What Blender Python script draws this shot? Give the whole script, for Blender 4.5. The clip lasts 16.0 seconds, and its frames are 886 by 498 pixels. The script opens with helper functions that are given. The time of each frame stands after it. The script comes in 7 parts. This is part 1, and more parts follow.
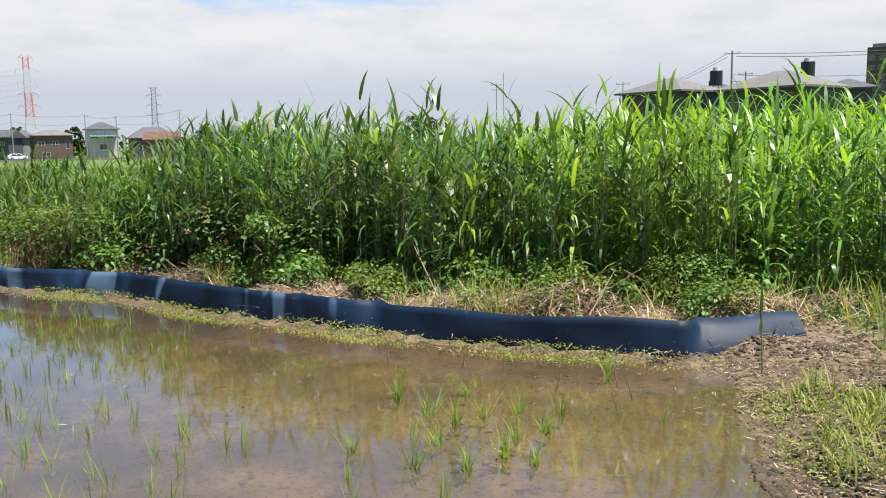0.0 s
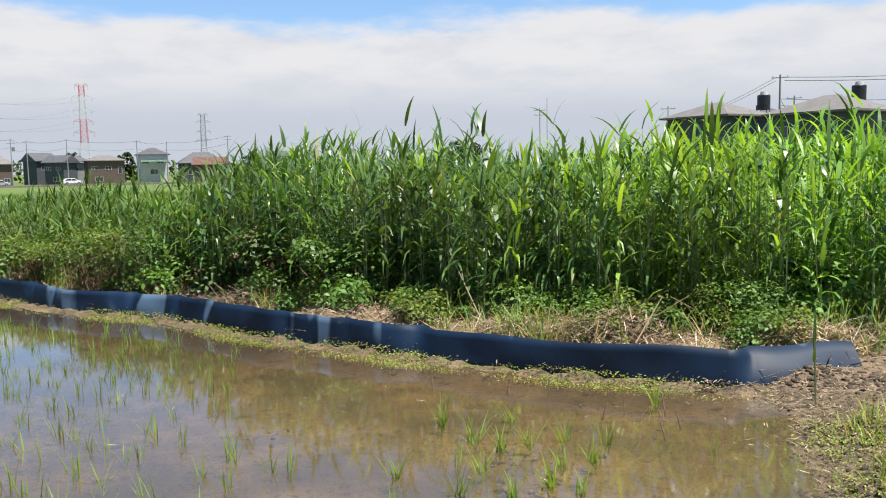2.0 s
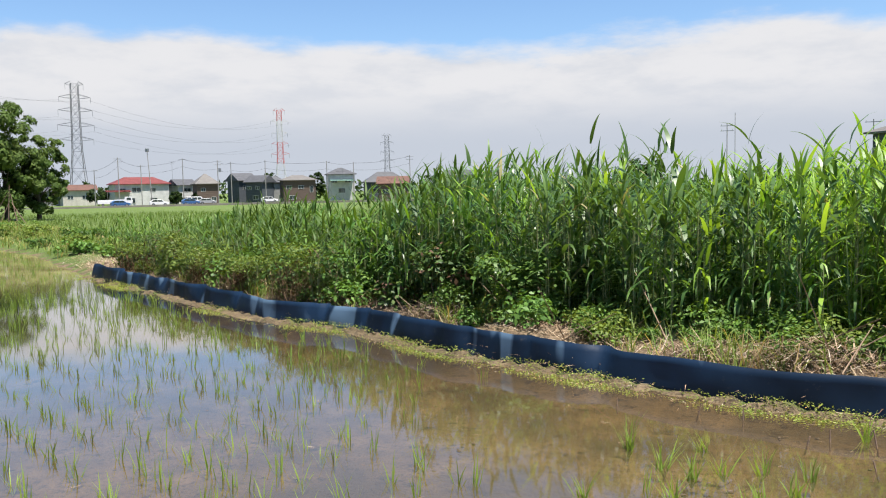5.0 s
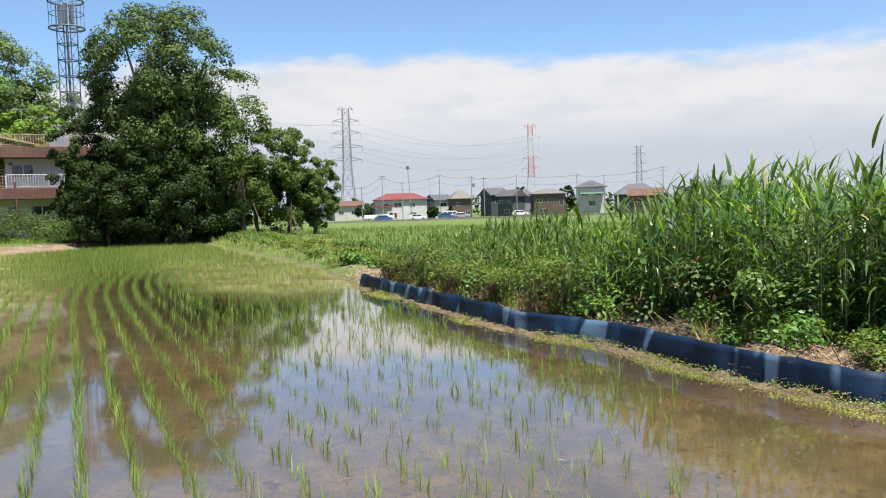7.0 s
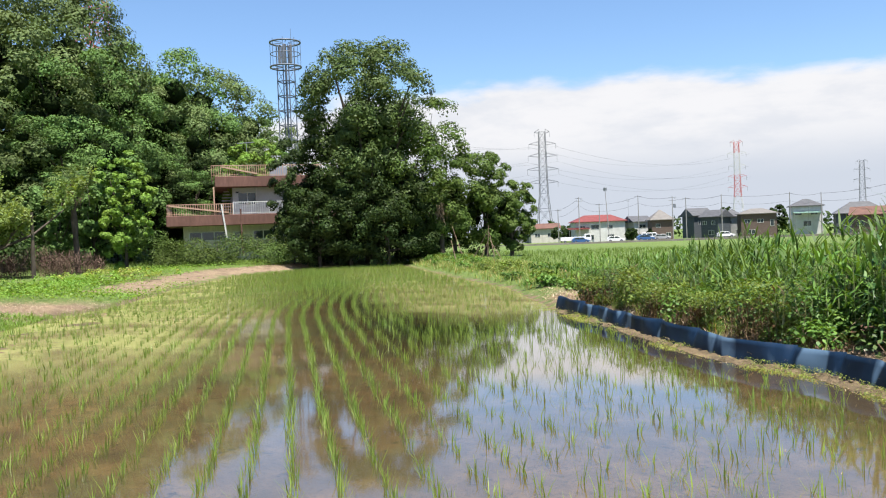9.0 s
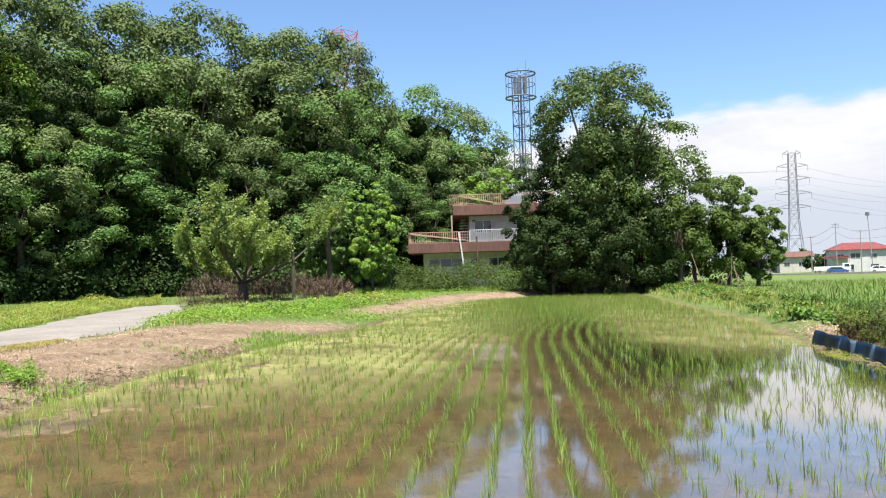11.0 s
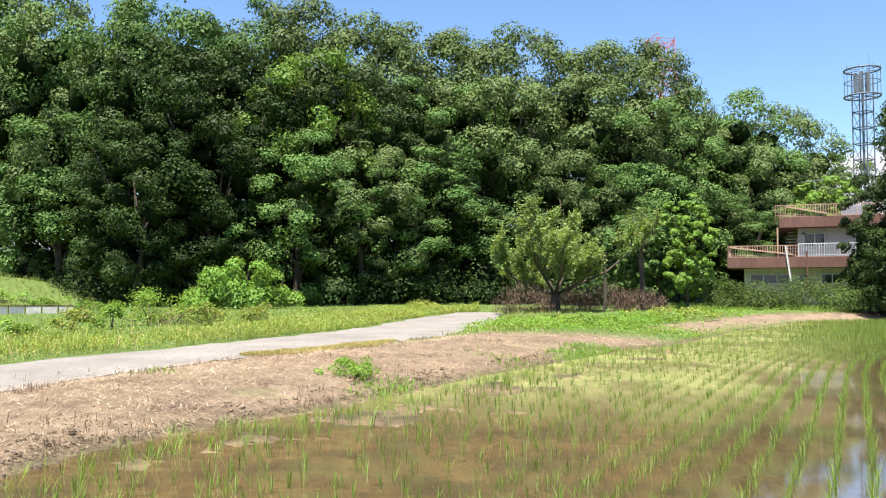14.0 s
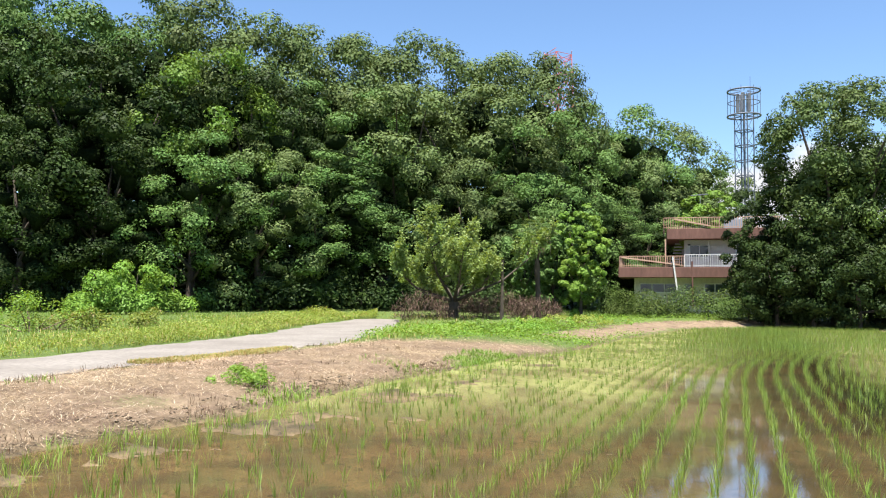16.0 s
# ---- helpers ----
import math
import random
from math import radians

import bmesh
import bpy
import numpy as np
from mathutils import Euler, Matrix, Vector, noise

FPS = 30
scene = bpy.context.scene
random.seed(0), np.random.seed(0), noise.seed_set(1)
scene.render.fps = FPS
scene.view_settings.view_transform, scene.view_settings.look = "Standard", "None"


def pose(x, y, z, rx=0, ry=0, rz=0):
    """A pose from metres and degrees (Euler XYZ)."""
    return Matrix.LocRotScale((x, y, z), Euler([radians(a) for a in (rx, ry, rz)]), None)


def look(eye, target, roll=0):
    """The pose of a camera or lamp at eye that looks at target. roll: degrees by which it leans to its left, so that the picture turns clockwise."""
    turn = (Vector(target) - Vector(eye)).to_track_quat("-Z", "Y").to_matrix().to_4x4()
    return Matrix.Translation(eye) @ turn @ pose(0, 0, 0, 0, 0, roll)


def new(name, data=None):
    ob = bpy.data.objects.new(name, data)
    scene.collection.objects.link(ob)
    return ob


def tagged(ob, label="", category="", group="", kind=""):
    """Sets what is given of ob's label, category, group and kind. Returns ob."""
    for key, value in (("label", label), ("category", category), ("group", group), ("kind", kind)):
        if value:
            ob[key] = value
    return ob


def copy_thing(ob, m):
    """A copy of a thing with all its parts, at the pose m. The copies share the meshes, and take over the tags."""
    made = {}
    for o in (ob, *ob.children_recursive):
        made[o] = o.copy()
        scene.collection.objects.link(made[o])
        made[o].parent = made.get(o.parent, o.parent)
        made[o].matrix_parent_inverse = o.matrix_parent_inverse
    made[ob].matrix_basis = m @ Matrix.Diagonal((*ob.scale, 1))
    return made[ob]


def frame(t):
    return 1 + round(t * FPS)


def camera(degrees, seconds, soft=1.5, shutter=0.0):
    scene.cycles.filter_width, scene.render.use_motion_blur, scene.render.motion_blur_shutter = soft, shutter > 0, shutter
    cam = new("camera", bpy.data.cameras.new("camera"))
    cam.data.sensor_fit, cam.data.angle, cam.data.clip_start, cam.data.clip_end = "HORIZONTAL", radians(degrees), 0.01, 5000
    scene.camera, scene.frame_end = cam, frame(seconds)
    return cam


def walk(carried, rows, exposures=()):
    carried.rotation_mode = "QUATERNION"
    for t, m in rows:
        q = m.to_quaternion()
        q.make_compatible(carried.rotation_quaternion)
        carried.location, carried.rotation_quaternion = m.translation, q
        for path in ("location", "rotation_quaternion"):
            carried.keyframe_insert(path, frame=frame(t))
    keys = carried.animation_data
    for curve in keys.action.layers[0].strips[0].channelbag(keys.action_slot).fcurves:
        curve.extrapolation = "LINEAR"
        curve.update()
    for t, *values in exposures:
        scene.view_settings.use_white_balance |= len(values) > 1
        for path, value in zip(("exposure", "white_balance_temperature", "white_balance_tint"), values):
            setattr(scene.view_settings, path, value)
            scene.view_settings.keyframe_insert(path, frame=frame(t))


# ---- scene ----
cam = camera(57.25, 16.0, soft=1.1)

# seconds, eye x y z, yaw to the left, pitch, roll
ROWS = [
    (0.0, 0.142, 0.034, 1.603, 0.16, -7.58, -1.07),
    (0.5, 0.137, 0.032, 1.608, 1.45, -6.86, -1.13),
    (1.0, 0.134, 0.025, 1.610, 2.40, -6.44, -1.19),
    (1.5, 0.128, 0.023, 1.610, 2.91, -6.10, -1.23),
    (2.0, 0.124, 0.029, 1.610, 3.15, -5.79, -1.08),
    (2.5, 0.122, 0.025, 1.613, 3.84, -5.60, -1.15),
    (3.0, 0.109, 0.028, 1.613, 5.63, -5.43, -1.24),
    (5.5, 0.046, -0.007, 1.606, 18.98, -3.85, -1.00),
    (6.0, 0.039, -0.011, 1.605, 23.17, -3.67, -0.96),
    (6.5, 0.049, -0.020, 1.611, 28.26, -3.35, -1.55),
    (7.0, 0.041, -0.014, 1.607, 33.01, -2.85, -1.89),
    (7.5, 0.028, 0.003, 1.603, 36.22, -2.49, -2.07),
    (8.0, 0.011, 0.015, 1.601, 39.55, -2.01, -2.30),
    (8.5, 0.009, 0.023, 1.598, 43.41, -1.32, -2.43),
    (9.0, 0.003, 0.022, 1.592, 46.73, -0.77, -2.24),
    (11.5, -0.061, -0.011, 1.584, 66.93, 2.17, -1.40),
    (12.0, -0.071, -0.012, 1.595, 70.53, 2.41, -0.97),
    (12.5, -0.086, -0.006, 1.597, 74.11, 2.62, -0.65),
    (13.0, -0.099, -0.014, 1.600, 77.70, 2.81, -0.44),
    (13.5, -0.109, -0.014, 1.599, 81.29, 2.89, -0.15),
    (14.0, -0.121, -0.026, 1.590, 84.68, 2.90, 0.04),
    (14.5, -0.134, -0.030, 1.581, 87.47, 2.86, 0.22),
    (15.0, -0.145, -0.035, 1.580, 89.90, 2.66, 0.58),
    (15.5, -0.151, -0.034, 1.583, 87.73, 3.01, 0.89),
    (16.0, -0.151, -0.027, 1.592, 77.58, 3.40, 0.47),
]


def aim(x, y, z, yaw, pitch, roll):
    yaw, pitch = radians(yaw), radians(pitch)
    way = Vector((-math.sin(yaw) * math.cos(pitch), math.cos(yaw) * math.cos(pitch), math.sin(pitch)))
    return look((x, y, z), Vector((x, y, z)) + way, roll)


walk(cam, [(t, aim(*r)) for t, *r in ROWS], [(0.0, 0.59), (1.0, 0.5), (2.5, 0.53), (5.5, 0.52), (9.0, 0.7), (12.5, 0.9), (14.5, 0.97), (16.0, 0.89)])

# ---- world and sun ----
SUN_AZ, SUN_EL = -112.0, 71.0          # degrees to the left of +y, and up


def sky_world():
    w = bpy.data.worlds.new("sky")
    scene.world = w
    w.use_nodes = True
    nt = w.node_tree
    nt.nodes.clear()
    out = nt.nodes.new("ShaderNodeOutputWorld")
    bg = nt.nodes.new("ShaderNodeBackground")
    bg.inputs["Strength"].default_value = 0.11
    sky = nt.nodes.new("ShaderNodeTexSky")
    sky.sky_type = "NISHITA"
    sky.sun_disc = False
    sky.sun_elevation, sky.sun_rotation = radians(SUN_EL), radians(-SUN_AZ)
    sky.air_density, sky.dust_density, sky.ozone_density = 1.0, 0.25, 2.2
    geo = nt.nodes.new("ShaderNodeTexCoord")
    sep = nt.nodes.new("ShaderNodeSeparateXYZ")
    nt.links.new(geo.outputs["Generated"], sep.inputs[0])

    def math_node(op, a, b=None, clamp=False):
        n = nt.nodes.new("ShaderNodeMath")
        n.operation, n.use_clamp = op, clamp
        for k, v in enumerate((a, b)):
            if v is None:
                continue
            if isinstance(v, (int, float)):
                n.inputs[k].default_value = v
            else:
                nt.links.new(v, n.inputs[k])
        return n.outputs[0]

    def ramp(value, lo, hi, a=0.0, b=1.0):
        n = nt.nodes.new("ShaderNodeMapRange")
        n.interpolation_type = "SMOOTHSTEP"
        nt.links.new(value, n.inputs["Value"])
        for key, v in (("From Min", lo), ("From Max", hi), ("To Min", a), ("To Max", b)):
            n.inputs[key].default_value = v
        return n.outputs[0]

    def cloud_noise(scale, stretch, detail, rough):
        m = nt.nodes.new("ShaderNodeMapping")
        m.inputs["Scale"].default_value = (1, 1, stretch)
        nt.links.new(geo.outputs["Generated"], m.inputs[0])
        n = nt.nodes.new("ShaderNodeTexNoise")
        n.inputs["Scale"].default_value, n.inputs["Detail"].default_value, n.inputs["Roughness"].default_value = scale, detail, rough
        nt.links.new(m.outputs[0], n.inputs["Vector"])
        return n.outputs["Fac"]

    z = sep.outputs["Z"]
    # the cloud bank's upper edge sinks towards -x
    side = ramp(sep.outputs["X"], -0.95, -0.78, 0.0, 1.0)
    big, fine = cloud_noise(3.2, 2.0, 3, 0.5), cloud_noise(9, 3.5, 6, 0.6)
    wob = math_node("ADD", math_node("MULTIPLY", math_node("SUBTRACT", big, 0.5), 0.10), math_node("MULTIPLY", math_node("SUBTRACT", fine, 0.5), 0.05))
    top = math_node("ADD", math_node("MULTIPLY", side, 0.105), 0.075)
    depth = math_node("SUBTRACT", math_node("ADD", top, wob), z)
    bank = ramp(depth, -0.004, 0.022)
    lower = ramp(z, 0.05, 0.125)                 # below the bright rim the bank turns to pale haze
    tint = nt.nodes.new("ShaderNodeMix")
    tint.data_type = "RGBA"
    tint.inputs[6].default_value = (3.65, 3.95, 4.5, 1)
    tint.inputs[7].default_value = (5.2, 5.2, 5.35, 1)
    nt.links.new(math_node("MULTIPLY", lower, ramp(fine, 0.3, 0.6, 0.55, 1.0)), tint.inputs[0])
    mix = nt.nodes.new("ShaderNodeMix")
    mix.data_type = "RGBA"
    nt.links.new(bank, mix.inputs[0])
    clear = nt.nodes.new("ShaderNodeMix")
    clear.data_type, clear.blend_type = "RGBA", "MULTIPLY"
    clear.inputs[0].default_value = 1.0
    clear.inputs[7].default_value = (0.88, 0.985, 1.09, 1)
    nt.links.new(sky.outputs[0], clear.inputs[6])
    nt.links.new(clear.outputs[2], mix.inputs[6])
    nt.links.new(tint.outputs[2], mix.inputs[7])
    nt.links.new(mix.outputs[2], bg.inputs["Color"])
    nt.links.new(bg.outputs[0], out.inputs[0])


sky_world()
sun = new("sun", bpy.data.lights.new("sun", "SUN"))
sun.data.energy, sun.data.angle, sun.data.color = 7.4, radians(0.53), (1.0, 0.955, 0.88)
_a, _e = radians(SUN_AZ), radians(SUN_EL)
sun.matrix_world = look((0, 0, 60), (60 * math.sin(_a) * math.cos(_e), -60 * math.cos(_a) * math.cos(_e), 60 - 60 * math.sin(_e)))

# ---- materials ----


def material(name):
    m = bpy.data.materials.new(name)
    m.use_nodes = True
    nt = m.node_tree
    return m, nt, nt.nodes["Principled BSDF"], nt.nodes["Material Output"]


def mix_color(nt, fac, a, b):
    n = nt.nodes.new("ShaderNodeMix")
    n.data_type = "RGBA"
    for k, v in ((0, fac), (6, a), (7, b)):
        if isinstance(v, (int, float)):
            n.inputs[k].default_value = v
        elif isinstance(v, tuple):
            n.inputs[k].default_value = (*v, 1)
        else:
            nt.links.new(v, n.inputs[k])
    return n.outputs[2]


def noise_tex(nt, scale, detail=4, rough=0.55, stretch=(1, 1, 1)):
    c = nt.nodes.new("ShaderNodeTexCoord")
    m = nt.nodes.new("ShaderNodeMapping")
    m.inputs["Scale"].default_value = stretch
    n = nt.nodes.new("ShaderNodeTexNoise")
    n.inputs["Scale"].default_value, n.inputs["Detail"].default_value, n.inputs["Roughness"].default_value = scale, detail, rough
    nt.links.new(c.outputs["Object"], m.inputs[0])
    nt.links.new(m.outputs[0], n.inputs["Vector"])
    return n.outputs["Fac"]


def ramp_node(nt, value, lo, hi):
    n = nt.nodes.new("ShaderNodeMapRange")
    n.inputs["From Min"].default_value, n.inputs["From Max"].default_value = lo, hi
    nt.links.new(value, n.inputs["Value"])
    return n.outputs[0]


def bump(nt, bsdf, height, strength, distance):
    b = nt.nodes.new("ShaderNodeBump")
    b.inputs["Strength"].default_value, b.inputs["Distance"].default_value = strength, distance
    nt.links.new(height, b.inputs["Height"])
    nt.links.new(b.outputs[0], bsdf.inputs["Normal"])


def surface(name, dark, light, scale=4.0, rough=0.8, metal=0.0, relief=0.3, deep=0.01, fine=40.0, stretch=(1, 1, 1), spec=0.4):
    """A worn solid surface: colour at two scales and a fine relief."""
    m, nt, b, _ = material(name)
    big, small = noise_tex(nt, scale, 4, 0.6, stretch), noise_tex(nt, fine, 3, 0.6, stretch)
    c = mix_color(nt, ramp_node(nt, big, 0.3, 0.7), dark, light)
    c = mix_color(nt, ramp_node(nt, small, 0.35, 0.9), c, tuple(v * 0.72 for v in dark))
    nt.links.new(c, b.inputs["Base Color"])
    b.inputs["Roughness"].default_value, b.inputs["Metallic"].default_value = rough, metal
    b.inputs["Specular IOR Level"].default_value = spec
    bump(nt, b, small, relief, deep)
    return m


def leaf(name, dark, light, rough=0.45, thin=0.3, spec=0.35, dry=None, dry_share=0.0):
    """Leaves: each one has its own shade, some are dry; light shines through."""
    m, nt, b, out = material(name)
    g = nt.nodes.new("ShaderNodeNewGeometry")
    o = nt.nodes.new("ShaderNodeObjectInfo")
    c = mix_color(nt, g.outputs["Random Per Island"], dark, light)
    if dry:
        pick = nt.nodes.new("ShaderNodeMath")
        pick.operation = "FRACT"
        mul = nt.nodes.new("ShaderNodeMath")
        mul.operation = "MULTIPLY"
        mul.inputs[1].default_value = 17.3
        nt.links.new(g.outputs["Random Per Island"], mul.inputs[0])
        nt.links.new(mul.outputs[0], pick.inputs[0])
        less = nt.nodes.new("ShaderNodeMath")
        less.operation = "LESS_THAN"
        less.inputs[1].default_value = dry_share
        nt.links.new(pick.outputs[0], less.inputs[0])
        c = mix_color(nt, less.outputs[0], c, dry)
    hsv = nt.nodes.new("ShaderNodeHueSaturation")
    val = ramp_node(nt, o.outputs["Random"], 0, 1)
    val.node.inputs["To Min"].default_value, val.node.inputs["To Max"].default_value = 0.8, 1.2
    tone = ramp_node(nt, noise_tex(nt, 0.7, 2), 0.3, 0.7)
    tone.node.inputs["To Min"].default_value, tone.node.inputs["To Max"].default_value = 0.82, 1.16
    both = nt.nodes.new("ShaderNodeMath")
    both.operation = "MULTIPLY"
    nt.links.new(val, both.inputs[0])
    nt.links.new(tone, both.inputs[1])
    nt.links.new(both.outputs[0], hsv.inputs["Value"])
    patch = ramp_node(nt, noise_tex(nt, 0.35, 2), 0.3, 0.7)
    patch.node.inputs["To Min"].default_value, patch.node.inputs["To Max"].default_value = 0.485, 0.512
    nt.links.new(patch, hsv.inputs["Hue"])
    nt.links.new(c, hsv.inputs["Color"])
    nt.links.new(hsv.outputs[0], b.inputs["Base Color"])
    b.inputs["Roughness"].default_value, b.inputs["Specular IOR Level"].default_value = rough, spec
    t = nt.nodes.new("ShaderNodeBsdfTranslucent")
    warm = nt.nodes.new("ShaderNodeMix")
    warm.data_type, warm.blend_type = "RGBA", "MULTIPLY"
    warm.inputs[0].default_value = 1
    warm.inputs[7].default_value = (1.35, 1.25, 0.45, 1)
    nt.links.new(hsv.outputs[0], warm.inputs[6])
    nt.links.new(warm.outputs[2], t.inputs[0])
    mx = nt.nodes.new("ShaderNodeMixShader")
    mx.inputs[0].default_value = thin
    nt.links.new(b.outputs[0], mx.inputs[1])
    nt.links.new(t.outputs[0], mx.inputs[2])
    nt.links.new(mx.outputs[0], out.inputs[0])
    return m


M = {}
M["reed"] = leaf("reed_leaf", (0.03, 0.077, 0.019), (0.10, 0.178, 0.04), 0.38, 0.32, 0.4, (0.30, 0.27, 0.13), 0.015)
M["reed_bright"] = leaf("reed_leaf_bright", (0.11, 0.23, 0.028), (0.25, 0.39, 0.055), 0.42, 0.45, 0.4)
M["reed_low"] = leaf("low_reed_leaf", (0.03, 0.07, 0.015), (0.105, 0.165, 0.034), 0.5, 0.3, 0.2)
M["reed_stem"] = leaf("reed_stem", (0.10, 0.15, 0.05), (0.22, 0.22, 0.10), 0.5, 0.05)
M["rice"] = leaf("rice_leaf", (0.115, 0.195, 0.03), (0.225, 0.32, 0.065), 0.45, 0.4, 0.3)
M["field"] = leaf("field_rice_leaf", (0.085, 0.15, 0.025), (0.16, 0.24, 0.045), 0.5, 0.3, 0.2)
M["fruit_leaf"] = leaf("fruit_tree_leaf", (0.16, 0.24, 0.065), (0.31, 0.40, 0.14), 0.5, 0.35, 0.2)
M["verge"] = leaf("verge_weed_leaf", (0.11, 0.17, 0.03), (0.27, 0.315, 0.07), 0.5, 0.3, 0.2, (0.32, 0.24, 0.11), 0.07)
M["grass"] = leaf("grass_blade", (0.085, 0.145, 0.028), (0.22, 0.28, 0.07), 0.55, 0.35, 0.3, (0.40, 0.30, 0.15), 0.16)
M["weed"] = leaf("weed_leaf", (0.05, 0.115, 0.02), (0.14, 0.245, 0.045), 0.5, 0.3, 0.3)
M["weed_yellow"] = leaf("yellowing_weed_leaf", (0.085, 0.14, 0.023), (0.18, 0.235, 0.046), 0.5, 0.3, 0.25)
M["weed_dark"] = leaf("dark_weed_leaf", (0.028, 0.062, 0.014), (0.085, 0.14, 0.03), 0.5, 0.2, 0.25, (0.12, 0.07, 0.04), 0.12)
M["weed_bright"] = leaf("bright_weed_leaf", (0.09, 0.19, 0.025), (0.20, 0.31, 0.055), 0.5, 0.35, 0.25)
M["dry_weed"] = leaf("drying_weed_leaf", (0.16, 0.17, 0.04), (0.30, 0.29, 0.085), 0.5, 0.25, 0.2, (0.42, 0.30, 0.15), 0.35)
M["dead_grass"] = leaf("dead_grass_blade", (0.06, 0.038, 0.022), (0.18, 0.115, 0.065), 0.7, 0.1, 0.1)
M["straw"] = leaf("dry_straw", (0.10, 0.061, 0.036), (0.48, 0.36, 0.24), 0.7, 0.1, 0.2, (0.56, 0.48, 0.37), 0.12)
# evergreen green, darkened further to stand for shade under overhanging crowns
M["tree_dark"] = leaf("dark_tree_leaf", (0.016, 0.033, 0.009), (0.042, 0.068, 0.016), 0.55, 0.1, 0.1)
M["tree_spray"] = leaf("spray_tree_leaf", (0.05, 0.082, 0.022), (0.09, 0.132, 0.036), 0.5, 0.12, 0.15)
M["tree_thicket"] = leaf("thicket_leaf", (0.045, 0.08, 0.016), (0.10, 0.15, 0.032), 0.55, 0.15, 0.12)
M["tree_mid"] = leaf("oak_leaf", (0.067, 0.128, 0.032), (0.11, 0.186, 0.052), 0.55, 0.12, 0.1)
M["tree_light"] = leaf("light_tree_leaf", (0.10, 0.185, 0.026), (0.17, 0.275, 0.05), 0.5, 0.25, 0.15)
M["tree_olive"] = leaf("olive_tree_leaf", (0.078, 0.116, 0.038), (0.12, 0.164, 0.057), 0.55, 0.12, 0.1)
# near-black green for crown cores: shade between the leaf heaps as colour
M["crown_shade"] = surface("crown_shade_core", (0.010, 0.018, 0.006), (0.024, 0.038, 0.011), 1.5, 0.95, 0, 1.0, 0.2, 5, (1, 1, 1), 0.05)
M["bark"] = surface("bark", (0.045, 0.035, 0.027), (0.12, 0.095, 0.07), 3, 0.9, 0, 0.8, 0.03, 18, (1, 1, 0.25))
M["twig"] = surface("dead_twig", (0.13, 0.085, 0.06), (0.26, 0.18, 0.13), 5, 0.9, 0, 0.2, 0.005)
M["dead_brush"] = leaf("dead_brush_twig", (0.055, 0.036, 0.028), (0.17, 0.115, 0.085), 0.8, 0.0, 0.1)
M["concrete"] = surface("concrete_road", (0.17, 0.149, 0.127), (0.262, 0.236, 0.206), 0.7, 0.88, 0, 0.3, 0.012, 9)
M["steel"] = surface("galvanised_steel", (0.20, 0.21, 0.23), (0.32, 0.33, 0.35), 2, 0.45, 0.6, 0.05, 0.002)
M["pylon_steel"] = surface("weathered_pylon_steel", (0.11, 0.115, 0.13), (0.19, 0.195, 0.21), 2, 0.5, 0.5, 0.05, 0.002)
M["red_paint"] = surface("faded_red_paint", (0.46, 0.10, 0.10), (0.56, 0.17, 0.16), 2, 0.5, 0, 0.05, 0.002)
M["white_paint"] = surface("white_paint", (0.46, 0.45, 0.46), (0.62, 0.61, 0.61), 2, 0.5, 0, 0.05, 0.002)
M["pole"] = surface("concrete_pole", (0.20, 0.19, 0.18), (0.32, 0.31, 0.30), 2, 0.85)
M["cable"] = surface("black_cable", (0.03, 0.03, 0.035), (0.05, 0.05, 0.055), 2, 0.6)
M["dark_tank"] = surface("black_tank", (0.012, 0.012, 0.015), (0.03, 0.03, 0.034), 2, 0.5)


def glass(name="window_glass"):
    m, nt, b, _ = material(name)
    c = mix_color(nt, ramp_node(nt, noise_tex(nt, 0.7), 0.35, 0.65), (0.015, 0.022, 0.026), (0.05, 0.065, 0.07))
    nt.links.new(c, b.inputs["Base Color"])
    b.inputs["Roughness"].default_value, b.inputs["Specular IOR Level"].default_value = 0.06, 0.8
    return m


M["glass"] = glass()
# ---- mesh helpers ----
rng = np.random.default_rng(7)


def mesh_np(name, verts, quads, mats, smooth=False, slots=None):
    """A mesh from arrays of corners and of faces that all have the same number of corners."""
    verts, quads = np.asarray(verts, np.float32).reshape(-1, 3), np.asarray(quads, np.int32)
    n, k = quads.shape
    me = bpy.data.meshes.new(name)
    me.vertices.add(len(verts))
    me.vertices.foreach_set("co", verts.ravel())
    me.loops.add(n * k)
    me.loops.foreach_set("vertex_index", quads.ravel())
    me.polygons.add(n)
    me.polygons.foreach_set("loop_start", np.arange(0, n * k, k, dtype=np.int32))
    if slots is not None:
        me.polygons.foreach_set("material_index", np.asarray(slots, np.int32))
    if smooth:
        me.polygons.foreach_set("use_smooth", np.ones(n, bool))
    for m in mats if isinstance(mats, (list, tuple)) else [mats]:
        me.materials.append(m)
    me.update(calc_edges=True)
    return me


def child(ob, parent):
    ob.parent = parent
    return ob


def part(name, bm, mat, parent, label=""):
    me = bpy.data.meshes.new(name)
    bm.normal_update()
    bm.to_mesh(me)
    bm.free()
    me.materials.append(mat)
    ob = new(name, me)
    if parent:
        ob.parent = parent
    return tagged(ob, label) if label else ob


def empty(name, label, category, m=None, group="", kind=""):
    ob = new(name)
    if m is not None:
        ob.matrix_world = m
    return tagged(ob, label, category, group, kind)


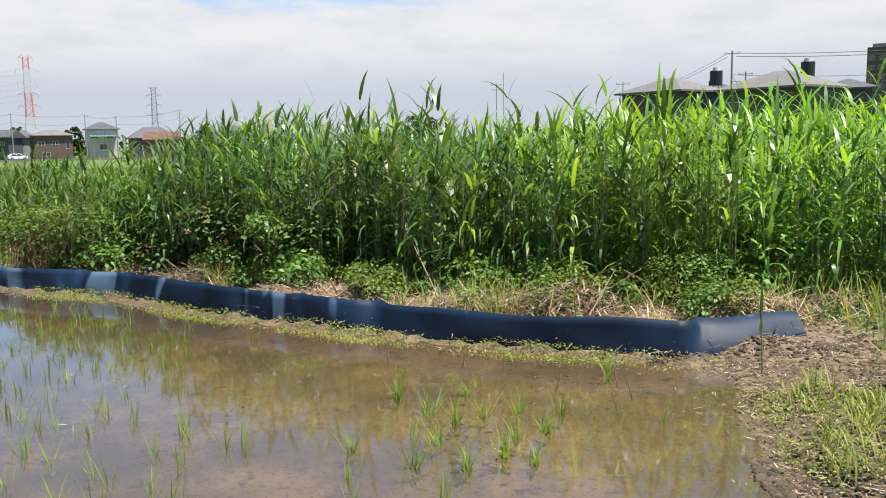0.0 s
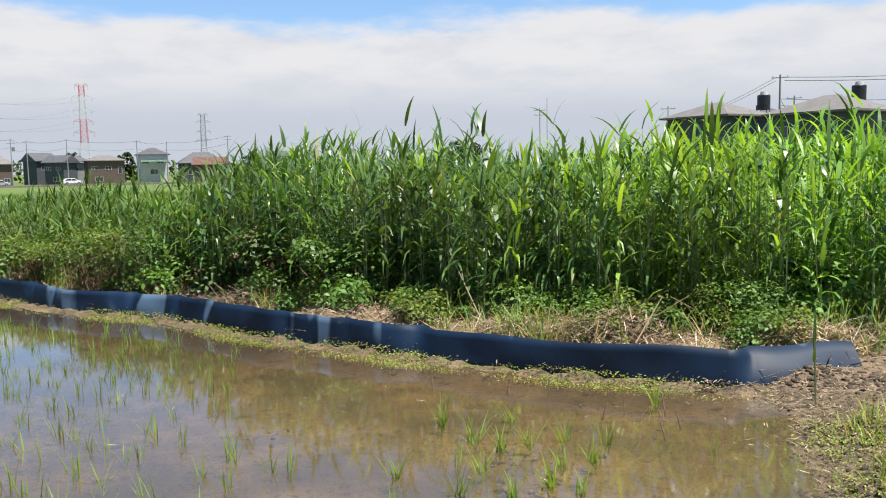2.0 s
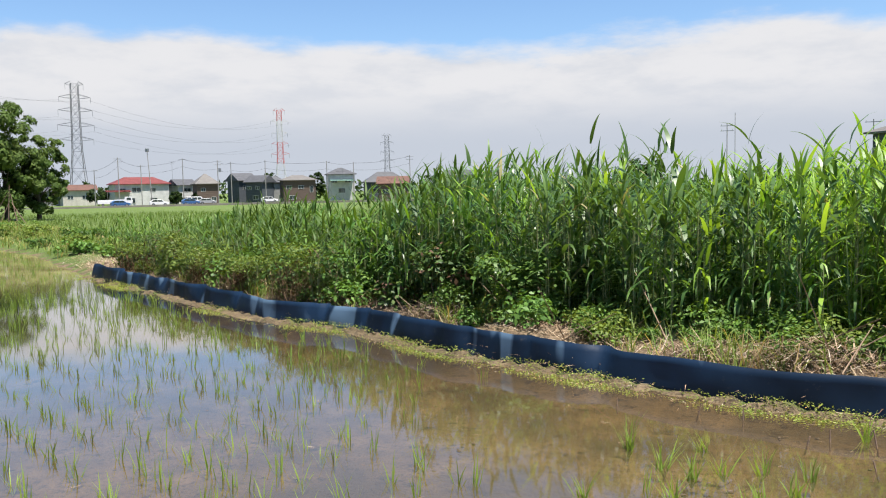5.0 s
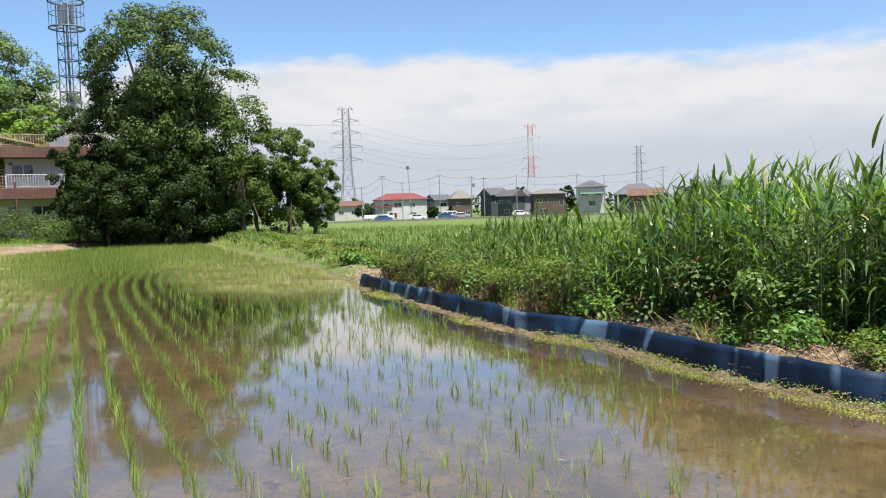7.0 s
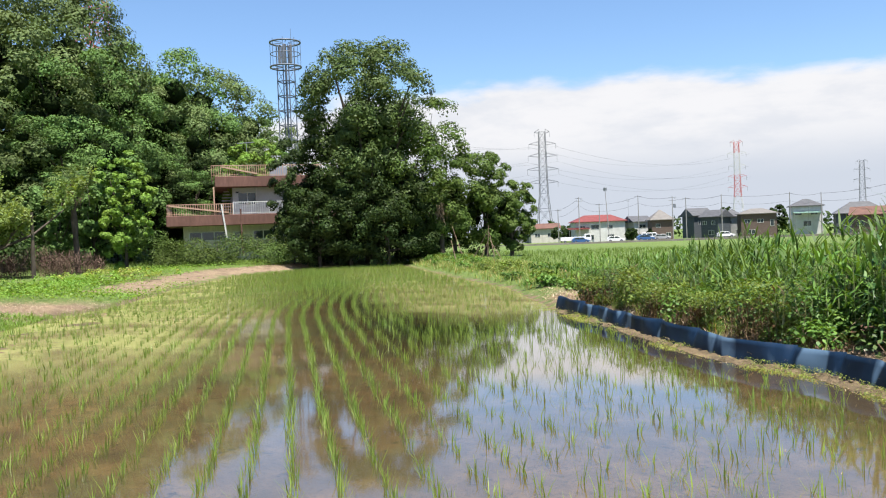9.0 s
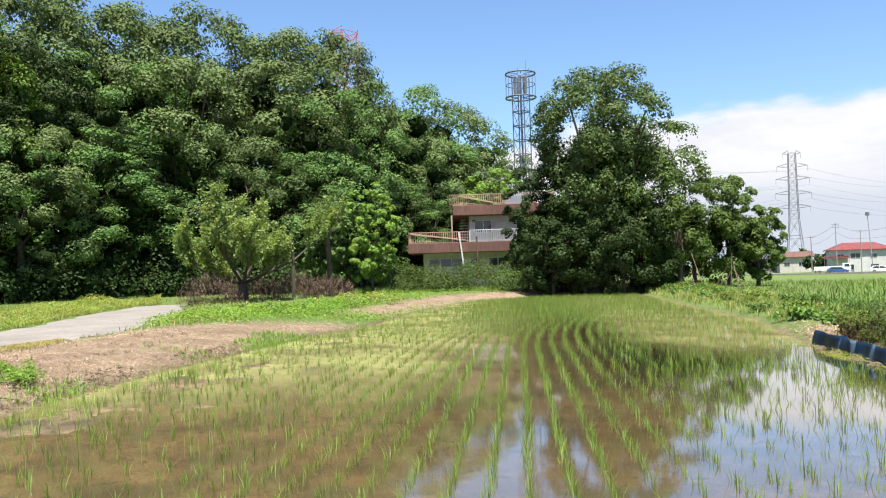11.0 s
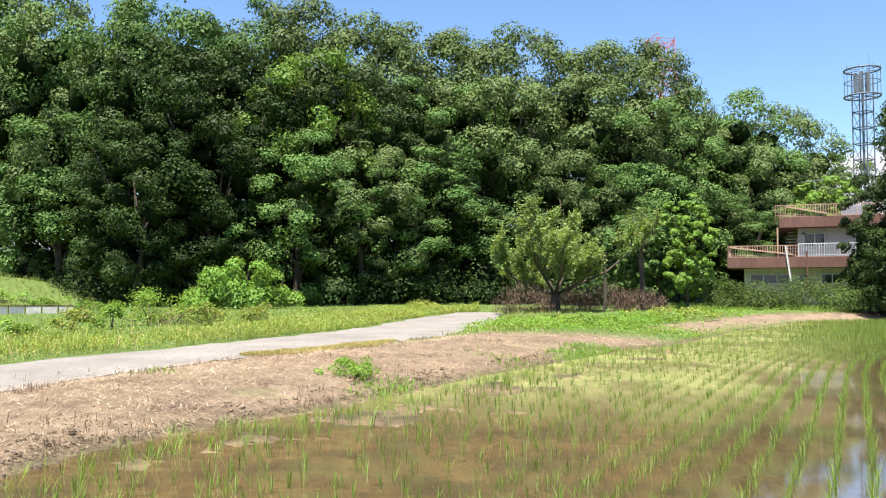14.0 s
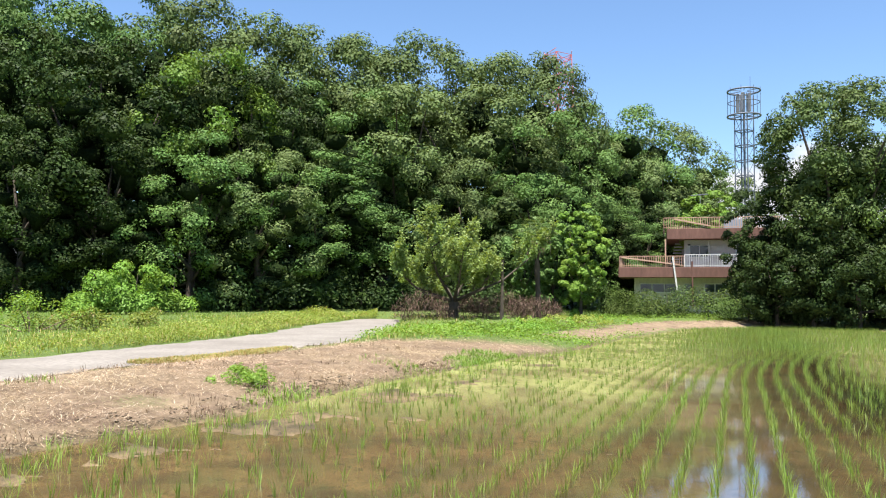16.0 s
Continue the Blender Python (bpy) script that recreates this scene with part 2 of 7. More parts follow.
def add_box(bm, x0, x1, y0, y1, z0, z1, bevel=0.0):
    vs = [bm.verts.new(p) for p in ((x0, y0, z0), (x1, y0, z0), (x1, y1, z0), (x0, y1, z0), (x0, y0, z1), (x1, y0, z1), (x1, y1, z1), (x0, y1, z1))]
    fs = [bm.faces.new([vs[i] for i in f]) for f in ((3, 2, 1, 0), (4, 5, 6, 7), (0, 1, 5, 4), (1, 2, 6, 5), (2, 3, 7, 6), (3, 0, 4, 7))]
    if bevel:
        es = list({e for f in fs for e in f.edges})
        bmesh.ops.bevel(bm, geom=es, offset=bevel, segments=1, affect="EDGES")
    return bm


def box(x0, x1, y0, y1, z0, z1, bevel=0.0):
    return add_box(bmesh.new(), x0, x1, y0, y1, z0, z1, bevel)


def add_bar(bm, a, b, w, w2=None, sides=4):
    """A straight bar from a to b, w thick at a and w2 at b."""
    a, b = Vector(a), Vector(b)
    d = (b - a).normalized()
    u = d.cross(Vector((0, 0, 1)))
    u = u.normalized() if u.length > 1e-4 else Vector((1, 0, 0))
    v = d.cross(u)
    rings = []
    for p, r in ((a, w), (b, w if w2 is None else w2)):
        rings.append([bm.verts.new(p + (u * math.cos(q) + v * math.sin(q)) * r * 0.5) for q in (2 * math.pi * (k + 0.5) / sides for k in range(sides))])
    for k in range(sides):
        bm.faces.new((rings[0][k], rings[0][(k + 1) % sides], rings[1][(k + 1) % sides], rings[1][k]))
    bm.faces.new(rings[0][::-1])
    bm.faces.new(rings[1])
    return bm


def bar(a, b, w, w2=None, sides=4):
    return add_bar(bmesh.new(), a, b, w, w2, sides)


def blades(base, az, up, length, width, droop, segs=4):
    """Grass blades as bent strips. base (n,3); az, up in radians; droop: how far the blade bends over its length."""
    base = np.asarray(base, float)
    n = len(base)
    az, up, length, width, droop = (np.broadcast_to(np.asarray(v, float), (n,)) for v in (az, up, length, width, droop))
    k = np.arange(segs)
    ang = up[:, None] - droop[:, None] * ((k + 0.3) / segs) ** 1.3
    step = (length / segs)[:, None]
    hx = np.concatenate([np.zeros((n, 1)), np.cumsum(np.cos(ang) * step, 1)], 1)
    hz = np.concatenate([np.zeros((n, 1)), np.cumsum(np.sin(ang) * step, 1)], 1)
    d = np.stack([np.cos(az), np.sin(az)], 1)
    side = np.stack([-np.sin(az), np.cos(az)], 1)
    s = np.arange(segs + 1) / segs
    prof = (np.minimum(1, 0.45 + 3.0 * s) * (1 - s ** 2.2)).clip(0.03, 1) * 0.5
    ctr = np.empty((n, segs + 1, 3))
    ctr[..., :2] = base[:, None, :2] + hx[..., None] * d[:, None]
    ctr[..., 2] = base[:, None, 2] + hz
    off = np.zeros((n, segs + 1, 3))
    off[..., :2] = side[:, None] * (width[:, None] * prof)[..., None]
    v = np.stack([ctr - off, ctr + off], 2)
    idx = np.arange(n * (segs + 1) * 2).reshape(n, segs + 1, 2)
    q = np.stack([idx[:, :-1, 0], idx[:, :-1, 1], idx[:, 1:, 1], idx[:, 1:, 0]], -1)
    return v.reshape(-1, 3), q.reshape(-1, 4)


def join(*sets):
    vs, qs, at = [], [], 0
    for v, q in sets:
        vs.append(v)
        qs.append(q + at)
        at += len(v)
    return np.concatenate(vs), np.concatenate(qs)


def leaf_tris(pos, normal, size, aspect=0.62):
    """Small far leaves: one pointed blade each."""
    n = len(pos)
    normal = normal / (np.linalg.norm(normal, axis=1, keepdims=True) + 1e-9)
    u = np.cross(normal, rng.normal(size=(n, 3)))
    u /= np.linalg.norm(u, axis=1, keepdims=True) + 1e-9
    v = np.cross(normal, u)
    size = np.broadcast_to(np.asarray(size, float), (n,))[:, None]
    verts = np.stack([pos + u * size * 0.6, pos - u * size * 0.4 + v * size * aspect * 0.5, pos - u * size * 0.4 - v * size * aspect * 0.5], 1)
    return verts.reshape(-1, 3), np.arange(n * 3).reshape(n, 3)


def leaf_quads(pos, normal, size, aspect=0.55, fold=0.12):
    """Pointed leaves: a kite each, folded a little along its rib."""
    n = len(pos)
    normal = normal / (np.linalg.norm(normal, axis=1, keepdims=True) + 1e-9)
    r = rng.normal(size=(n, 3))
    u = np.cross(normal, r)
    u /= np.linalg.norm(u, axis=1, keepdims=True) + 1e-9
    v = np.cross(normal, u)
    size = np.broadcast_to(np.asarray(size, float), (n,))[:, None]
    tip, tail = pos + u * size * 0.55, pos - u * size * 0.45
    a = pos + v * size * aspect * 0.5 + normal * size * fold
    b = pos - v * size * aspect * 0.5 + normal * size * fold
    verts = np.stack([tail, a, tip, b], 1).reshape(-1, 3)
    return verts, np.arange(n * 4).reshape(n, 4)


def tube(points, radii, sides=6):
    """A tapered tube along a line of points."""
    points, radii = np.asarray(points, float), np.asarray(radii, float)
    d = np.gradient(points, axis=0)
    d /= np.linalg.norm(d, axis=1, keepdims=True) + 1e-9
    ref = np.where(np.abs(d[:, 2:3]) > 0.9, [[1.0, 0, 0]], [[0, 0, 1.0]])
    u = np.cross(d, ref)
    u /= np.linalg.norm(u, axis=1, keepdims=True) + 1e-9
    v = np.cross(d, u)
    q = np.arange(sides) * 2 * np.pi / sides
    ring = points[:, None] + (np.cos(q)[None, :, None] * u[:, None] + np.sin(q)[None, :, None] * v[:, None]) * radii[:, None, None]
    k = np.arange(len(points) * sides).reshape(len(points), sides)
    f = np.stack([k[:-1], np.roll(k[:-1], -1, 1), np.roll(k[1:], -1, 1), k[1:]], -1).reshape(-1, 4)
    return ring.reshape(-1, 3), f


# ---- the lie of the land ----
FENCE = [(2.86, 5.80), (2.0, 5.68), (0.55, 6.2), (-0.75, 6.87), (-2.05, 7.6), (-3.54, 8.69), (-4.82, 9.17), (-6.4, 10.25), (-8.4, 11.72), (-10.9, 13.47)]
SHORE_NORTH = [(1.9, 5.60), (0.52, 6.14), (-0.77, 6.81), (-2.07, 7.54), (-3.55, 8.63), (-4.84, 9.11), (-6.42, 10.19), (-8.43, 11.66), (-10.92, 13.4), (-16.6, 18.3), (-24.0, 23.0), (-33.3, 29.4), (-39.4, 33.6)]
SHORE_WEST = [(-42.0, 28.5), (-39.4, 21.6), (-31.0, 14.6), (-23.5, 9.3), (-20.5, 6.3), (-15.3, 2.3), (-11.0, -0.55), (-9.8, -1.7), (-8.3, -2.75), (-7.3, -3.05)]
SHORE_NEAR = [(-5.6, -2.7), (-2.2, -1.1), (0.7, 0.7), (1.55, 2.4), (1.7, 3.6), (1.75, 4.5), (2.05, 5.2)]
SHORE = np.array(SHORE_NORTH + SHORE_WEST + SHORE_NEAR)
ROAD_NEAR = [(-4.0, -8.2), (-10.4, -5.0), (-14.7, -3.2), (-17.4, -1.4), (-20.2, 0.4), (-24.1, 2.5), (-32.5, 5.2), (-46.5, 7.6)]
ROAD_FAR = [(-7.0, -10.6), (-14.1, -6.9), (-19.0, -4.3), (-22.0, -2.9), (-25.0, -1.5), (-29.0, 0.1), (-35.4, 1.6), (-46.8, 5.2)]


def smooth(a, lo, hi):
    t = np.clip((a - lo) / (hi - lo), 0, 1)
    return t * t * (3 - 2 * t)


def line_distance(x, y, line, closed=False):
    p = np.asarray(line, float)
    q = np.roll(p, -1, 0) if closed else p[1:]
    p = p if closed else p[:-1]
    best = np.full(x.shape, 1e9)
    for (ax, ay), (bx, by) in zip(p, q):
        dx, dy = bx - ax, by - ay
        t = np.clip(((x - ax) * dx + (y - ay) * dy) / (dx * dx + dy * dy + 1e-12), 0, 1)
        best = np.minimum(best, np.hypot(x - ax - t * dx, y - ay - t * dy))
    return best


def inside(x, y, poly):
    poly = np.asarray(poly, float)
    res = np.zeros(x.shape, bool)
    for (ax, ay), (bx, by) in zip(poly, np.roll(poly, -1, 0)):
        hit = ((ay > y) != (by > y)) & (x < (bx - ax) * (y - ay) / (by - ay + 1e-12) + ax)
        res ^= hit
    return res


def wave(x, y, f, seed):
    """Smooth, cheap noise from a few sines, about -1 to 1."""
    r = np.random.default_rng(seed)
    out = 0
    for k in range(7):
        a, ph, g = r.uniform(0, 6.28), r.uniform(0, 6.28), f * r.uniform(0.6, 1.9)
        out = out + np.sin((x * np.cos(a) + y * np.sin(a)) * g + ph + 0.8 * np.sin((x * np.sin(a) - y * np.cos(a)) * g * 0.7))
    return out / 4.0


ROAD_POLY = ROAD_NEAR + ROAD_FAR[::-1]


def land(x, y):
    """Height of the ground, and the signed way to the shore (below 0 in the paddy)."""
    x, y = np.asarray(x, float), np.asarray(y, float)
    d = line_distance(x, y, SHORE, True)
    d = np.where(inside(x, y, SHORE), -d, d) + 0.04 * wave(x, y, 5.0, 3)
    bank = 0.12 * smooth(d, 0, 0.7) + 0.05 * smooth(d, 0.5, 2)
    bank = bank + 0.16 * smooth(d, 0.2, 3.2) * smooth(-x - y * 0.9, 0, 5)
    flat = smooth(-x, 4.5, 7.5) * (1 - smooth(y, 6, 14))                      # shallow silt before the track's bank
    deep = (1 - flat) * 0.07 * smooth(-d, 0, 0.32 + 0.5 * smooth(x, 0.6, 1.6)) + flat * (0.02 + 0.05 * smooth(-d, 2.2, 5.0) - 0.032 * np.exp(-((-d - 1.0) / 0.75) ** 2) * (0.7 + 0.5 * wave(x, y, 1.3, 12)))
    z = np.where(d > 0, bank, -deep - 0.002)
    out = np.maximum(d, 0)
    z = z + smooth(out, 0, 0.4) * (0.026 * wave(x, y, 9, 5) + 0.035 * np.clip(wave(x, y, 3.4, 7), -0.3, 1) * smooth(-x - 0.9 * y, 2, 5) * (y < 10) + 0.02 * wave(x, y, 2.2, 6)) * (1 - smooth(np.hypot(x, y), 25, 60))
    z = z + (d < 0) * 0.016 * wave(x, y, 3.1, 8) + (d < 0) * 0.008 * wave(x, y, 11, 9)
    # mud and debris heaped along the foot of the sheet
    foot = line_distance(x, y, FENCE)
    z = np.where(d < 0.1, np.maximum(z, (0.125 + 0.018 * wave(x, y, 4.0, 10)) * np.exp(-(foot / 0.17) ** 2) - 0.08), z)
    # the far fields lie a little lower, the wooded hill rises in the west
    far = smooth(y + 0.35 * x, 13, 120)
    z = z - 1.35 * far * smooth(out, 3, 60)
    hill = smooth(-x - 0.25 * np.maximum(y - 4, 0) * 1.1 - 0.15 * np.maximum(-y - 20, 0), 53, 95)
    z = z + 5.5 * hill * (1 - smooth(y, 34, 60)) + 0.15 * smooth(-x, 30, 50) * (1 - smooth(y, 36, 50)) * smooth(out, 0.3, 3)
    # a grassy mound beyond the track
    z = z + 2.0 * np.exp(-(((x + 58.5) / 5.0) ** 2 + ((y + 30.0) / 10.5) ** 2) ** 1.5)
    on_road = inside(x, y, ROAD_POLY)
    rd = line_distance(x, y, ROAD_POLY, True)
    z = np.where(on_road, 0.28, z + (0.28 - z) * (1 - smooth(rd, 0.0, 1.2)) * (1 - on_road))
    return z, d


def steps(a, b, h):
    return list(np.arange(a, b, h))


def ground_mesh():
    grow = [6, 8, 11, 15, 20, 28, 40, 60, 90, 140, 220, 350, 600, 1000, 1800, 3000, 4500]
    xs = [-70 - g for g in grow[::-1]] + steps(-70, -46, 1.0) + steps(-46, -16, 0.4) + steps(-16, 4.5, 0.13) + steps(4.5, 12, 0.5) + steps(12, 40, 2.5) + [40 + g for g in grow]
    ys = [-40 - g for g in grow[::-1]] + steps(-40, -12, 1.0) + steps(-12, -4, 0.3) + steps(-4, 11, 0.14) + steps(11, 38, 0.5) + steps(38, 90, 2.5) + [90 + g for g in grow]
    x, y = np.meshgrid(np.array(xs), np.array(ys))
    z, d = land(x, y)
    v = np.stack([x, y, z], -1).reshape(-1, 3)
    ny, nx = x.shape
    k = np.arange(nx * ny).reshape(ny, nx)
    q = np.stack([k[:-1, :-1], k[:-1, 1:], k[1:, 1:], k[1:, :-1]], -1).reshape(-1, 4)
    me = mesh_np("ground", v, q, M["ground"], True)
    straw, mud = cover(x, y, d)
    silt = np.maximum(1 - smooth(d, -0.1, 0.0), smooth(-x, 6.5, 9) * (1 - smooth(y, 2, 6)) * (1 - smooth(d, 0.0, 0.25)))
    for name, a in (("straw", straw), ("mud", mud), ("silt", silt)):
        at = me.attributes.new(name, "FLOAT", "POINT")
        at.data.foreach_set("value", np.asarray(a, np.float32).ravel())
    return me


def cover(x, y, d):
    """Where mown straw and where bare mud cover the ground."""
    mud = 1 - smooth(d, 0.02, 0.16 + 0.5 * (y < 12) * smooth(-x - 0.9 * y, 2, 5) + 0.4 * (x > 1.2))
    right = smooth(x, 0.6, 1.6) * (1 - smooth(y, 5.2, 6.0)) * 0.6
    mud = np.maximum(mud, right * (1 - smooth(d, 0.8, 3.5)))
    rd = line_distance(x, y, ROAD_NEAR)
    west = smooth(-x, 6.0, 8.5) * smooth(d, 0.0, 0.3) * (1 - smooth(d, 3.6, 5.0)) * (1 - smooth(y - 0.45 * -x, -2.0, 2.0)) * (1 - smooth(-x + 0.6 * wave(x, y, 0.8, 33), 22.5, 25.5))
    strip = np.exp(-(((x + 35.5) * 0.64 + (y - 18.0) * 0.77) / 7.0) ** 4) * smooth(d, 0.1, 0.4) * (1 - smooth(d, 1.7, 2.7)) * smooth(-x + 0.6 * wave(x, y, 0.8, 34), 26, 28)
    north = smooth(d, 0.1, 0.25) * (1 - smooth(d, 1.1, 2.0)) * smooth(y - 0.55 * -x, 2.5, 4.0) * (1 - smooth(-x, 10, 16))
    straw = np.clip(np.maximum(np.maximum(west, strip), north * 0.9) * (0.95 + 0.3 * wave(x, y, 1.6, 31)), 0, 1)
    return straw, mud


def ground_material():
    m, nt, b, _ = material("ground")
    sa, ma = nt.nodes.new("ShaderNodeAttribute"), nt.nodes.new("ShaderNodeAttribute")
    sa.attribute_name, ma.attribute_name = "straw", "mud"
    fine, mid, big = noise_tex(nt, 26, 5, 0.65), noise_tex(nt, 4.5, 4, 0.6), noise_tex(nt, 0.12, 3, 0.5)
    green = mix_color(nt, ramp_node(nt, mid, 0.3, 0.7), (0.062, 0.10, 0.02), (0.12, 0.162, 0.038))
    green = mix_color(nt, ramp_node(nt, big, 0.4, 0.65), green, (0.10, 0.145, 0.032))
    dry = mix_color(nt, ramp_node(nt, mid, 0.3, 0.7), (0.16, 0.115, 0.07), (0.32, 0.238, 0.155))
    dry = mix_color(nt, ramp_node(nt, fine, 0.45, 0.75), dry, (0.16, 0.108, 0.075))
    dry = mix_color(nt, ramp_node(nt, noise_tex(nt, 1.1, 4, 0.65), 0.5, 0.7), dry, (0.13, 0.085, 0.058))
    wet = mix_color(nt, ramp_node(nt, mid, 0.3, 0.72), (0.14, 0.099, 0.051), (0.285, 0.204, 0.108))
    wet = mix_color(nt, ramp_node(nt, noise_tex(nt, 0.9, 3, 0.6), 0.44, 0.62), wet, (0.085, 0.067, 0.036))
    wet = mix_color(nt, ramp_node(nt, fine, 0.52, 0.7), wet, (0.075, 0.054, 0.031))
    wet = mix_color(nt, ramp_node(nt, noise_tex(nt, 7, 4, 0.65), 0.58, 0.68), wet, (0.05, 0.039, 0.022))

    la = nt.nodes.new("ShaderNodeAttribute")
    la.attribute_name = "silt"
    crumb = mix_color(nt, ramp_node(nt, mid, 0.3, 0.7), (0.09, 0.066, 0.038), (0.235, 0.172, 0.105))
    crumb = mix_color(nt, ramp_node(nt, fine, 0.48, 0.66), crumb, (0.04, 0.03, 0.019))
    wet = mix_color(nt, la.outputs["Fac"], crumb, wet)

    def edge(att, k):
        add = nt.nodes.new("ShaderNodeMath")
        add.operation = "MULTIPLY_ADD"
        nt.links.new(fine, add.inputs[0])
        add.inputs[1].default_value = k
        nt.links.new(att.outputs["Fac"], add.inputs[2])
        return ramp_node(nt, add.outputs[0], 0.3 + k * 0.5, 0.7 + k * 0.5)
    c = mix_color(nt, edge(sa, 0.8), green, dry)
    c = mix_color(nt, edge(ma, 0.5), c, wet)
    nt.links.new(c, b.inputs["Base Color"])
    b.inputs["Roughness"].default_value, b.inputs["Specular IOR Level"].default_value = 0.85, 0.25
    bump(nt, b, fine, 1.0, 0.05)
    return m


def water_material():
    """Shallow, slightly turbid water over mud, with a thin film of algae in places."""
    m, nt, b, out = material("paddy_water")
    f = nt.nodes.new("ShaderNodeFresnel")
    f.inputs["IOR"].default_value = 1.45
    gl = nt.nodes.new("ShaderNodeBsdfGlossy")
    gl.inputs["Roughness"].default_value = 0.05
    tr = nt.nodes.new("ShaderNodeBsdfTransparent")
    tr.inputs[0].default_value = (0.86, 0.80, 0.68, 1)
    df = nt.nodes.new("ShaderNodeBsdfDiffuse")
    df.inputs[0].default_value = (0.33, 0.25, 0.145, 1)
    al = nt.nodes.new("ShaderNodeBsdfDiffuse")
    nt.links.new(mix_color(nt, ramp_node(nt, noise_tex(nt, 0.5, 4), 0.35, 0.65), (0.165, 0.18, 0.058), (0.28, 0.275, 0.11)), al.inputs[0])
    att = nt.nodes.new("ShaderNodeAttribute")
    att.attribute_name = "film"
    patch = ramp_node(nt, noise_tex(nt, 0.45, 5, 0.6, (1.0, 1.7, 1)), 0.32, 0.58)
    amount = nt.nodes.new("ShaderNodeMath")
    amount.operation = "MULTIPLY"
    nt.links.new(att.outputs["Fac"], amount.inputs[0])
    nt.links.new(patch, amount.inputs[1])
    part_of = nt.nodes.new("ShaderNodeMath")
    part_of.operation = "MULTIPLY"
    part_of.inputs[1].default_value = 0.66
    nt.links.new(amount.outputs[0], part_of.inputs[0])
    m1, m2, m3 = (nt.nodes.new("ShaderNodeMixShader") for _ in range(3))
    silt = nt.nodes.new("ShaderNodeMath")
    silt.operation = "MULTIPLY_ADD"
    nt.links.new(att.outputs["Fac"], silt.inputs[0])
    silt.inputs[1].default_value, silt.inputs[2].default_value = 0.36, 0.13
    nt.links.new(silt.outputs[0], m1.inputs[0])
    nt.links.new(tr.outputs[0], m1.inputs[1])
    nt.links.new(df.outputs[0], m1.inputs[2])
    gain = nt.nodes.new("ShaderNodeMath")
    gain.operation, gain.use_clamp = "MULTIPLY", True
    gain.inputs[1].default_value = 1.9
    nt.links.new(f.outputs[0], gain.inputs[0])
    dull = nt.nodes.new("ShaderNodeAttribute")
    dull.attribute_name = "silty"
    less = nt.nodes.new("ShaderNodeMath")
    less.operation = "MULTIPLY_ADD"
    nt.links.new(dull.outputs["Fac"], less.inputs[0])
    less.inputs[1].default_value, less.inputs[2].default_value = -0.45, 1.0
    mirror = nt.nodes.new("ShaderNodeMath")
    mirror.operation = "MULTIPLY"
    nt.links.new(gain.outputs[0], mirror.inputs[0])
    nt.links.new(less.outputs[0], mirror.inputs[1])
    nt.links.new(mirror.outputs[0], m2.inputs[0])
    nt.links.new(m1.outputs[0], m2.inputs[1])
    nt.links.new(gl.outputs[0], m2.inputs[2])
    nt.links.new(part_of.outputs[0], m3.inputs[0])
    nt.links.new(m2.outputs[0], m3.inputs[1])
    nt.links.new(al.outputs[0], m3.inputs[2])
    nt.links.new(m3.outputs[0], out.inputs[0])
    bp = nt.nodes.new("ShaderNodeBump")
    bp.inputs["Strength"].default_value, bp.inputs["Distance"].default_value = 0.05, 0.004
    nt.links.new(noise_tex(nt, 3.5, 3, 0.5), bp.inputs["Height"])
    for n in (gl, f):
        nt.links.new(bp.outputs[0], n.inputs["Normal"])
    return m


M["ground"], M["water"] = ground_material(), water_material()
tagged(new("ground", ground_mesh()), "earth banks, green fields and a wooded rise", "ground", kind="structure")


def grown(poly, by):
    p = np.asarray(poly, float)
    a, b = np.roll(p, 1, 0), np.roll(p, -1, 0)
    t = (b - a) / np.linalg.norm(b - a, axis=1, keepdims=True)
    nrm = np.stack([t[:, 1], -t[:, 0]], 1)
    test = inside(p[:, 0] + nrm[:, 0] * 0.05, p[:, 1] + nrm[:, 1] * 0.05, p)
    return p + np.where(test, -1, 1)[:, None] * nrm * by


def water_mesh():
    h = 0.5
    edge = grown(SHORE, 0.45)
    x, y = np.meshgrid(np.arange(-44, 3.6, h), np.arange(-4.5, 35.5, h))
    ny, nx = x.shape
    k = np.arange(nx * ny).reshape(ny, nx)
    q = np.stack([k[:-1, :-1], k[:-1, 1:], k[1:, 1:], k[1:, :-1]], -1).reshape(-1, 4)
    cx, cy = x.ravel()[q].mean(1), y.ravel()[q].mean(1)
    q = q[inside(cx, cy, edge)]
    me = mesh_np("water", np.stack([x, y, 0 * x], -1).reshape(-1, 3), q, M["water"])
    # algae gather in the shallow western half
    across, ahead = x * 0.535 + y * 0.845, np.hypot(x, y)
    film = smooth(-across, -0.7, 2.6) * smooth(ahead, 9.0, 15) + 0.6 * smooth(across, 1.6, 3.4) * smooth(ahead, 13.5, 19)
    silty = np.maximum(smooth(-across, -0.2, 2.6) * smooth(ahead, 4.0, 9.0), 0.5 * smooth(ahead, 6.5, 10.0) * (1 - smooth(across, 0.8, 2.2))) + 0.8 * smooth(across, 1.6, 3.4) * smooth(ahead, 13.5, 19)
    for name, a in (("film", film), ("silty", silty)):
        at_ = me.attributes.new(name, "FLOAT", "POINT")
        at_.data.foreach_set("value", np.asarray(np.clip(a, 0, 1), np.float32).ravel())
    return me


tagged(new("water", water_mesh()), "shallow muddy paddy water mirroring the sky", "water", kind="structure")

# the concrete track, a slab with a broken edge


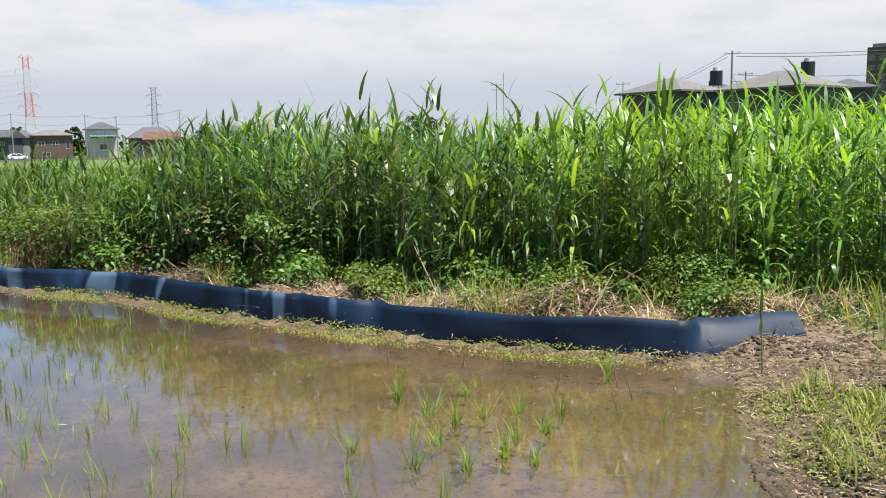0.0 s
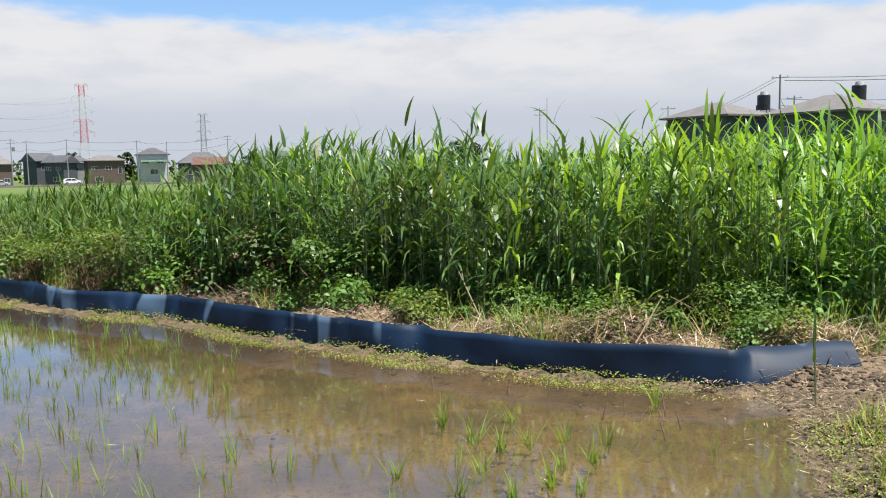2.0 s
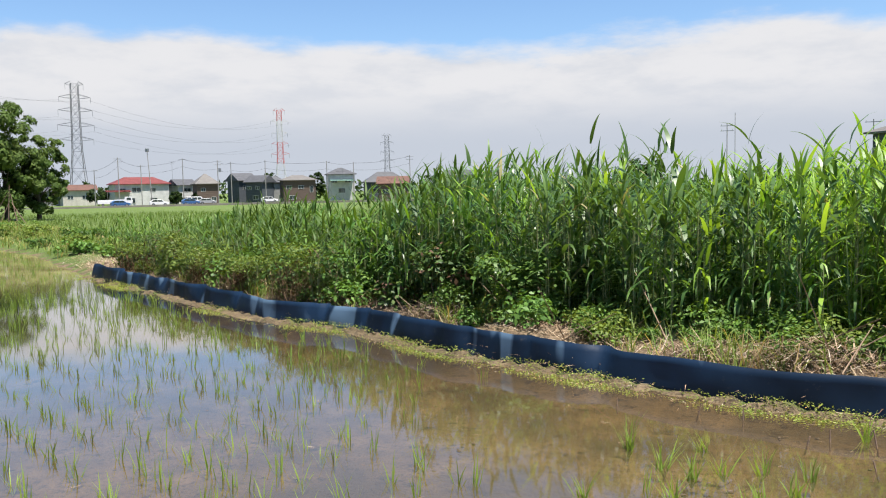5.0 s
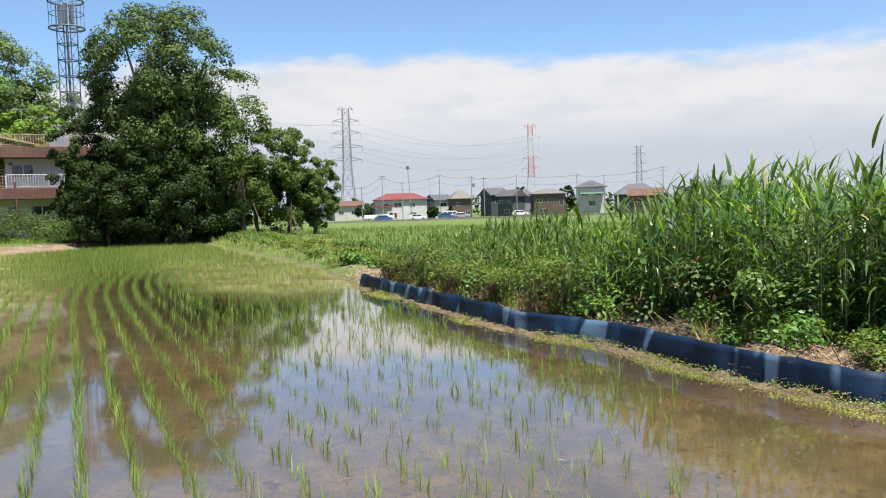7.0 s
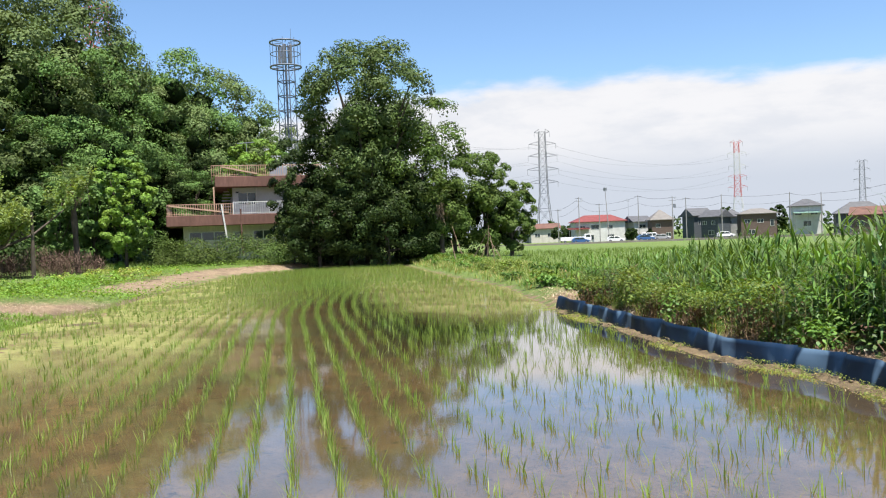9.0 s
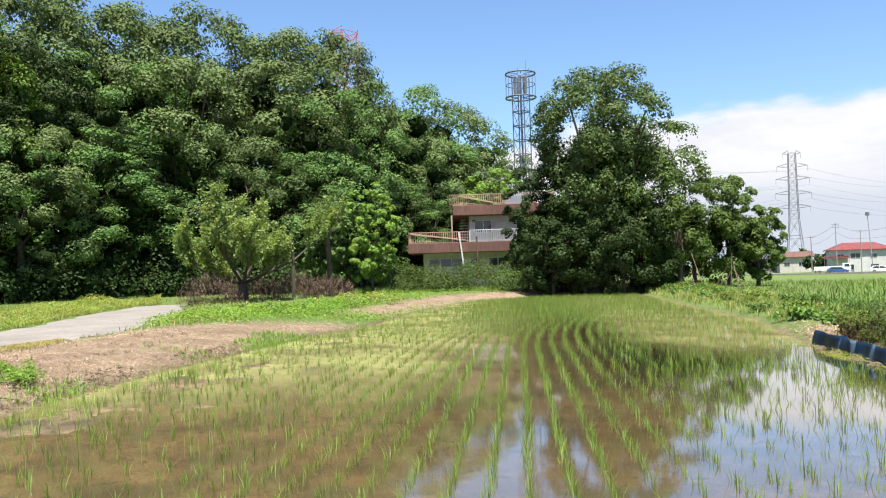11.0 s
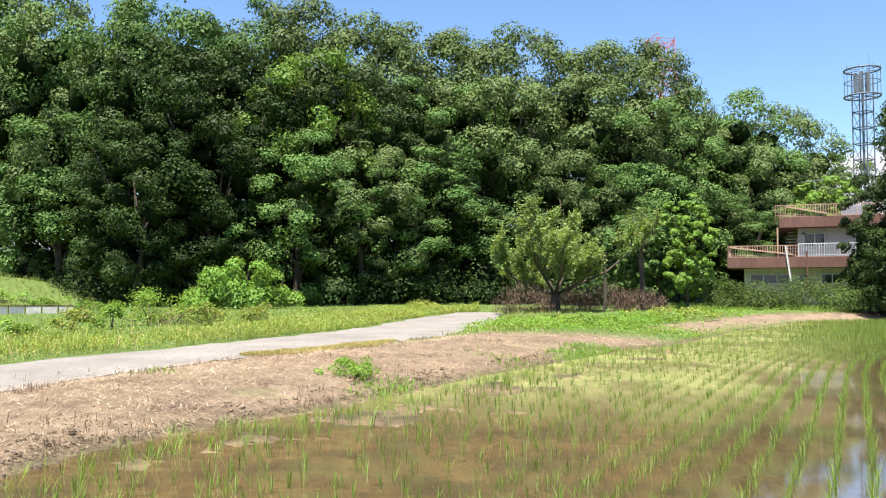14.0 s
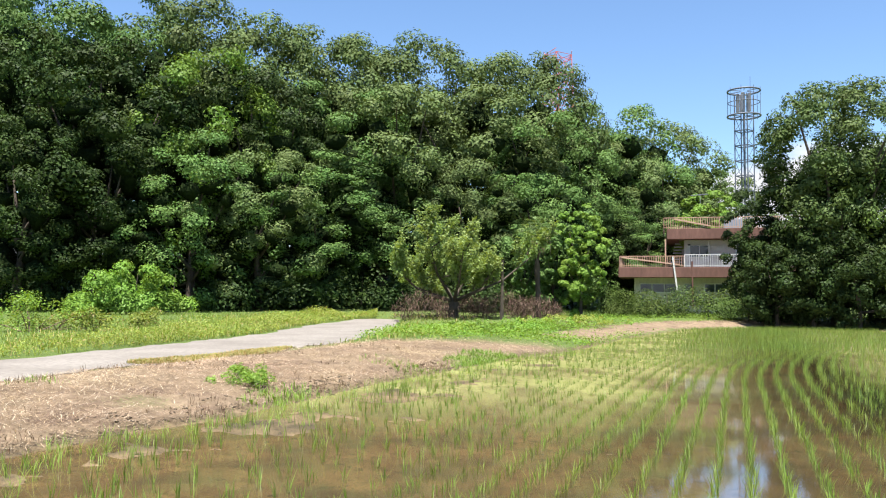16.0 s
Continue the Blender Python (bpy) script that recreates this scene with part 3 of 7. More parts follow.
def track():
    bm = bmesh.new()
    n = 150
    a, b = np.array(ROAD_NEAR), np.array(ROAD_FAR)
    t = np.linspace(0, len(a) - 1, n)
    rows = []
    for k in t:
        i = min(int(k), len(a) - 2)
        f = k - i
        p, q = a[i] * (1 - f) + a[i + 1] * f, b[i] * (1 - f) + b[i + 1] * f
        w = q - p
        p = p + w * (0.03 * math.sin(k * 9.0) + 0.025 * math.sin(k * 23.0 + 1))
        q = q + w * (0.03 * math.sin(k * 8.0 + 2) + 0.02 * math.sin(k * 19.0))
        w = q - p
        row = [bm.verts.new((p[0], p[1], 0.22))]
        for s in np.linspace(0, 1, 7):
            row.append(bm.verts.new((p[0] + w[0] * s, p[1] + w[1] * s, 0.292 + 0.03 * math.sin(math.pi * s))))
        row.append(bm.verts.new((q[0], q[1], 0.22)))
        rows.append(row)
    for r, s in zip(rows, rows[1:]):
        for k in range(len(r) - 1):
            bm.faces.new((r[k], r[k + 1], s[k + 1], s[k]))
    return part("road", bm, M["concrete"], None)


tagged(track(), "pale grey concrete farm track beside the paddy", "road", kind="structure")
# ---- the plastic sheet along the bank ----


def resample(line, h):
    p = np.asarray(line, float)
    s = np.concatenate([[0], np.cumsum(np.hypot(*np.diff(p, axis=0).T))])
    t = np.arange(0, s[-1], h)
    q = np.stack([np.interp(t, s, p[:, 0]), np.interp(t, s, p[:, 1])], 1)
    k = max(3, int(0.5 / h) | 1)
    w = np.hanning(k + 2)[1:-1]
    pad = np.pad(q, ((k // 2, k // 2), (0, 0)), mode="edge")
    q = np.stack([np.convolve(pad[:, i], w / w.sum(), "valid") for i in (0, 1)], 1)
    return q, t


def bank_sheet():
    q, s = resample(FENCE, 0.04)
    d = np.gradient(q, axis=0)
    d /= np.linalg.norm(d, axis=1, keepdims=True)
    nrm = np.stack([d[:, 1], -d[:, 0]], 1)
    nrm *= np.sign((nrm @ np.array([0.45, 0.9])))[:, None]          # away from the water
    r = np.random.default_rng(11)
    lean = 0.035 + 0.02 * np.sin(s * 2.1) + 0.015 * np.sin(s * 5.3 + 1)
    belly = 0.012 * np.sin(s * 3.7 + 2) + 0.008 * np.sin(s * 9.1)
    for c, w, a in [(3.62, 0.10, 0.075), (4.35, 0.07, 0.05), (5.1, 0.09, 0.05)] + [(u, r.uniform(0.05, 0.14), r.uniform(0.03, 0.08)) for u in r.uniform(6.0, 18.5, 14)]:
        lean = lean + a * np.exp(-((s - c) / w) ** 2)
    # sharp folds where the sheet tips back and catches the sky
    for c, w, a in [(3.62, 0.16, 0.17), (4.75, 0.13, 0.12), (5.6, 0.18, 0.14), (6.35, 0.1, 0.1), (7.7, 0.16, 0.15), (8.9, 0.2, 0.15), (9.5, 0.12, 0.12), (10.6, 0.22, 0.16), (11.3, 0.14, 0.13), (12.3, 0.24, 0.17), (13.5, 0.2, 0.14), (14.4, 0.28, 0.17), (15.9, 0.24, 0.15), (17.2, 0.26, 0.16)]:
        lean = lean + 0.22 * a * np.clip(1.3 - np.abs((s - c) / w), 0, 1)
    lean = lean + 0.2 * (1 - smooth(s, 0.88, 1.05))
    top = 0.272 + 0.012 * np.sin(s * 1.3 + 0.5) + 0.008 * np.sin(s * 4.9) - 0.02 * np.exp(-((s - 0.55) / 0.25) ** 2)
    rows = []
    for layer in (0.0, 0.004):
        for f in np.linspace(0, 1, 6):
            off = lean * f ** 1.5 + belly * math.sin(math.pi * f) + layer
            rows.append(np.column_stack([q + nrm * off[:, None], -0.03 + (top + 0.03) * f]))
    n, k = len(q), np.arange(12 * len(q)).reshape(12, len(q))
    order = list(range(6)) + list(range(11, 5, -1)) + [0]
    quads = []
    for a, b in zip(order, order[1:]):
        quads.append(np.stack([k[a][:-1], k[a][1:], k[b][1:], k[b][:-1]], -1))
    m, nt, b, _ = material("blue_plastic_sheet")
    c = mix_color(nt, ramp_node(nt, noise_tex(nt, 1.6, 4), 0.35, 0.7), (0.0034, 0.0105, 0.0235), (0.009, 0.024, 0.053))
    # paler upright bands: sky sheen on the bends, put into the colour
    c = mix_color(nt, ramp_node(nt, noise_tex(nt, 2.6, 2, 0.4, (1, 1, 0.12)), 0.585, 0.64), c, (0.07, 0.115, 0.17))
    c = mix_color(nt, ramp_node(nt, noise_tex(nt, 14, 5, 0.7), 0.62, 0.85), c, (0.06, 0.06, 0.055))
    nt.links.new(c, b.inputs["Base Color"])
    b.inputs["Roughness"].default_value, b.inputs["Specular IOR Level"].default_value = 0.5, 0.16
    bump(nt, b, noise_tex(nt, 60, 2), 0.1, 0.002)
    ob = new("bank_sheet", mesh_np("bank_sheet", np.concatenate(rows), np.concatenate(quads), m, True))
    return tagged(ob, "dark blue plastic sheet standing along the paddy's bank", "plastic sheet")


bank_sheet()


def ground_z(x, y):
    return land(np.asarray(x, float), np.asarray(y, float))[0]


def scatter(n, x0, x1, y0, y1, keep, seed):
    """n places in a rectangle, kept by a weight of 0 to 1, on the ground."""
    r = np.random.default_rng(seed)
    x, y = r.uniform(x0, x1, n), r.uniform(y0, y1, n)
    z, d = land(x, y)
    ok = r.uniform(0, 1, n) < keep(x, y, d)
    return np.stack([x, y, z], 1)[ok], d[ok]


# ---- reeds ----
REED_FRONT = [(9.0, 4.2), (5.2, 6.0), (2.9, 6.95), (1.2, 7.5), (-0.4, 8.1), (-3.0, 9.45)]


def reed_field(base, height, r, leaves=9, wide=0.03, long=0.5, segs=4):
    """Stems and leaves for reeds at the given feet: two sets of strips."""
    n = len(base)
    lean_az, lean = r.uniform(0, 6.28, n), np.abs(r.normal(0, 0.11, n))
    st = blades(base, lean_az, np.pi / 2 - lean, height * 0.86, 0.012, np.abs(r.normal(0, 0.12, n)), 3)
    st2 = blades(base, lean_az + 1.57, np.full(n, np.pi / 2), height * 0.8, 0.012, 0.0, 2)
    f = r.uniform(0.04, 1.0, (n, leaves)) ** 0.9
    f = np.where(r.uniform(size=f.shape) < 0.25, f * 0.45, f)
    f = np.sort(f, 1)
    az = r.uniform(0, 6.28, (n, 1)) + np.arange(leaves) * np.pi + r.normal(0, 0.5, (n, leaves))
    tilt = np.sin(lean)[:, None] * f * height[:, None] * 0.86
    b = np.empty((n, leaves, 3))
    b[..., 0] = base[:, None, 0] + np.cos(lean_az)[:, None] * tilt
    b[..., 1] = base[:, None, 1] + np.sin(lean_az)[:, None] * tilt
    b[..., 2] = base[:, None, 2] + f * height[:, None] * 0.84
    up = np.radians(r.uniform(14, 62, (n, leaves))) + f ** 2 * 0.5
    droop = r.uniform(0.6, 3.1, (n, leaves)) * (1.3 - 0.85 * f)
    ln = long * r.uniform(0.6, 1.15, (n, leaves)) * (0.75 + 0.5 * np.sin(np.pi * np.clip(f, 0, 0.9)))
    lv = blades(b.reshape(-1, 3), az.ravel(), up.ravel(), ln.ravel(), wide * r.uniform(0.7, 1.25, n * leaves), droop.ravel(), segs)
    return join(st, st2), lv


def stuff(name, sets, mats, label, category):
    """Uncountable growth as one object; each set has its material."""
    v, q = join(*sets)
    slot = np.concatenate([np.full(len(s[1]), k) for k, s in enumerate(sets)])
    return tagged(new(name, mesh_np(name, v, q, mats, False, slot)), label, category, kind="stuff")


def reed_depth(x, y):
    """The way behind the reeds' front, and whether the place is within the reed bed."""
    fr = np.array(REED_FRONT)
    o = np.argsort(fr[:, 0])
    front = np.interp(x, fr[o, 0], fr[o, 1])
    dep = (y - front) * 0.88
    left = x - (-3.1 - (y - 9.5) * 0.22)
    return dep, left


def in_reeds(x, y, d):
    dep, left = reed_depth(x, y)
    ok = (dep > 0.05 * wave(x, y, 3, 41)) & (left > 0.35 * wave(x, y, 1.3, 42)) & (dep < 11)
    dens = np.where(dep < 1.6, 1.0, np.where(dep < 4, 0.55, 0.26))
    return ok * dens * (0.8 + 0.25 * wave(x, y, 1.2, 43))


def reed_bed():
    r = np.random.default_rng(21)
    p, _ = scatter(14000, -7, 9, 3.5, 22, in_reeds, 22)
    dep, left = reed_depth(p[:, 0], p[:, 1])
    h = (1.6 + 0.2 * wave(p[:, 0], p[:, 1], 0.9, 23) + 0.1 * wave(p[:, 0], p[:, 1], 4.5, 24) + r.normal(0, 0.15, len(p))) * (0.84 + 0.16 * smooth(left, 0, 0.9))
    h = h * (0.86 + 0.14 * smooth(dep, 0, 0.7)) + np.where(r.uniform(size=len(p)) < 0.05, 0.3, 0)
    h = h + 0.16 * smooth(p[:, 0], 0.5, 3.0) + 0.2 * (1 - smooth(p[:, 0], -1.0, 0.8))
    # the brighter leaf colour grows more frequent to the right and behind the front
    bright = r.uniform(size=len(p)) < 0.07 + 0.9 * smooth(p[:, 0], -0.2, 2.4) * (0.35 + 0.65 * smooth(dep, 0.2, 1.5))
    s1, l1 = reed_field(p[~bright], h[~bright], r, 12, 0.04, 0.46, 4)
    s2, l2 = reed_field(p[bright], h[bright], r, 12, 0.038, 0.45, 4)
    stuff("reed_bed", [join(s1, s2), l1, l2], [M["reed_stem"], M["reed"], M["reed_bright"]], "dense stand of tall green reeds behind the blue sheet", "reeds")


reed_bed()


def single_reed(x, y, h, seed, wide=0.05):
    r = np.random.default_rng(seed)
    root = empty("tall_reed", "tall green reed standing above the reed bed", "reed", pose(x, y, float(ground_z(x, y))), "tall reeds")
    s, l = reed_field(np.zeros((1, 3)), np.array([h]), r, 15, wide, 0.46, 6)
    child(new("stem", mesh_np("stem", *s, M["reed_stem"])), root)
    for v in l[0].reshape(15, -1, 3):
        child(new("leaf", mesh_np("leaf", v, l[1][:6], M["reed"])), root)


for k, (x, y, h) in enumerate([(1.42, 7.7, 2.2), (0.35, 7.95, 2.15), (0.75, 8.0, 2.2), (-0.35, 8.3, 2.15), (-1.0, 8.6, 2.1), (-1.75, 8.95, 2.1), (-2.3, 9.3, 2.15), (-2.75, 9.5, 1.95), (0.05, 8.15, 2.3), (-0.75, 8.45, 2.25), (2.1, 7.2, 2.0), (-2.55, 9.2, 1.9)]):
    single_reed(x, y, h, 300 + k)


def low_reeds():
    """Shorter, looser reeds where the bed runs out."""
    r = np.random.default_rng(31)

    def keep(x, y, d):
        s = (-x - 3.0) / 9.0
        band = smooth(d, 1.0, 1.5) * (1 - smooth(d, 3.0 + 1.5 * s, 4.2 + 1.5 * s))
        return band * (x < -2.9) * (0.85 - 0.62 * smooth(-x, 7.0, 10)) * np.clip(0.45 + 1.2 * wave(x, y, 1.5, 32), 0.02, 1) * (1 - smooth(-x, 13, 18))
    p, d = scatter(22000, -18, -2.5, 8, 24, keep, 33)
    az = np.degrees(np.arctan2(-p[:, 0], p[:, 1]))
    h = np.interp(az, [15, 20, 24, 29, 32, 36], [1.5, 1.5, 1.3, 1.0, 0.65, 0.45]) + 0.25 * wave(p[:, 0], p[:, 1], 1.5, 34) + 0.12 * wave(p[:, 0], p[:, 1], 4.0, 35) + r.normal(0, 0.12, len(p))
    h = np.clip(h * (0.72 + 0.28 * smooth(d, 1.2, 2.2)), 0.35, 1.85)
    kind = wave(p[:, 0], p[:, 1], 1.1, 36)
    s, l = reed_field(p[kind < 0.2], h[kind < 0.2], r, 9, 0.036, 0.4)
    s2, l2 = reed_field(p[kind >= 0.2], h[kind >= 0.2], r, 10, 0.042, 0.34)
    stuff("low_reed_patch", [join(s, s2), l, l2], [M["reed_stem"], M["reed_low"], M["weed"]], "loose patch of knee to chest high green reeds", "reeds")


low_reeds()

# ---- weeds and bushes ----


def bush_mesh(name, seed, wide, high, n, size, mat, tops=5):
    """A leafy bush: heaps of leaves on a few stems."""
    r = np.random.default_rng(seed)
    tops = max(tops, int(7 * wide / high))
    c = np.stack([r.normal(0, 0.33, tops) * wide, r.normal(0, 0.33, tops) * wide, r.uniform(0.1, 0.68, tops) * high], 1)
    rad = r.uniform(0.22, 0.36, tops) * min(wide, high) * 1.15
    k = r.integers(0, tops, n)
    u = r.normal(size=(n, 3))
    u /= np.linalg.norm(u, axis=1, keepdims=True)
    u[:, 2] = np.where(u[:, 2] < -0.3, -u[:, 2], u[:, 2])
    pos = c[k] + u * (rad[k] * r.uniform(0.55, 1.12, n))[:, None]
    pos[:, 2] = np.maximum(pos[:, 2], 0.02)
    nr = u * 0.7 + np.array([0, 0, 0.8]) + r.normal(0, 0.45, (n, 3))
    v, q = leaf_quads(pos, nr, size * r.uniform(0.6, 1.3, n), 0.6)
    return mesh_np(name, v, q, mat), c


def bush(name, label, category, x, y, wide, high, n, size, mat, seed, group=""):
    root = empty(name, label, category, pose(x, y, float(ground_z(x, y)) - 0.02), group)
    me, c = bush_mesh("foliage", seed, wide, high, n, size, mat)
    child(new("foliage", me), root)
    st = [tube([(0.1 * px, 0.1 * py, 0), (0.6 * px, 0.6 * py, 0.6 * pz), (px, py, pz)], [0.012 * high + 0.004, 0.008 * high + 0.003, 0.004], 5) for px, py, pz in c]
    v, q = join(*st)
    child(new("stem", mesh_np("stem", v, q, M["twig"], True)), root)
    return root


def along(line, s, off):
    """A place at the way s along a line and off to its far side."""
    q, t = resample(line, 0.1)
    i = min(int(s / 0.1), len(q) - 2)
    d = q[i + 1] - q[i]
    d = d / np.linalg.norm(d)
    nrm = np.array([d[1], -d[0]])
    nrm = nrm * (1 if nrm @ np.array([0.45, 0.9]) > 0 else -1)
    return q[i] + nrm * off


_r = np.random.default_rng(51)
for k in range(34):
    s = 0.4 + k * 0.54 + _r.uniform(-0.2, 0.2)
    off = _r.uniform(0.6, 1.8)
    x, y = along(FENCE, min(s, 18.6), off)
    tall = off > 1.3
    h = _r.uniform(0.35, 0.75) if tall else _r.uniform(0.15, 0.35)
    kind = _r.uniform()
    mat = M["weed"] if kind < 0.7 else M["weed_yellow"]
    bush("weed_bush", "low leafy green weeds on the straw-covered bank" if kind < 0.7 else "yellowish leafy weeds on the straw-covered bank", "weeds",
         x, y, h * _r.uniform(0.9, 1.3), h, int(2600 * h + 300), 0.026 + 0.014 * _r.uniform(), mat, 500 + k, "weeds behind the sheet")
for k in range(11):
    x, y = along(FENCE, 0.3 + k * 0.6 + _r.uniform(-0.15, 0.15), _r.uniform(0.75, 1.3))
    h = _r.uniform(0.3, 0.55)
    bush("weed_bush", "leafy green weeds at the reeds' foot", "weeds", x, y, h * 1.2, h, int(1500 * h + 200), 0.042, M["weed_yellow" if k % 3 == 0 else "weed"], 560 + k, "weeds behind the sheet")
# larger leafy bushes among the reeds
for k, (x, y, w, h, mat) in enumerate([(-1.35, 8.35, 1.1, 0.8, "weed"), (-2.75, 9.1, 1.2, 0.85, "weed"), (-5.0, 10.35, 1.5, 0.95, "weed"), (-6.2, 11.1, 1.2, 0.85, "weed"), (-7.8, 12.3, 1.4, 0.8, "weed_yellow"), (-9.6, 13.6, 1.3, 0.75, "weed"), (2.6, 7.1, 0.9, 0.6, "weed"), (-3.9, 9.75, 1.0, 0.7, "weed")]):
    bush("leafy_bush", "leafy bush growing among the reeds", "bush", x + 0.12, y + 0.25, w * 0.9, h, 1900, 0.07, M["weed_dark" if k % 4 == 1 else mat], 600 + k, "bushes among the reeds")


def upright_weed(x, y, h, seed, mat):
    """A leafy stem with narrow leaves all the way up."""
    r = np.random.default_rng(seed)
    root = empty("upright_weed", "upright leafy green weed on the bank", "weeds", pose(x, y, float(ground_z(x, y))), "upright weeds")
    n = 4
    feet = r.normal(0, 0.07, (n, 2))
    tips = feet + r.normal(0, 0.09, (n, 2))
    hs = h * r.uniform(0.7, 1.0, n)
    sets = [tube([(*a, -0.03), (*(a + b) / 2, k / 2), (*b, k)], [0.007, 0.006, 0.003], 4) for a, b, k in zip(feet, tips, hs)]
    child(new("stem", mesh_np("stem", *join(*sets), M["reed_stem"])), root)
    m = 26
    f = r.uniform(0.15, 1.0, (n, m))
    b = np.concatenate([feet[:, None] + (tips - feet)[:, None] * f[..., None], (hs[:, None] * f)[..., None]], 2).reshape(-1, 3)
    k = n * m
    v = blades(b, r.uniform(0, 6.28, k), np.radians(r.uniform(10, 60, k)), r.uniform(0.09, 0.2, k), r.uniform(0.016, 0.03, k), r.uniform(0.3, 1.5, k), 2)
    child(new("foliage", mesh_np("foliage", *v, M[mat])), root)


for k in range(84):
    x, y = along(FENCE, _r.uniform(7.5, 18.6), _r.uniform(0.45, 1.9))
    upright_weed(x, y, _r.uniform(0.4, 0.9), 1700 + k, ["weed", "weed_dark", "weed_yellow"][k % 3])
for k in range(10):
    x, y = along(FENCE, _r.uniform(8.0, 18.6), _r.uniform(0.9, 2.4))
    bush("dark_bush", "dark green tangled bush on the bank", "bush", x, y, _r.uniform(0.6, 1.1), _r.uniform(0.5, 0.8), 1500, 0.05, M["weed_dark"], 1800 + k, "dark bushes on the bank")


def straw_heap(x, y, wide, high, n, seed):
    """A heap of cut, dried reed and grass."""
    r = np.random.default_rng(seed)
    a, q = r.uniform(0, 6.28, n), np.sqrt(r.uniform(0, 1, n))
    b = np.stack([wide * q * np.cos(a), 0.4 * wide * q * np.sin(a), high * (1 - q * q) * r.uniform(0.3, 1.0, n) + 0.02], 1)
    v = blades(b, r.normal(0.3, 0.9, n) + np.pi * (r.uniform(size=n) < 0.5), np.radians(r.uniform(-25, 35, n)), r.uniform(0.1, 0.34, n), r.uniform(0.006, 0.014, n), r.uniform(-0.3, 0.7, n), 2)
    ob = tagged(new("straw_heap", mesh_np("straw_heap", *v, M["straw"])), "heap of dry cut reed straw behind the sheet", "straw heap", "straw heaps", "stuff")
    ob.matrix_world = pose(x, y, float(ground_z(x, y)))


for k, (x, y, w, h, n) in enumerate([(1.15, 6.85, 0.65, 0.22, 800), (0.4, 7.05, 0.45, 0.16, 400), (2.6, 6.45, 0.5, 0.2, 500), (-2.5, 8.75, 0.5, 0.16, 400), (-6.35, 11.15, 0.4, 0.22, 400), (-4.0, 9.75, 0.45, 0.14, 300), (-8.3, 12.7, 0.4, 0.2, 300), (3.4, 6.5, 0.6, 0.14, 350)]):
    straw_heap(x, y, w, h, n, 1750 + k)
# brown, half-dead bushes under yellowing tops
for k, (x, y, w, h) in enumerate([(-4.75, 9.85, 0.8, 0.62), (-7.1, 11.5, 0.7, 0.5), (-9.7, 13.3, 0.7, 0.5), (-5.9, 10.6, 0.5, 0.45)]):
    r_ = np.random.default_rng(1770 + k)
    root = empty("withered_bush", "half-dead brown bush with yellowing leaves on top", "bush", pose(x, y, float(ground_z(x, y))), "withered bushes")
    n = 900
    u = r_.normal(size=(n, 3))
    u /= np.linalg.norm(u, axis=1, keepdims=True)
    b = u * r_.uniform(0.2, 1.0, (n, 1)) ** 0.5 * np.array([w * 0.55, w * 0.5, h * 0.85])
    b[:, 2] = np.abs(b[:, 2])
    child(new("thicket", mesh_np("thicket", *blades(b, r_.uniform(0, 6.28, n), np.radians(r_.uniform(-20, 85, n)), r_.uniform(0.08, 0.26, n), r_.uniform(0.006, 0.013, n), r_.uniform(-0.6, 1.0, n), 2), M["dead_grass"])), root)
    n = 800
    t = np.column_stack([r_.normal(0, w * 0.33, n), r_.normal(0, w * 0.33, n), h * r_.uniform(0.75, 1.25, n)])
    child(new("foliage", mesh_np("foliage", *leaf_quads(t, r_.normal(0, 0.5, (n, 3)) + [0, 0, 1], 0.045 * r_.uniform(0.6, 1.3, n), 0.5), M["weed_yellow"])), root)
# weeds further along the bank
for k in range(44):
    f = _r.uniform(0, 1) ** 0.8
    i = f * 3.999
    a, b = np.array(SHORE_NORTH[8 + int(i)]), np.array(SHORE_NORTH[9 + int(i)])
    p = a + (b - a) * (i % 1) + np.array([0.55, 0.83]) * _r.uniform(0.6, 3.6)
    h = _r.uniform(0.28, 0.52)
    bush("bank_weed", "overgrown green weeds on the paddy's far bank", "weeds", p[0], p[1], h * 1.6, h, 480, 0.1, M["weed"] if _r.uniform() < 0.65 else M["weed_yellow"], 700 + k, "weeds on the far bank")

# ---- grass and straw ----


def grass_sets(p, r, low, high, wide, per=4, segs=2):
    n = len(p)
    b = np.repeat(p, per, 0)
    b[:, :2] += r.normal(0, 0.03, (n * per, 2))
    return blades(b, r.uniform(0, 6.28, n * per), np.radians(r.uniform(50, 88, n * per)), r.uniform(low, high, n * per), wide * r.uniform(0.7, 1.3, n * per), r.uniform(0.2, 1.3, n * per), segs)


def verge_keep(x, y, d):
    """Green banks: not on the track, in the water or on straw."""
    straw, mud = cover(x, y, d)
    road = inside(x, y, ROAD_POLY) | (line_distance(x, y, ROAD_POLY, True) < 0.15)
    return (d > 0.25) * (1 - road) * (1 - smooth(straw, 0.1, 0.3)) * (1 - 0.85 * mud)


def far_bank_keep(x, y, d):
    return verge_keep(x, y, d) * (d < 4.5) * smooth(y - 0.55 * -x, 3.5, 5.5)


def west_keep(x, y, d):
    return verge_keep(x, y, d) * (1 - smooth(line_distance(x, y, ROAD_FAR), 4.0, 9.0)) * (0.6 + 0.5 * wave(x, y, 0.8, 61))


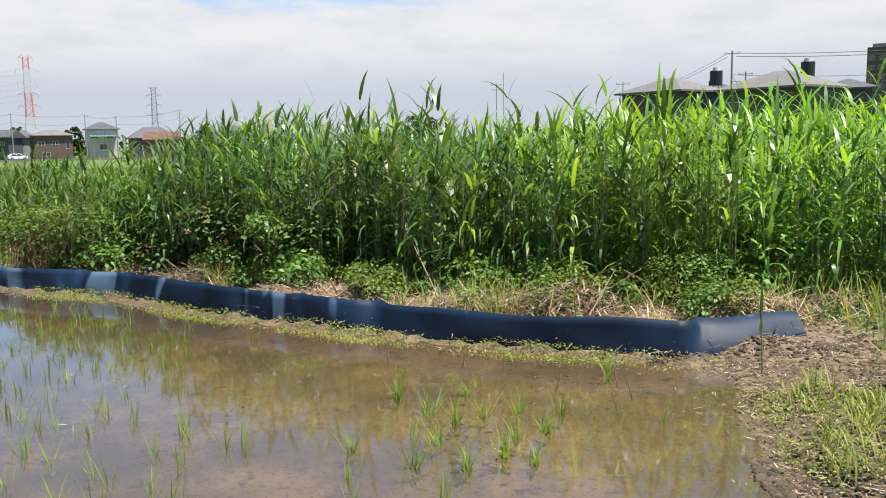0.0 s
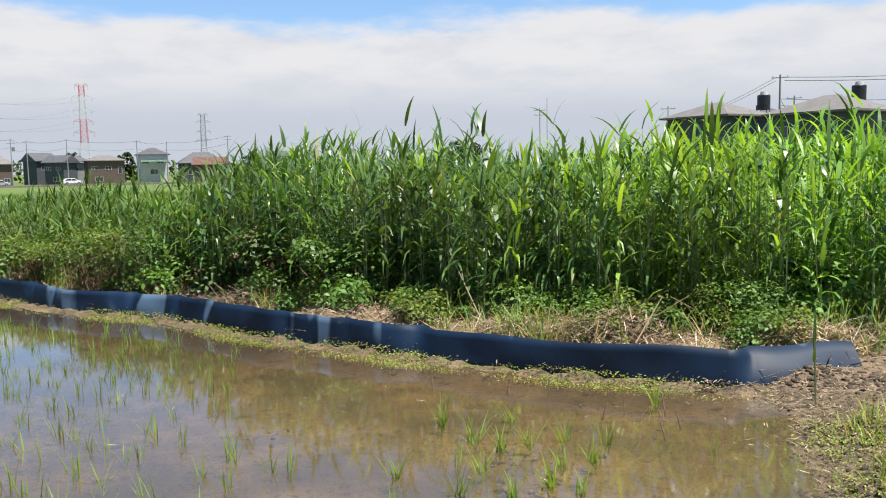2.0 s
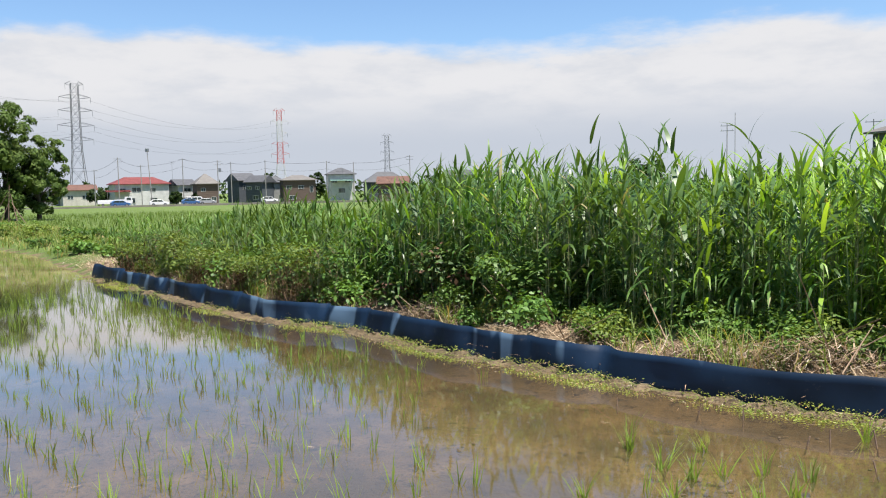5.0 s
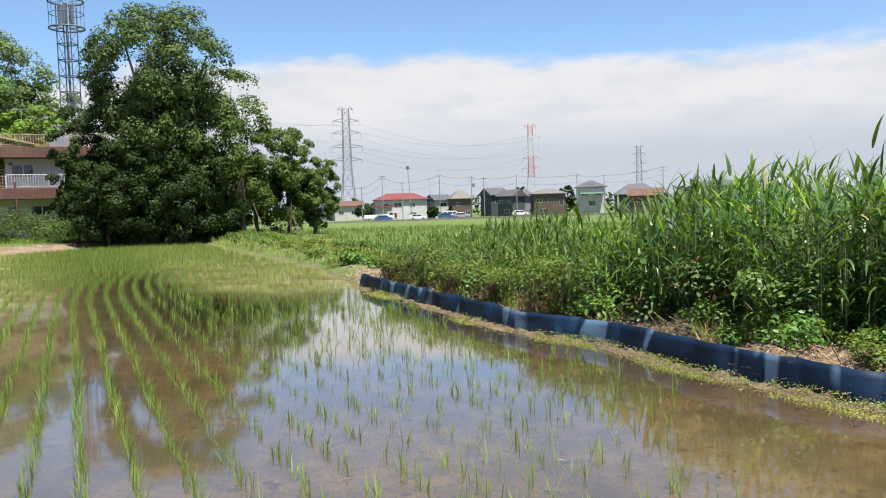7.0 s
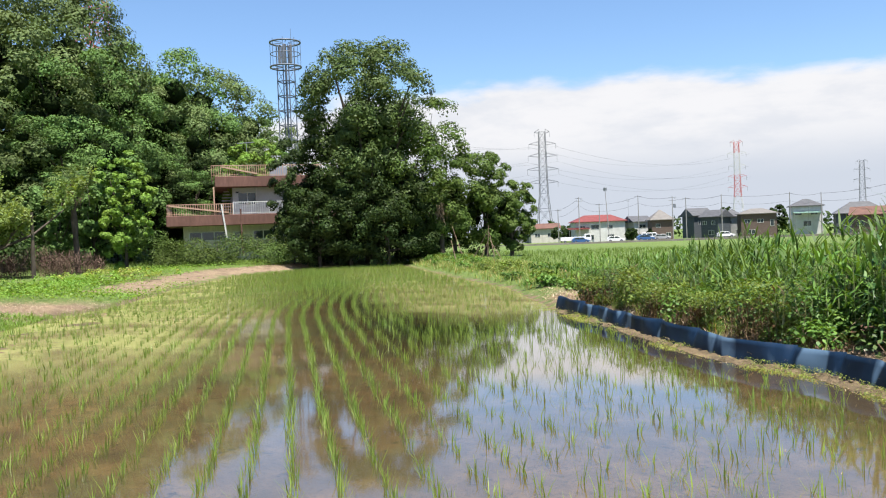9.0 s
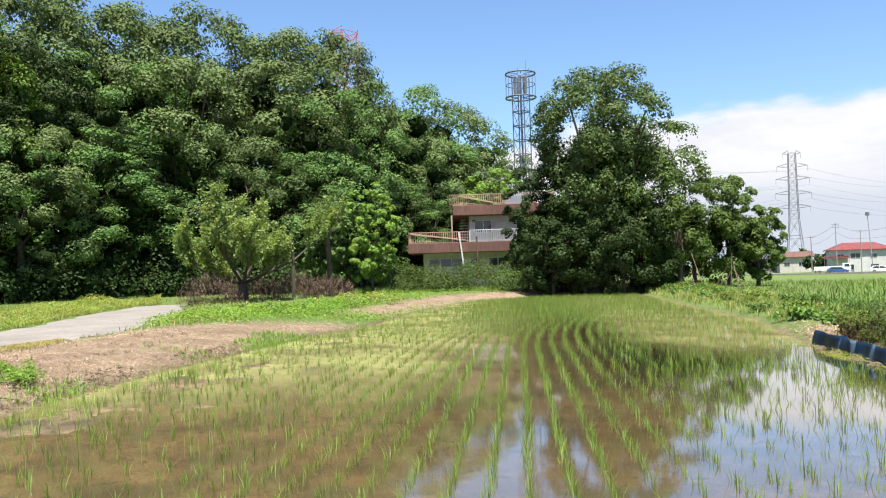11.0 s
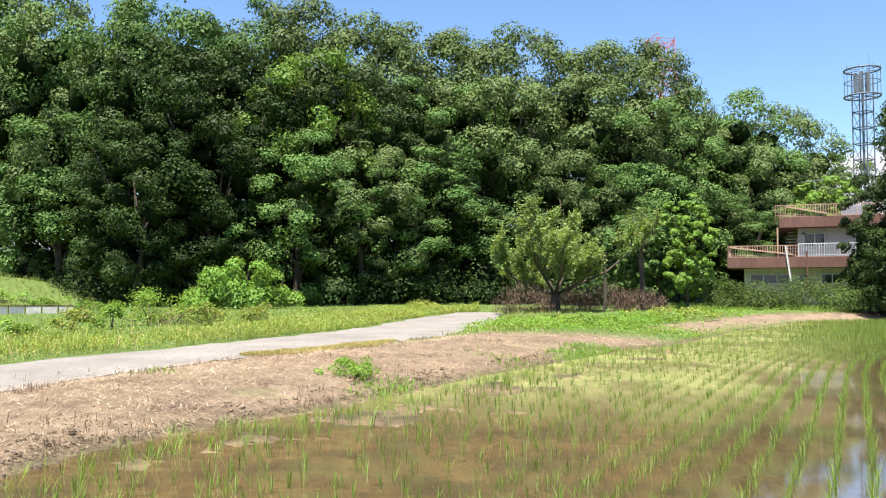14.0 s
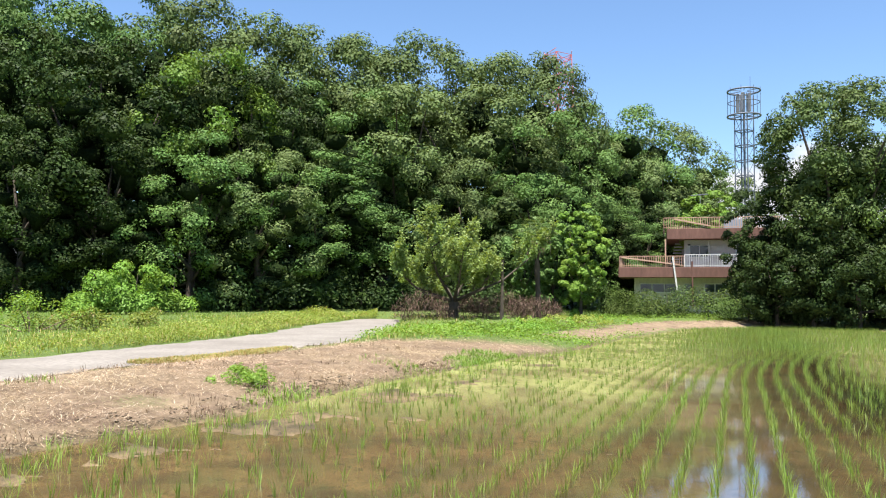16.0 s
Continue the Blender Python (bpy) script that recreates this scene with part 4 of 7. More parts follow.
r_ = np.random.default_rng(60)
pn, _ = scatter(26000, -42, 0, 7, 40, far_bank_keep, 62)
pw, _ = scatter(42000, -50, -4, -14, 24, west_keep, 63)
pm, _ = scatter(5000, -68, -46, -46, -14, lambda x, y, d: (line_distance(x, y, ROAD_FAR) > 6) * 1.0, 67)
pf, _ = scatter(7000, -52, -14, -22, 6, lambda x, y, d: (line_distance(x, y, ROAD_FAR) > 3.5) * (1 - inside(x, y, ROAD_POLY)) * (d > 8), 68)
stuff("meadow", [grass_sets(pm, r_, 0.2, 0.45, 0.06, 3, 1), grass_sets(pf, r_, 0.12, 0.28, 0.04, 3, 1)], [M["grass"], M["field"]], "green meadow and young rice beyond the track", "grass")
stuff("bank_grass", [grass_sets(pn, r_, 0.12, 0.38, 0.02), grass_sets(pw, r_, 0.08, 0.26, 0.022, 3)], [M["grass"], M["grass"]], "rough green grass on the banks and verges", "grass")


def foot_growth():
    """Sunlit grass and low weeds between the sheet and the reeds."""
    def keep(x, y, d):
        s = line_distance(x, y, FENCE)
        return (d > 0.2) * smooth(s, 0.22, 0.5) * (1 - smooth(s, 1.0, 1.7)) * np.clip(0.15 + 0.9 * wave(x, y, 2.3, 56), 0, 1)
    r = np.random.default_rng(55)
    p, _ = scatter(15000, -11.5, 5, 5, 16, keep, 57)
    a, _ = scatter(40000, -11.5, 5, 5, 16, lambda x, y, d: keep(x, y, d) * (wave(x, y, 1.7, 54) > 0), 58)
    a[:, 2] += r.uniform(0.02, 0.22, len(a))
    lv = leaf_quads(a, r.normal(0, 0.45, (len(a), 3)) + [0, 0, 1], 0.035 * r.uniform(0.6, 1.4, len(a)), 0.5)
    stuff("foot_growth", [grass_sets(p, r, 0.12, 0.42, 0.011, 5, 3), lv], [M["grass"], M["weed_bright"]], "sunlit grass and low weeds behind the sheet", "grass")


foot_growth()


def straw_keep(x, y, d):
    straw, _m = cover(x, y, d)
    road = inside(x, y, ROAD_POLY)
    near_edge = line_distance(x, y, ROAD_NEAR) < 0.12 + 0.16 * np.clip(wave(x, y, 3.0, 69), 0, 1)
    straw = straw * np.clip(0.8 + 0.5 * wave(x, y, 1.5, 59), 0.3, 1)
    return (straw > 0.15) * straw * (1 - road * (1 - 0.45 * near_edge))


def litter():
    r = np.random.default_rng(64)
    p1, _ = scatter(420000, -27, -5, -7, 10, straw_keep, 65)
    p2, _ = scatter(120000, -14, 5, 4.5, 17, straw_keep, 66)
    p2 = p2[(p2[:, 0] < 2.0) | (p2[:, 1] > 5.9)]
    k1 = len(p1)
    p = np.concatenate([p1, p2])
    p[:, 2] += r.uniform(0.003, 0.05, len(p))
    n = len(p)
    v1 = blades(p[:k1], r.uniform(0, 6.28, k1), np.radians(r.uniform(-12, 24, k1)), r.uniform(0.05, 0.2, k1), r.uniform(0.008, 0.018, k1), r.uniform(-0.2, 0.9, k1), 1)
    n -= k1
    v2 = blades(p[k1:], r.uniform(0, 6.28, n), np.radians(r.uniform(-8, 28, n)), r.uniform(0.06, 0.3, n), r.uniform(0.006, 0.013, n), r.uniform(-0.2, 0.9, n), 2)
    stuff("straw_litter", [join(v1, v2)], [M["straw"]], "dry mown straw lying on the banks", "straw")


litter()

# ---- rice ----
ROW_U, ROW_N = np.array([-0.845, 0.535]), np.array([0.535, 0.845])


def rice_places():
    r = np.random.default_rng(71)
    s, k = np.meshgrid(np.arange(-2, 56, 0.135), np.arange(-50, 40))
    s, k = s.ravel() + r.normal(0, 0.022, s.size), k.ravel()
    bend = np.maximum(s - 16.5, 0)
    off = 0.30 * k + np.where(bend < 20, 0.0088 * bend ** 2, 3.52 + 0.352 * (bend - 20)) + r.normal(0, 1, s.size) * (0.012 + 0.035 * smooth(-0.3 * k, 1.5, 5.0) + 0.07 * smooth(0.3 * k, 0.9, 3.0) * smooth(s, 11, 18))
    x, y = (s[:, None] * ROW_U + off[:, None] * ROW_N).T
    z, d = land(x, y)
    az = np.degrees(np.arctan2(-x, y))
    dens = 0.10 + 0.82 * smooth(az, 12, 22) + 0.15 * smooth(az, 40, 55)
    west = smooth(-off, 1.2, 3.5)
    dens = dens * (0.9 - 0.35 * (wave(x, y, 1.1, 72) > 0.9)) * (1 - 0.45 * west) * (1 - 0.35 * smooth(off, 0.5, 1.2) * (1 - smooth(s, 16, 22)))
    ok = (d < -0.35) & (r.uniform(size=s.size) < dens) & (np.hypot(x, y) > 2.2)
    p = np.stack([x, y, z], 1)[ok]
    return p[np.argsort(np.hypot(p[:, 0] + 1.0, p[:, 1] - 1.5))]


def rice_hill(r, n, high, segs=3):
    b = np.zeros((n, 3))
    b[:, :2] = r.normal(0, 0.012, (n, 2))
    v, q = blades(b, r.uniform(0, 6.28, n), np.radians(r.uniform(66, 89, n)), high * r.uniform(0.6, 1.1, n), 0.0085 * r.uniform(0.8, 1.3, n), r.uniform(0.05, 0.7, n), segs)
    first = np.arange(n) * (segs + 1) * 2          # the blades grow from one foot
    q = np.where(np.isin(q, first), 0, np.where(np.isin(q, first + 1), 1, q))
    return v, q


def rice():
    r = np.random.default_rng(73)
    p = rice_places()
    kinds = [mesh_np("rice_seedling", *rice_hill(r, int(r.integers(5, 8)), 0.23), M["rice"]) for _ in range(10)]
    for q in p[:290]:
        ob = tagged(new("rice_seedling", kinds[int(r.integers(0, 10))]), "young green rice seedling standing in water", "rice seedling", "rice seedlings")
        ob.matrix_world = pose(q[0], q[1], q[2], 0, 0, r.uniform(0, 360)) @ Matrix.Diagonal((1, 1, r.uniform(0.8, 1.2), 1))
    q = p[290:]
    far = np.hypot(q[:, 0], q[:, 1])
    az = np.degrees(np.arctan2(-q[:, 0], q[:, 1]))
    sets = []
    for lo, hi, per, segs, wide in ((0, 14, 7, 2, 0.009), (14, 28, 7, 1, 0.018), (28, 80, 6, 1, 0.03)):
        m = (far >= lo) & (far < hi)
        b = np.repeat(q[m], per, 0)
        n = len(b)
        b[:, :2] += r.normal(0, 0.014, (n, 2))
        tall = 0.2 + 0.06 * smooth(np.repeat(far[m], per), 8, 25)
        sets.append(blades(b, r.uniform(0, 6.28, n), np.radians(r.uniform(66, 89, n)), tall * r.uniform(0.6, 1.15, n), wide * r.uniform(0.8, 1.3, n), r.uniform(0.05, 0.8, n), segs))
    stuff("rice_rows", sets, [M["rice"]] * 3, "rows of young green rice in shallow water", "rice")
    # a fuller fringe of self-sown rice along the west shore

    def fringe(x, y, d):
        return (d < 0.05) * (1 - smooth(-d, 0.2, 1.6)) * (x < -6) * (1 - smooth(y - 0.45 * -x, 2.0, 4.0))
    f, _ = scatter(7000, -30, -6, -4, 14, fringe, 74)
    stuff("shore_rice", [grass_sets(f, r, 0.08, 0.24, 0.007, 7)], [M["rice"]], "thin fringe of young rice along the shore", "rice")


rice()


def far_field():
    """The rice field beyond the reeds, taller and closed."""
    def keep(x, y, d):
        return (d > 4.0) * (1 - smooth(np.hypot(x, y), 60, 75)) * (reed_depth(x, y)[1] < -0.5)
    r = np.random.default_rng(81)
    p, _ = scatter(17000, -60, 0, 16, 70, keep, 82)
    stuff("far_rice_field", [grass_sets(p, r, 0.2, 0.36, 0.05, 3, 1)], [M["field"]], "closed green rice field beyond the reeds", "rice")


far_field()


# ---- small growth and debris ----


def verge_weeds():
    """Low yellow-green leafy growth beside the track."""
    def keep(x, y, d):
        return verge_keep(x, y, d) * (1 - smooth(line_distance(x, y, ROAD_FAR), 2.2, 4.2)) * (x < -8) * np.clip(0.6 + 0.6 * wave(x, y, 0.9, 111), 0, 1) * (line_distance(x, y, ROAD_FAR) < line_distance(x, y, ROAD_NEAR))
    r = np.random.default_rng(110)
    p, _ = scatter(420000, -50, -8, -14, 8, keep, 112)
    p[:, 2] += r.uniform(0.02, 0.36, len(p)) * (0.6 + 1.1 * np.clip(wave(p[:, 0], p[:, 1], 1.4, 113), 0, 1))
    v, q = leaf_quads(p, r.normal(0, 0.5, (len(p), 3)) + [0, 0, 1], (0.026 + 0.0013 * np.hypot(p[:, 0], p[:, 1])) * r.uniform(0.6, 1.4, len(p)), 0.5)
    g = p[::12].copy()
    g[:, 2] = ground_z(g[:, 0], g[:, 1])
    stuff("verge_growth", [(v, q), grass_sets(g, r, 0.15, 0.5, 0.014, 3)], [M["verge"], M["verge"]], "low yellow-green weeds along the track's far edge", "weeds")


verge_weeds()


def green_tongues():
    """Dense low green on the west bank between the straw patches, and a yellowing tongue over the track's edge."""
    r = np.random.default_rng(115)

    def tongue(x, y, d):
        return (d > 0.05) * (d < 7) * smooth(-x, 23.5, 26) * (1 - smooth(-x, 30, 36)) * (1 - cover(x, y, d)[0]) * (1 - inside(x, y, ROAD_POLY))
    p, _ = scatter(60000, -38, -22, 2, 22, tongue, 116)

    def behind(x, y, d):
        return (d > 1.6) * (d < 6) * (x < -30) * (1 - inside(x, y, ROAD_POLY)) * np.clip(0.6 + 0.5 * wave(x, y, 0.7, 119), 0, 1)
    p3, _ = scatter(40000, -50, -30, 8, 34, behind, 118)
    p = np.concatenate([p, p3])
    p[:, 2] += r.uniform(0.02, 0.2, len(p)) * (1 + 0.8 * np.clip(wave(p[:, 0], p[:, 1], 1.1, 114), 0, 1))
    a = leaf_quads(p, r.normal(0, 0.45, (len(p), 3)) + [0, 0, 1], 0.09 * r.uniform(0.6, 1.4, len(p)), 0.5)
    line = [(-16.3, -2.1), (-17.5, -1.25), (-19.3, -0.05), (-20.6, 0.6)]

    def over(x, y, d):
        return 1.0 * (line_distance(x, y, line) < 0.32 + 0.2 * wave(x, y, 2.0, 117))
    q, _ = scatter(30000, -22, -15.5, -3.2, 1.5, over, 119)
    q[:, 2] = np.maximum(q[:, 2], 0.315)
    b = grass_sets(q, r, 0.03, 0.09, 0.012, 3)
    # sparse green among the straw and along the shore
    m, _ = scatter(80000, -25, -6, -4.5, 9, lambda x, y, d: (d > 0.0) * (d < 4.2) * np.clip(wave(x, y, 1.3, 126) - 1.1 + 1.5 * (1 - smooth(d, 0.3, 1.6)) * (0.6 + 0.6 * wave(x, y, 0.9, 125)), 0, 1) * (1 - inside(x, y, ROAD_POLY)), 127)
    stuff("bank_growth", [a, b, grass_sets(m, r, 0.05, 0.17, 0.014, 3)], [M["weed_bright"], M["dry_weed"], M["weed_bright"]], "low bright green growth on the straw-covered bank", "weeds")
    # dead brown tufts where the straw meets the track
    t, _ = scatter(26000, -25, -6, -6, 4, lambda x, y, d: (line_distance(x, y, ROAD_NEAR) < 0.5) * (1 - inside(x, y, ROAD_POLY)) * np.clip(wave(x, y, 2.2, 128), 0, 1) + (0.1 + 0.5 * (1 - smooth(d, 0.2, 1.1))) * (cover(x, y, d)[0] > 0.25) * np.clip(wave(x, y, 1.9, 130) + 0.3, 0, 1), 129)
    stuff("dead_tufts", [grass_sets(t, r, 0.04, 0.15, 0.008, 4)], [M["dead_grass"]], "dead brown grass tufts at the track's edge", "dead grass")


green_tongues()


def clods(name, p, size, r, mat, label, category):
    """Crumbly lumps: jittered boxes with cut corners."""
    n = len(p)
    c = np.array([(-1, -1, -1), (1, -1, -1), (1, 1, -1), (-1, 1, -1), (-1, -1, 1), (1, -1, 1), (1, 1, 1), (-1, 1, 1)], float) * 0.5
    v = c[None] * (1 + r.normal(0, 0.35, (n, 8, 3))) * np.array([1.3, 1, 0.55])
    v[:, 4:, :2] *= 0.6
    a = r.uniform(0, 6.28, n)
    rot = np.stack([np.stack([np.cos(a), -np.sin(a)], -1), np.stack([np.sin(a), np.cos(a)], -1)], -2)
    v[..., :2] = np.einsum("nij,nkj->nki", rot, v[..., :2])
    v = v * size[:, None, None] + p[:, None]
    f = np.array([(3, 2, 1, 0), (4, 5, 6, 7), (0, 1, 5, 4), (1, 2, 6, 5), (2, 3, 7, 6), (3, 0, 4, 7)])
    q = (np.arange(n)[:, None, None] * 8 + f[None]).reshape(-1, 4)
    return stuff(name, [(v.reshape(-1, 3), q)], [mat], label, category)


M["pale_soil"] = surface("dried_soil", (0.20, 0.15, 0.10), (0.36, 0.28, 0.20), 6, 0.95, 0, 0.8, 0.01, 50)
M["dark_soil"] = surface("dark_crumbled_soil", (0.035, 0.026, 0.016), (0.13, 0.095, 0.058), 9, 0.95, 0, 0.9, 0.012, 45)
M["soil"] = surface("crumbly_soil", (0.06, 0.044, 0.028), (0.16, 0.118, 0.075), 6, 0.95, 0, 0.8, 0.01, 60)


def right_bank(x, y, d):
    return (d > -0.12) * (d < 2.6) * (x > 1.2) * (y < 6.3) * (y > 1.5) * np.clip(0.6 + 0.5 * wave(x, y, 3, 121), 0.1, 1)


def left_corner(x, y, d):
    return (d > -0.1) * (d < 1.4) * (x < -5.2) * (x > -10.5) * (y < -0.8) * np.clip(0.5 + 0.6 * wave(x, y, 2.4, 122), 0, 1)


def shore_edge(x, y, d):
    return (np.abs(d - 0.02) < 0.1) * (x > -13) * (y > 5)


r_ = np.random.default_rng(120)
pc = np.concatenate([scatter(13000, 1.2, 5, 1.5, 6.4, right_bank, 123)[0], scatter(5200, -10.5, -5, -5, 0, left_corner, 124)[0], scatter(13000, -13, 3, 5, 15, shore_edge, 125)[0]])
clods("soil_clods", pc, r_.uniform(0.006, 0.022, len(pc)) * np.where(r_.uniform(size=len(pc)) < 0.05, 1.9, 1.0), r_, M["soil"], "crumbly lumps of brown soil on the bank", "soil")
pc, _ = scatter(26000, 1.3, 4.2, 1.8, 6.3, lambda x, y, d: right_bank(x, y, d) * np.clip(0.2 + 0.9 * wave(x, y, 4.0, 152), 0, 1), 153)
pw, _ = scatter(24000, -20, -6, -4, 6, lambda x, y, d: (d > -0.05) * (d < 0.75) * np.clip(0.3 + 0.6 * wave(x, y, 2.4, 154), 0, 1), 155)
pc = np.concatenate([pc[:4200], pw[:2600]])
clods("crumbled_soil", pc, r_.uniform(0.012, 0.05, len(pc)), r_, M["dark_soil"], "dark crumbled soil on the banks", "soil")
pc, _ = scatter(420, -6.9, -5.7, -3.0, -2.0, lambda x, y, d: (d > 0.02) * (np.hypot(x + 6.3, y + 2.55) < 0.42) * 1.0, 138)
clods("pale_clods", pc, r_.uniform(0.02, 0.065, len(pc)), r_, M["pale_soil"], "pale dried lumps of soil at the water's edge", "soil")
# sprouts and creeping green on the bare soil and at the sheet's foot


def foot_keep(x, y, d):
    return (np.abs(line_distance(x, y, FENCE) - 0.14) < 0.15) * (d < 0.16) * np.clip(0.3 + 0.9 * wave(x, y, 2.1, 131), 0.08, 1)


def sprouts():
    r = np.random.default_rng(130)
    p1, _ = scatter(20000, 1.2, 5, 1.5, 6.4, lambda x, y, d: right_bank(x, y, d) * np.clip(0.1 + 1.2 * wave(x, y, 2.4, 133), 0, 1) * (d > 0.1), 132)
    p2, _ = scatter(60000, -11, 3, 5.4, 14, foot_keep, 134)
    p = np.concatenate([p1, p2])
    p = np.repeat(p, 9, 0) + np.concatenate([r.normal(0, 0.045, (len(p) * 9, 2)), r.uniform(0.0, 0.035, (len(p) * 9, 1))], 1)
    p[:, 2] = np.maximum(p[:, 2], 0.006)
    v = leaf_quads(p, r.normal(0, 0.5, (len(p), 3)) + [0, 0, 1], 0.016 * r.uniform(0.6, 1.6, len(p)), 0.55)
    g = np.concatenate([scatter(5000, 1.3, 5, 1.5, 6.4, lambda x, y, d: right_bank(x, y, d) * (d > 0.25) * (wave(x, y, 2.4, 133) > 0.1), 135)[0], scatter(5200, -8.5, -4.6, -5, -2.4, lambda x, y, d: (d > 0.2) * (d < 2.0) * (np.hypot(x + 5.6, y + 3.2) < 0.9 + 0.25 * wave(x, y, 3, 137)), 136)[0]])
    stuff("sprouts", [v, grass_sets(g, r, 0.05, 0.2, 0.009, 5)], [M["verge"], M["verge"]], "small green sprouts and grass on bare soil", "weeds")


sprouts()


def floating():
    """Bits of straw and leaf on the water near the sheet."""
    r = np.random.default_rng(140)

    def keep(x, y, d):
        return (d < -0.03) * (0.10 + 0.9 * (1 - smooth(-d, 0.05, 0.5))) * np.clip(0.5 + 0.6 * wave(x, y, 1.7, 141), 0, 1) * (1 - 0.8 * smooth(-x, 1.5, 5))
    p, _ = scatter(9000, -11, 2, 3, 13.5, keep, 142)
    p[:, 2] = 0.004
    b1, _ = scatter(20000, 1.4, 5, 1.5, 6.4, lambda x, y, d: right_bank(x, y, d) * (d > 0), 145)
    b2, _ = scatter(90000, -11, 3, 5.4, 14, lambda x, y, d: (np.abs(line_distance(x, y, FENCE) - 0.13) < 0.14) * (d < 0.14) * np.clip(0.5 + 0.5 * wave(x, y, 2.6, 147), 0.1, 1), 146)
    b2[:, 2] = np.maximum(b2[:, 2], 0.004)
    p = np.concatenate([p, b1 + [0, 0, 0.012], b2])
    n = len(p)
    v = blades(p, r.uniform(0, 6.28, n), np.radians(r.uniform(-1, 4, n)), r.uniform(0.015, 0.09, n), r.uniform(0.003, 0.008, n), r.uniform(-0.05, 0.3, n), 2)
    stuff("fine_straw", [v], [M["straw"]], "bits of straw on the bank and the water", "straw")
    q, _ = scatter(900, -1.2, 1.8, 3.4, 5.6, lambda x, y, d: (d < -0.1) * np.clip(wave(x, y, 2.6, 143) - 0.35, 0, 1), 144)
    q[:, 2] = -0.004
    clods("mud_crumbs", q, r.uniform(0.008, 0.03, len(q)), r, M["soil"], "crumbs of mud breaking the water's surface", "mud")


floating()
# bare stubs and a green shoot at the water's edge
for k, (x, y, h) in enumerate([(1.32, 5.05, 0.11), (1.02, 5.35, 0.13), (0.86, 5.25, 0.1), (1.18, 4.85, 0.1), (0.55, 5.75, 0.14), (0.25, 5.85, 0.12), (1.28, 5.3, 0.18), (-0.3, 5.95, 0.1)]):
    tagged(part("stub", bar((x, y, -0.06), (x + 0.03 * (k % 3 - 1), y, 0.6 * h), 0.012, 0.009, 5), M["twig"], None), "short dark dead stub standing in the water", "stub", "stubs")
shoot = empty("green_shoot", "green reed shoot standing before the sheet's end", "reed", pose(2.22, 5.24, 0.1))
part("stem", bar((0, 0, -0.1), (-0.02, 0, 0.36), 0.014, 0.01, 6), M["reed_stem"], shoot)
child(new("leaf_tuft", mesh_np("leaf_tuft", *blades(np.array([(-0.02, 0, 0.3), (-0.02, 0, 0.22), (-0.02, 0, 0.34)]), [1.2, 4.4, 2.8], np.radians([83, 70, 88]), [0.3, 0.16, 0.26], 0.022, [0.2, 0.6, 0.1], 5), M["reed"])), shoot)
_r = np.random.default_rng(151)
for k in range(22):
    x, y = along(FENCE, _r.uniform(0.3, 9.0), _r.uniform(0.35, 1.5))
    a, el, ln = _r.uniform(0, 6.28), radians(_r.uniform(8, 50)), _r.uniform(0.5, 1.3)
    g = float(ground_z(x, y)) + 0.03
    tagged(part("dead_reed", bar((x, y, g), (x + ln * math.cos(a) * math.cos(el), y + 0.6 * ln * math.sin(a) * math.cos(el), g + ln * math.sin(el)), 0.013, 0.006, 5), M["straw"], None), "dry straw-coloured reed stem leaning over the bank", "dead reed", "dead reeds")
# fuller tufts of rice near the corner
_r = np.random.default_rng(161)
for k, (x, y) in enumerate([(0.43, 4.0), (0.23, 3.86), (0.07, 4.2), (0.19, 4.5), (0.35, 4.64), (0.69, 4.36), (0.57, 4.68), (0.58, 3.92), (-0.04, 3.9), (0.02, 4.64), (0.28, 5.01), (-0.16, 4.96), (-0.37, 4.12), (1.23, 5.41), (0.5, 4.25), (0.8, 4.6)]):
    n = int(_r.integers(9, 17))
    v, q = rice_hill(_r, n, _r.uniform(0.17, 0.26), 4)
    v[:, :2] *= 1.25
    ob = tagged(new("rice_tuft", mesh_np("rice_tuft", v, q, M["rice"])), "full green tuft of young rice in shallow water", "rice seedling", "rice tufts")
    ob.matrix_world = pose(x, y, -0.05, 0, 0, _r.uniform(0, 360))
# ---- trees ----


def at(az, dist):
    """A place on the plan: degrees to the left of +y, metres away."""
    return -dist * math.sin(radians(az)), dist * math.cos(radians(az))


def unit_ball():
    bm = bmesh.new()
    bmesh.ops.create_icosphere(bm, subdivisions=1, radius=1.0)
    v = np.array([p.co[:] for p in bm.verts])
    f = np.array([[p.index for p in t.verts] for t in bm.faces])
    bm.free()
    return v, f


CORE = unit_ball()


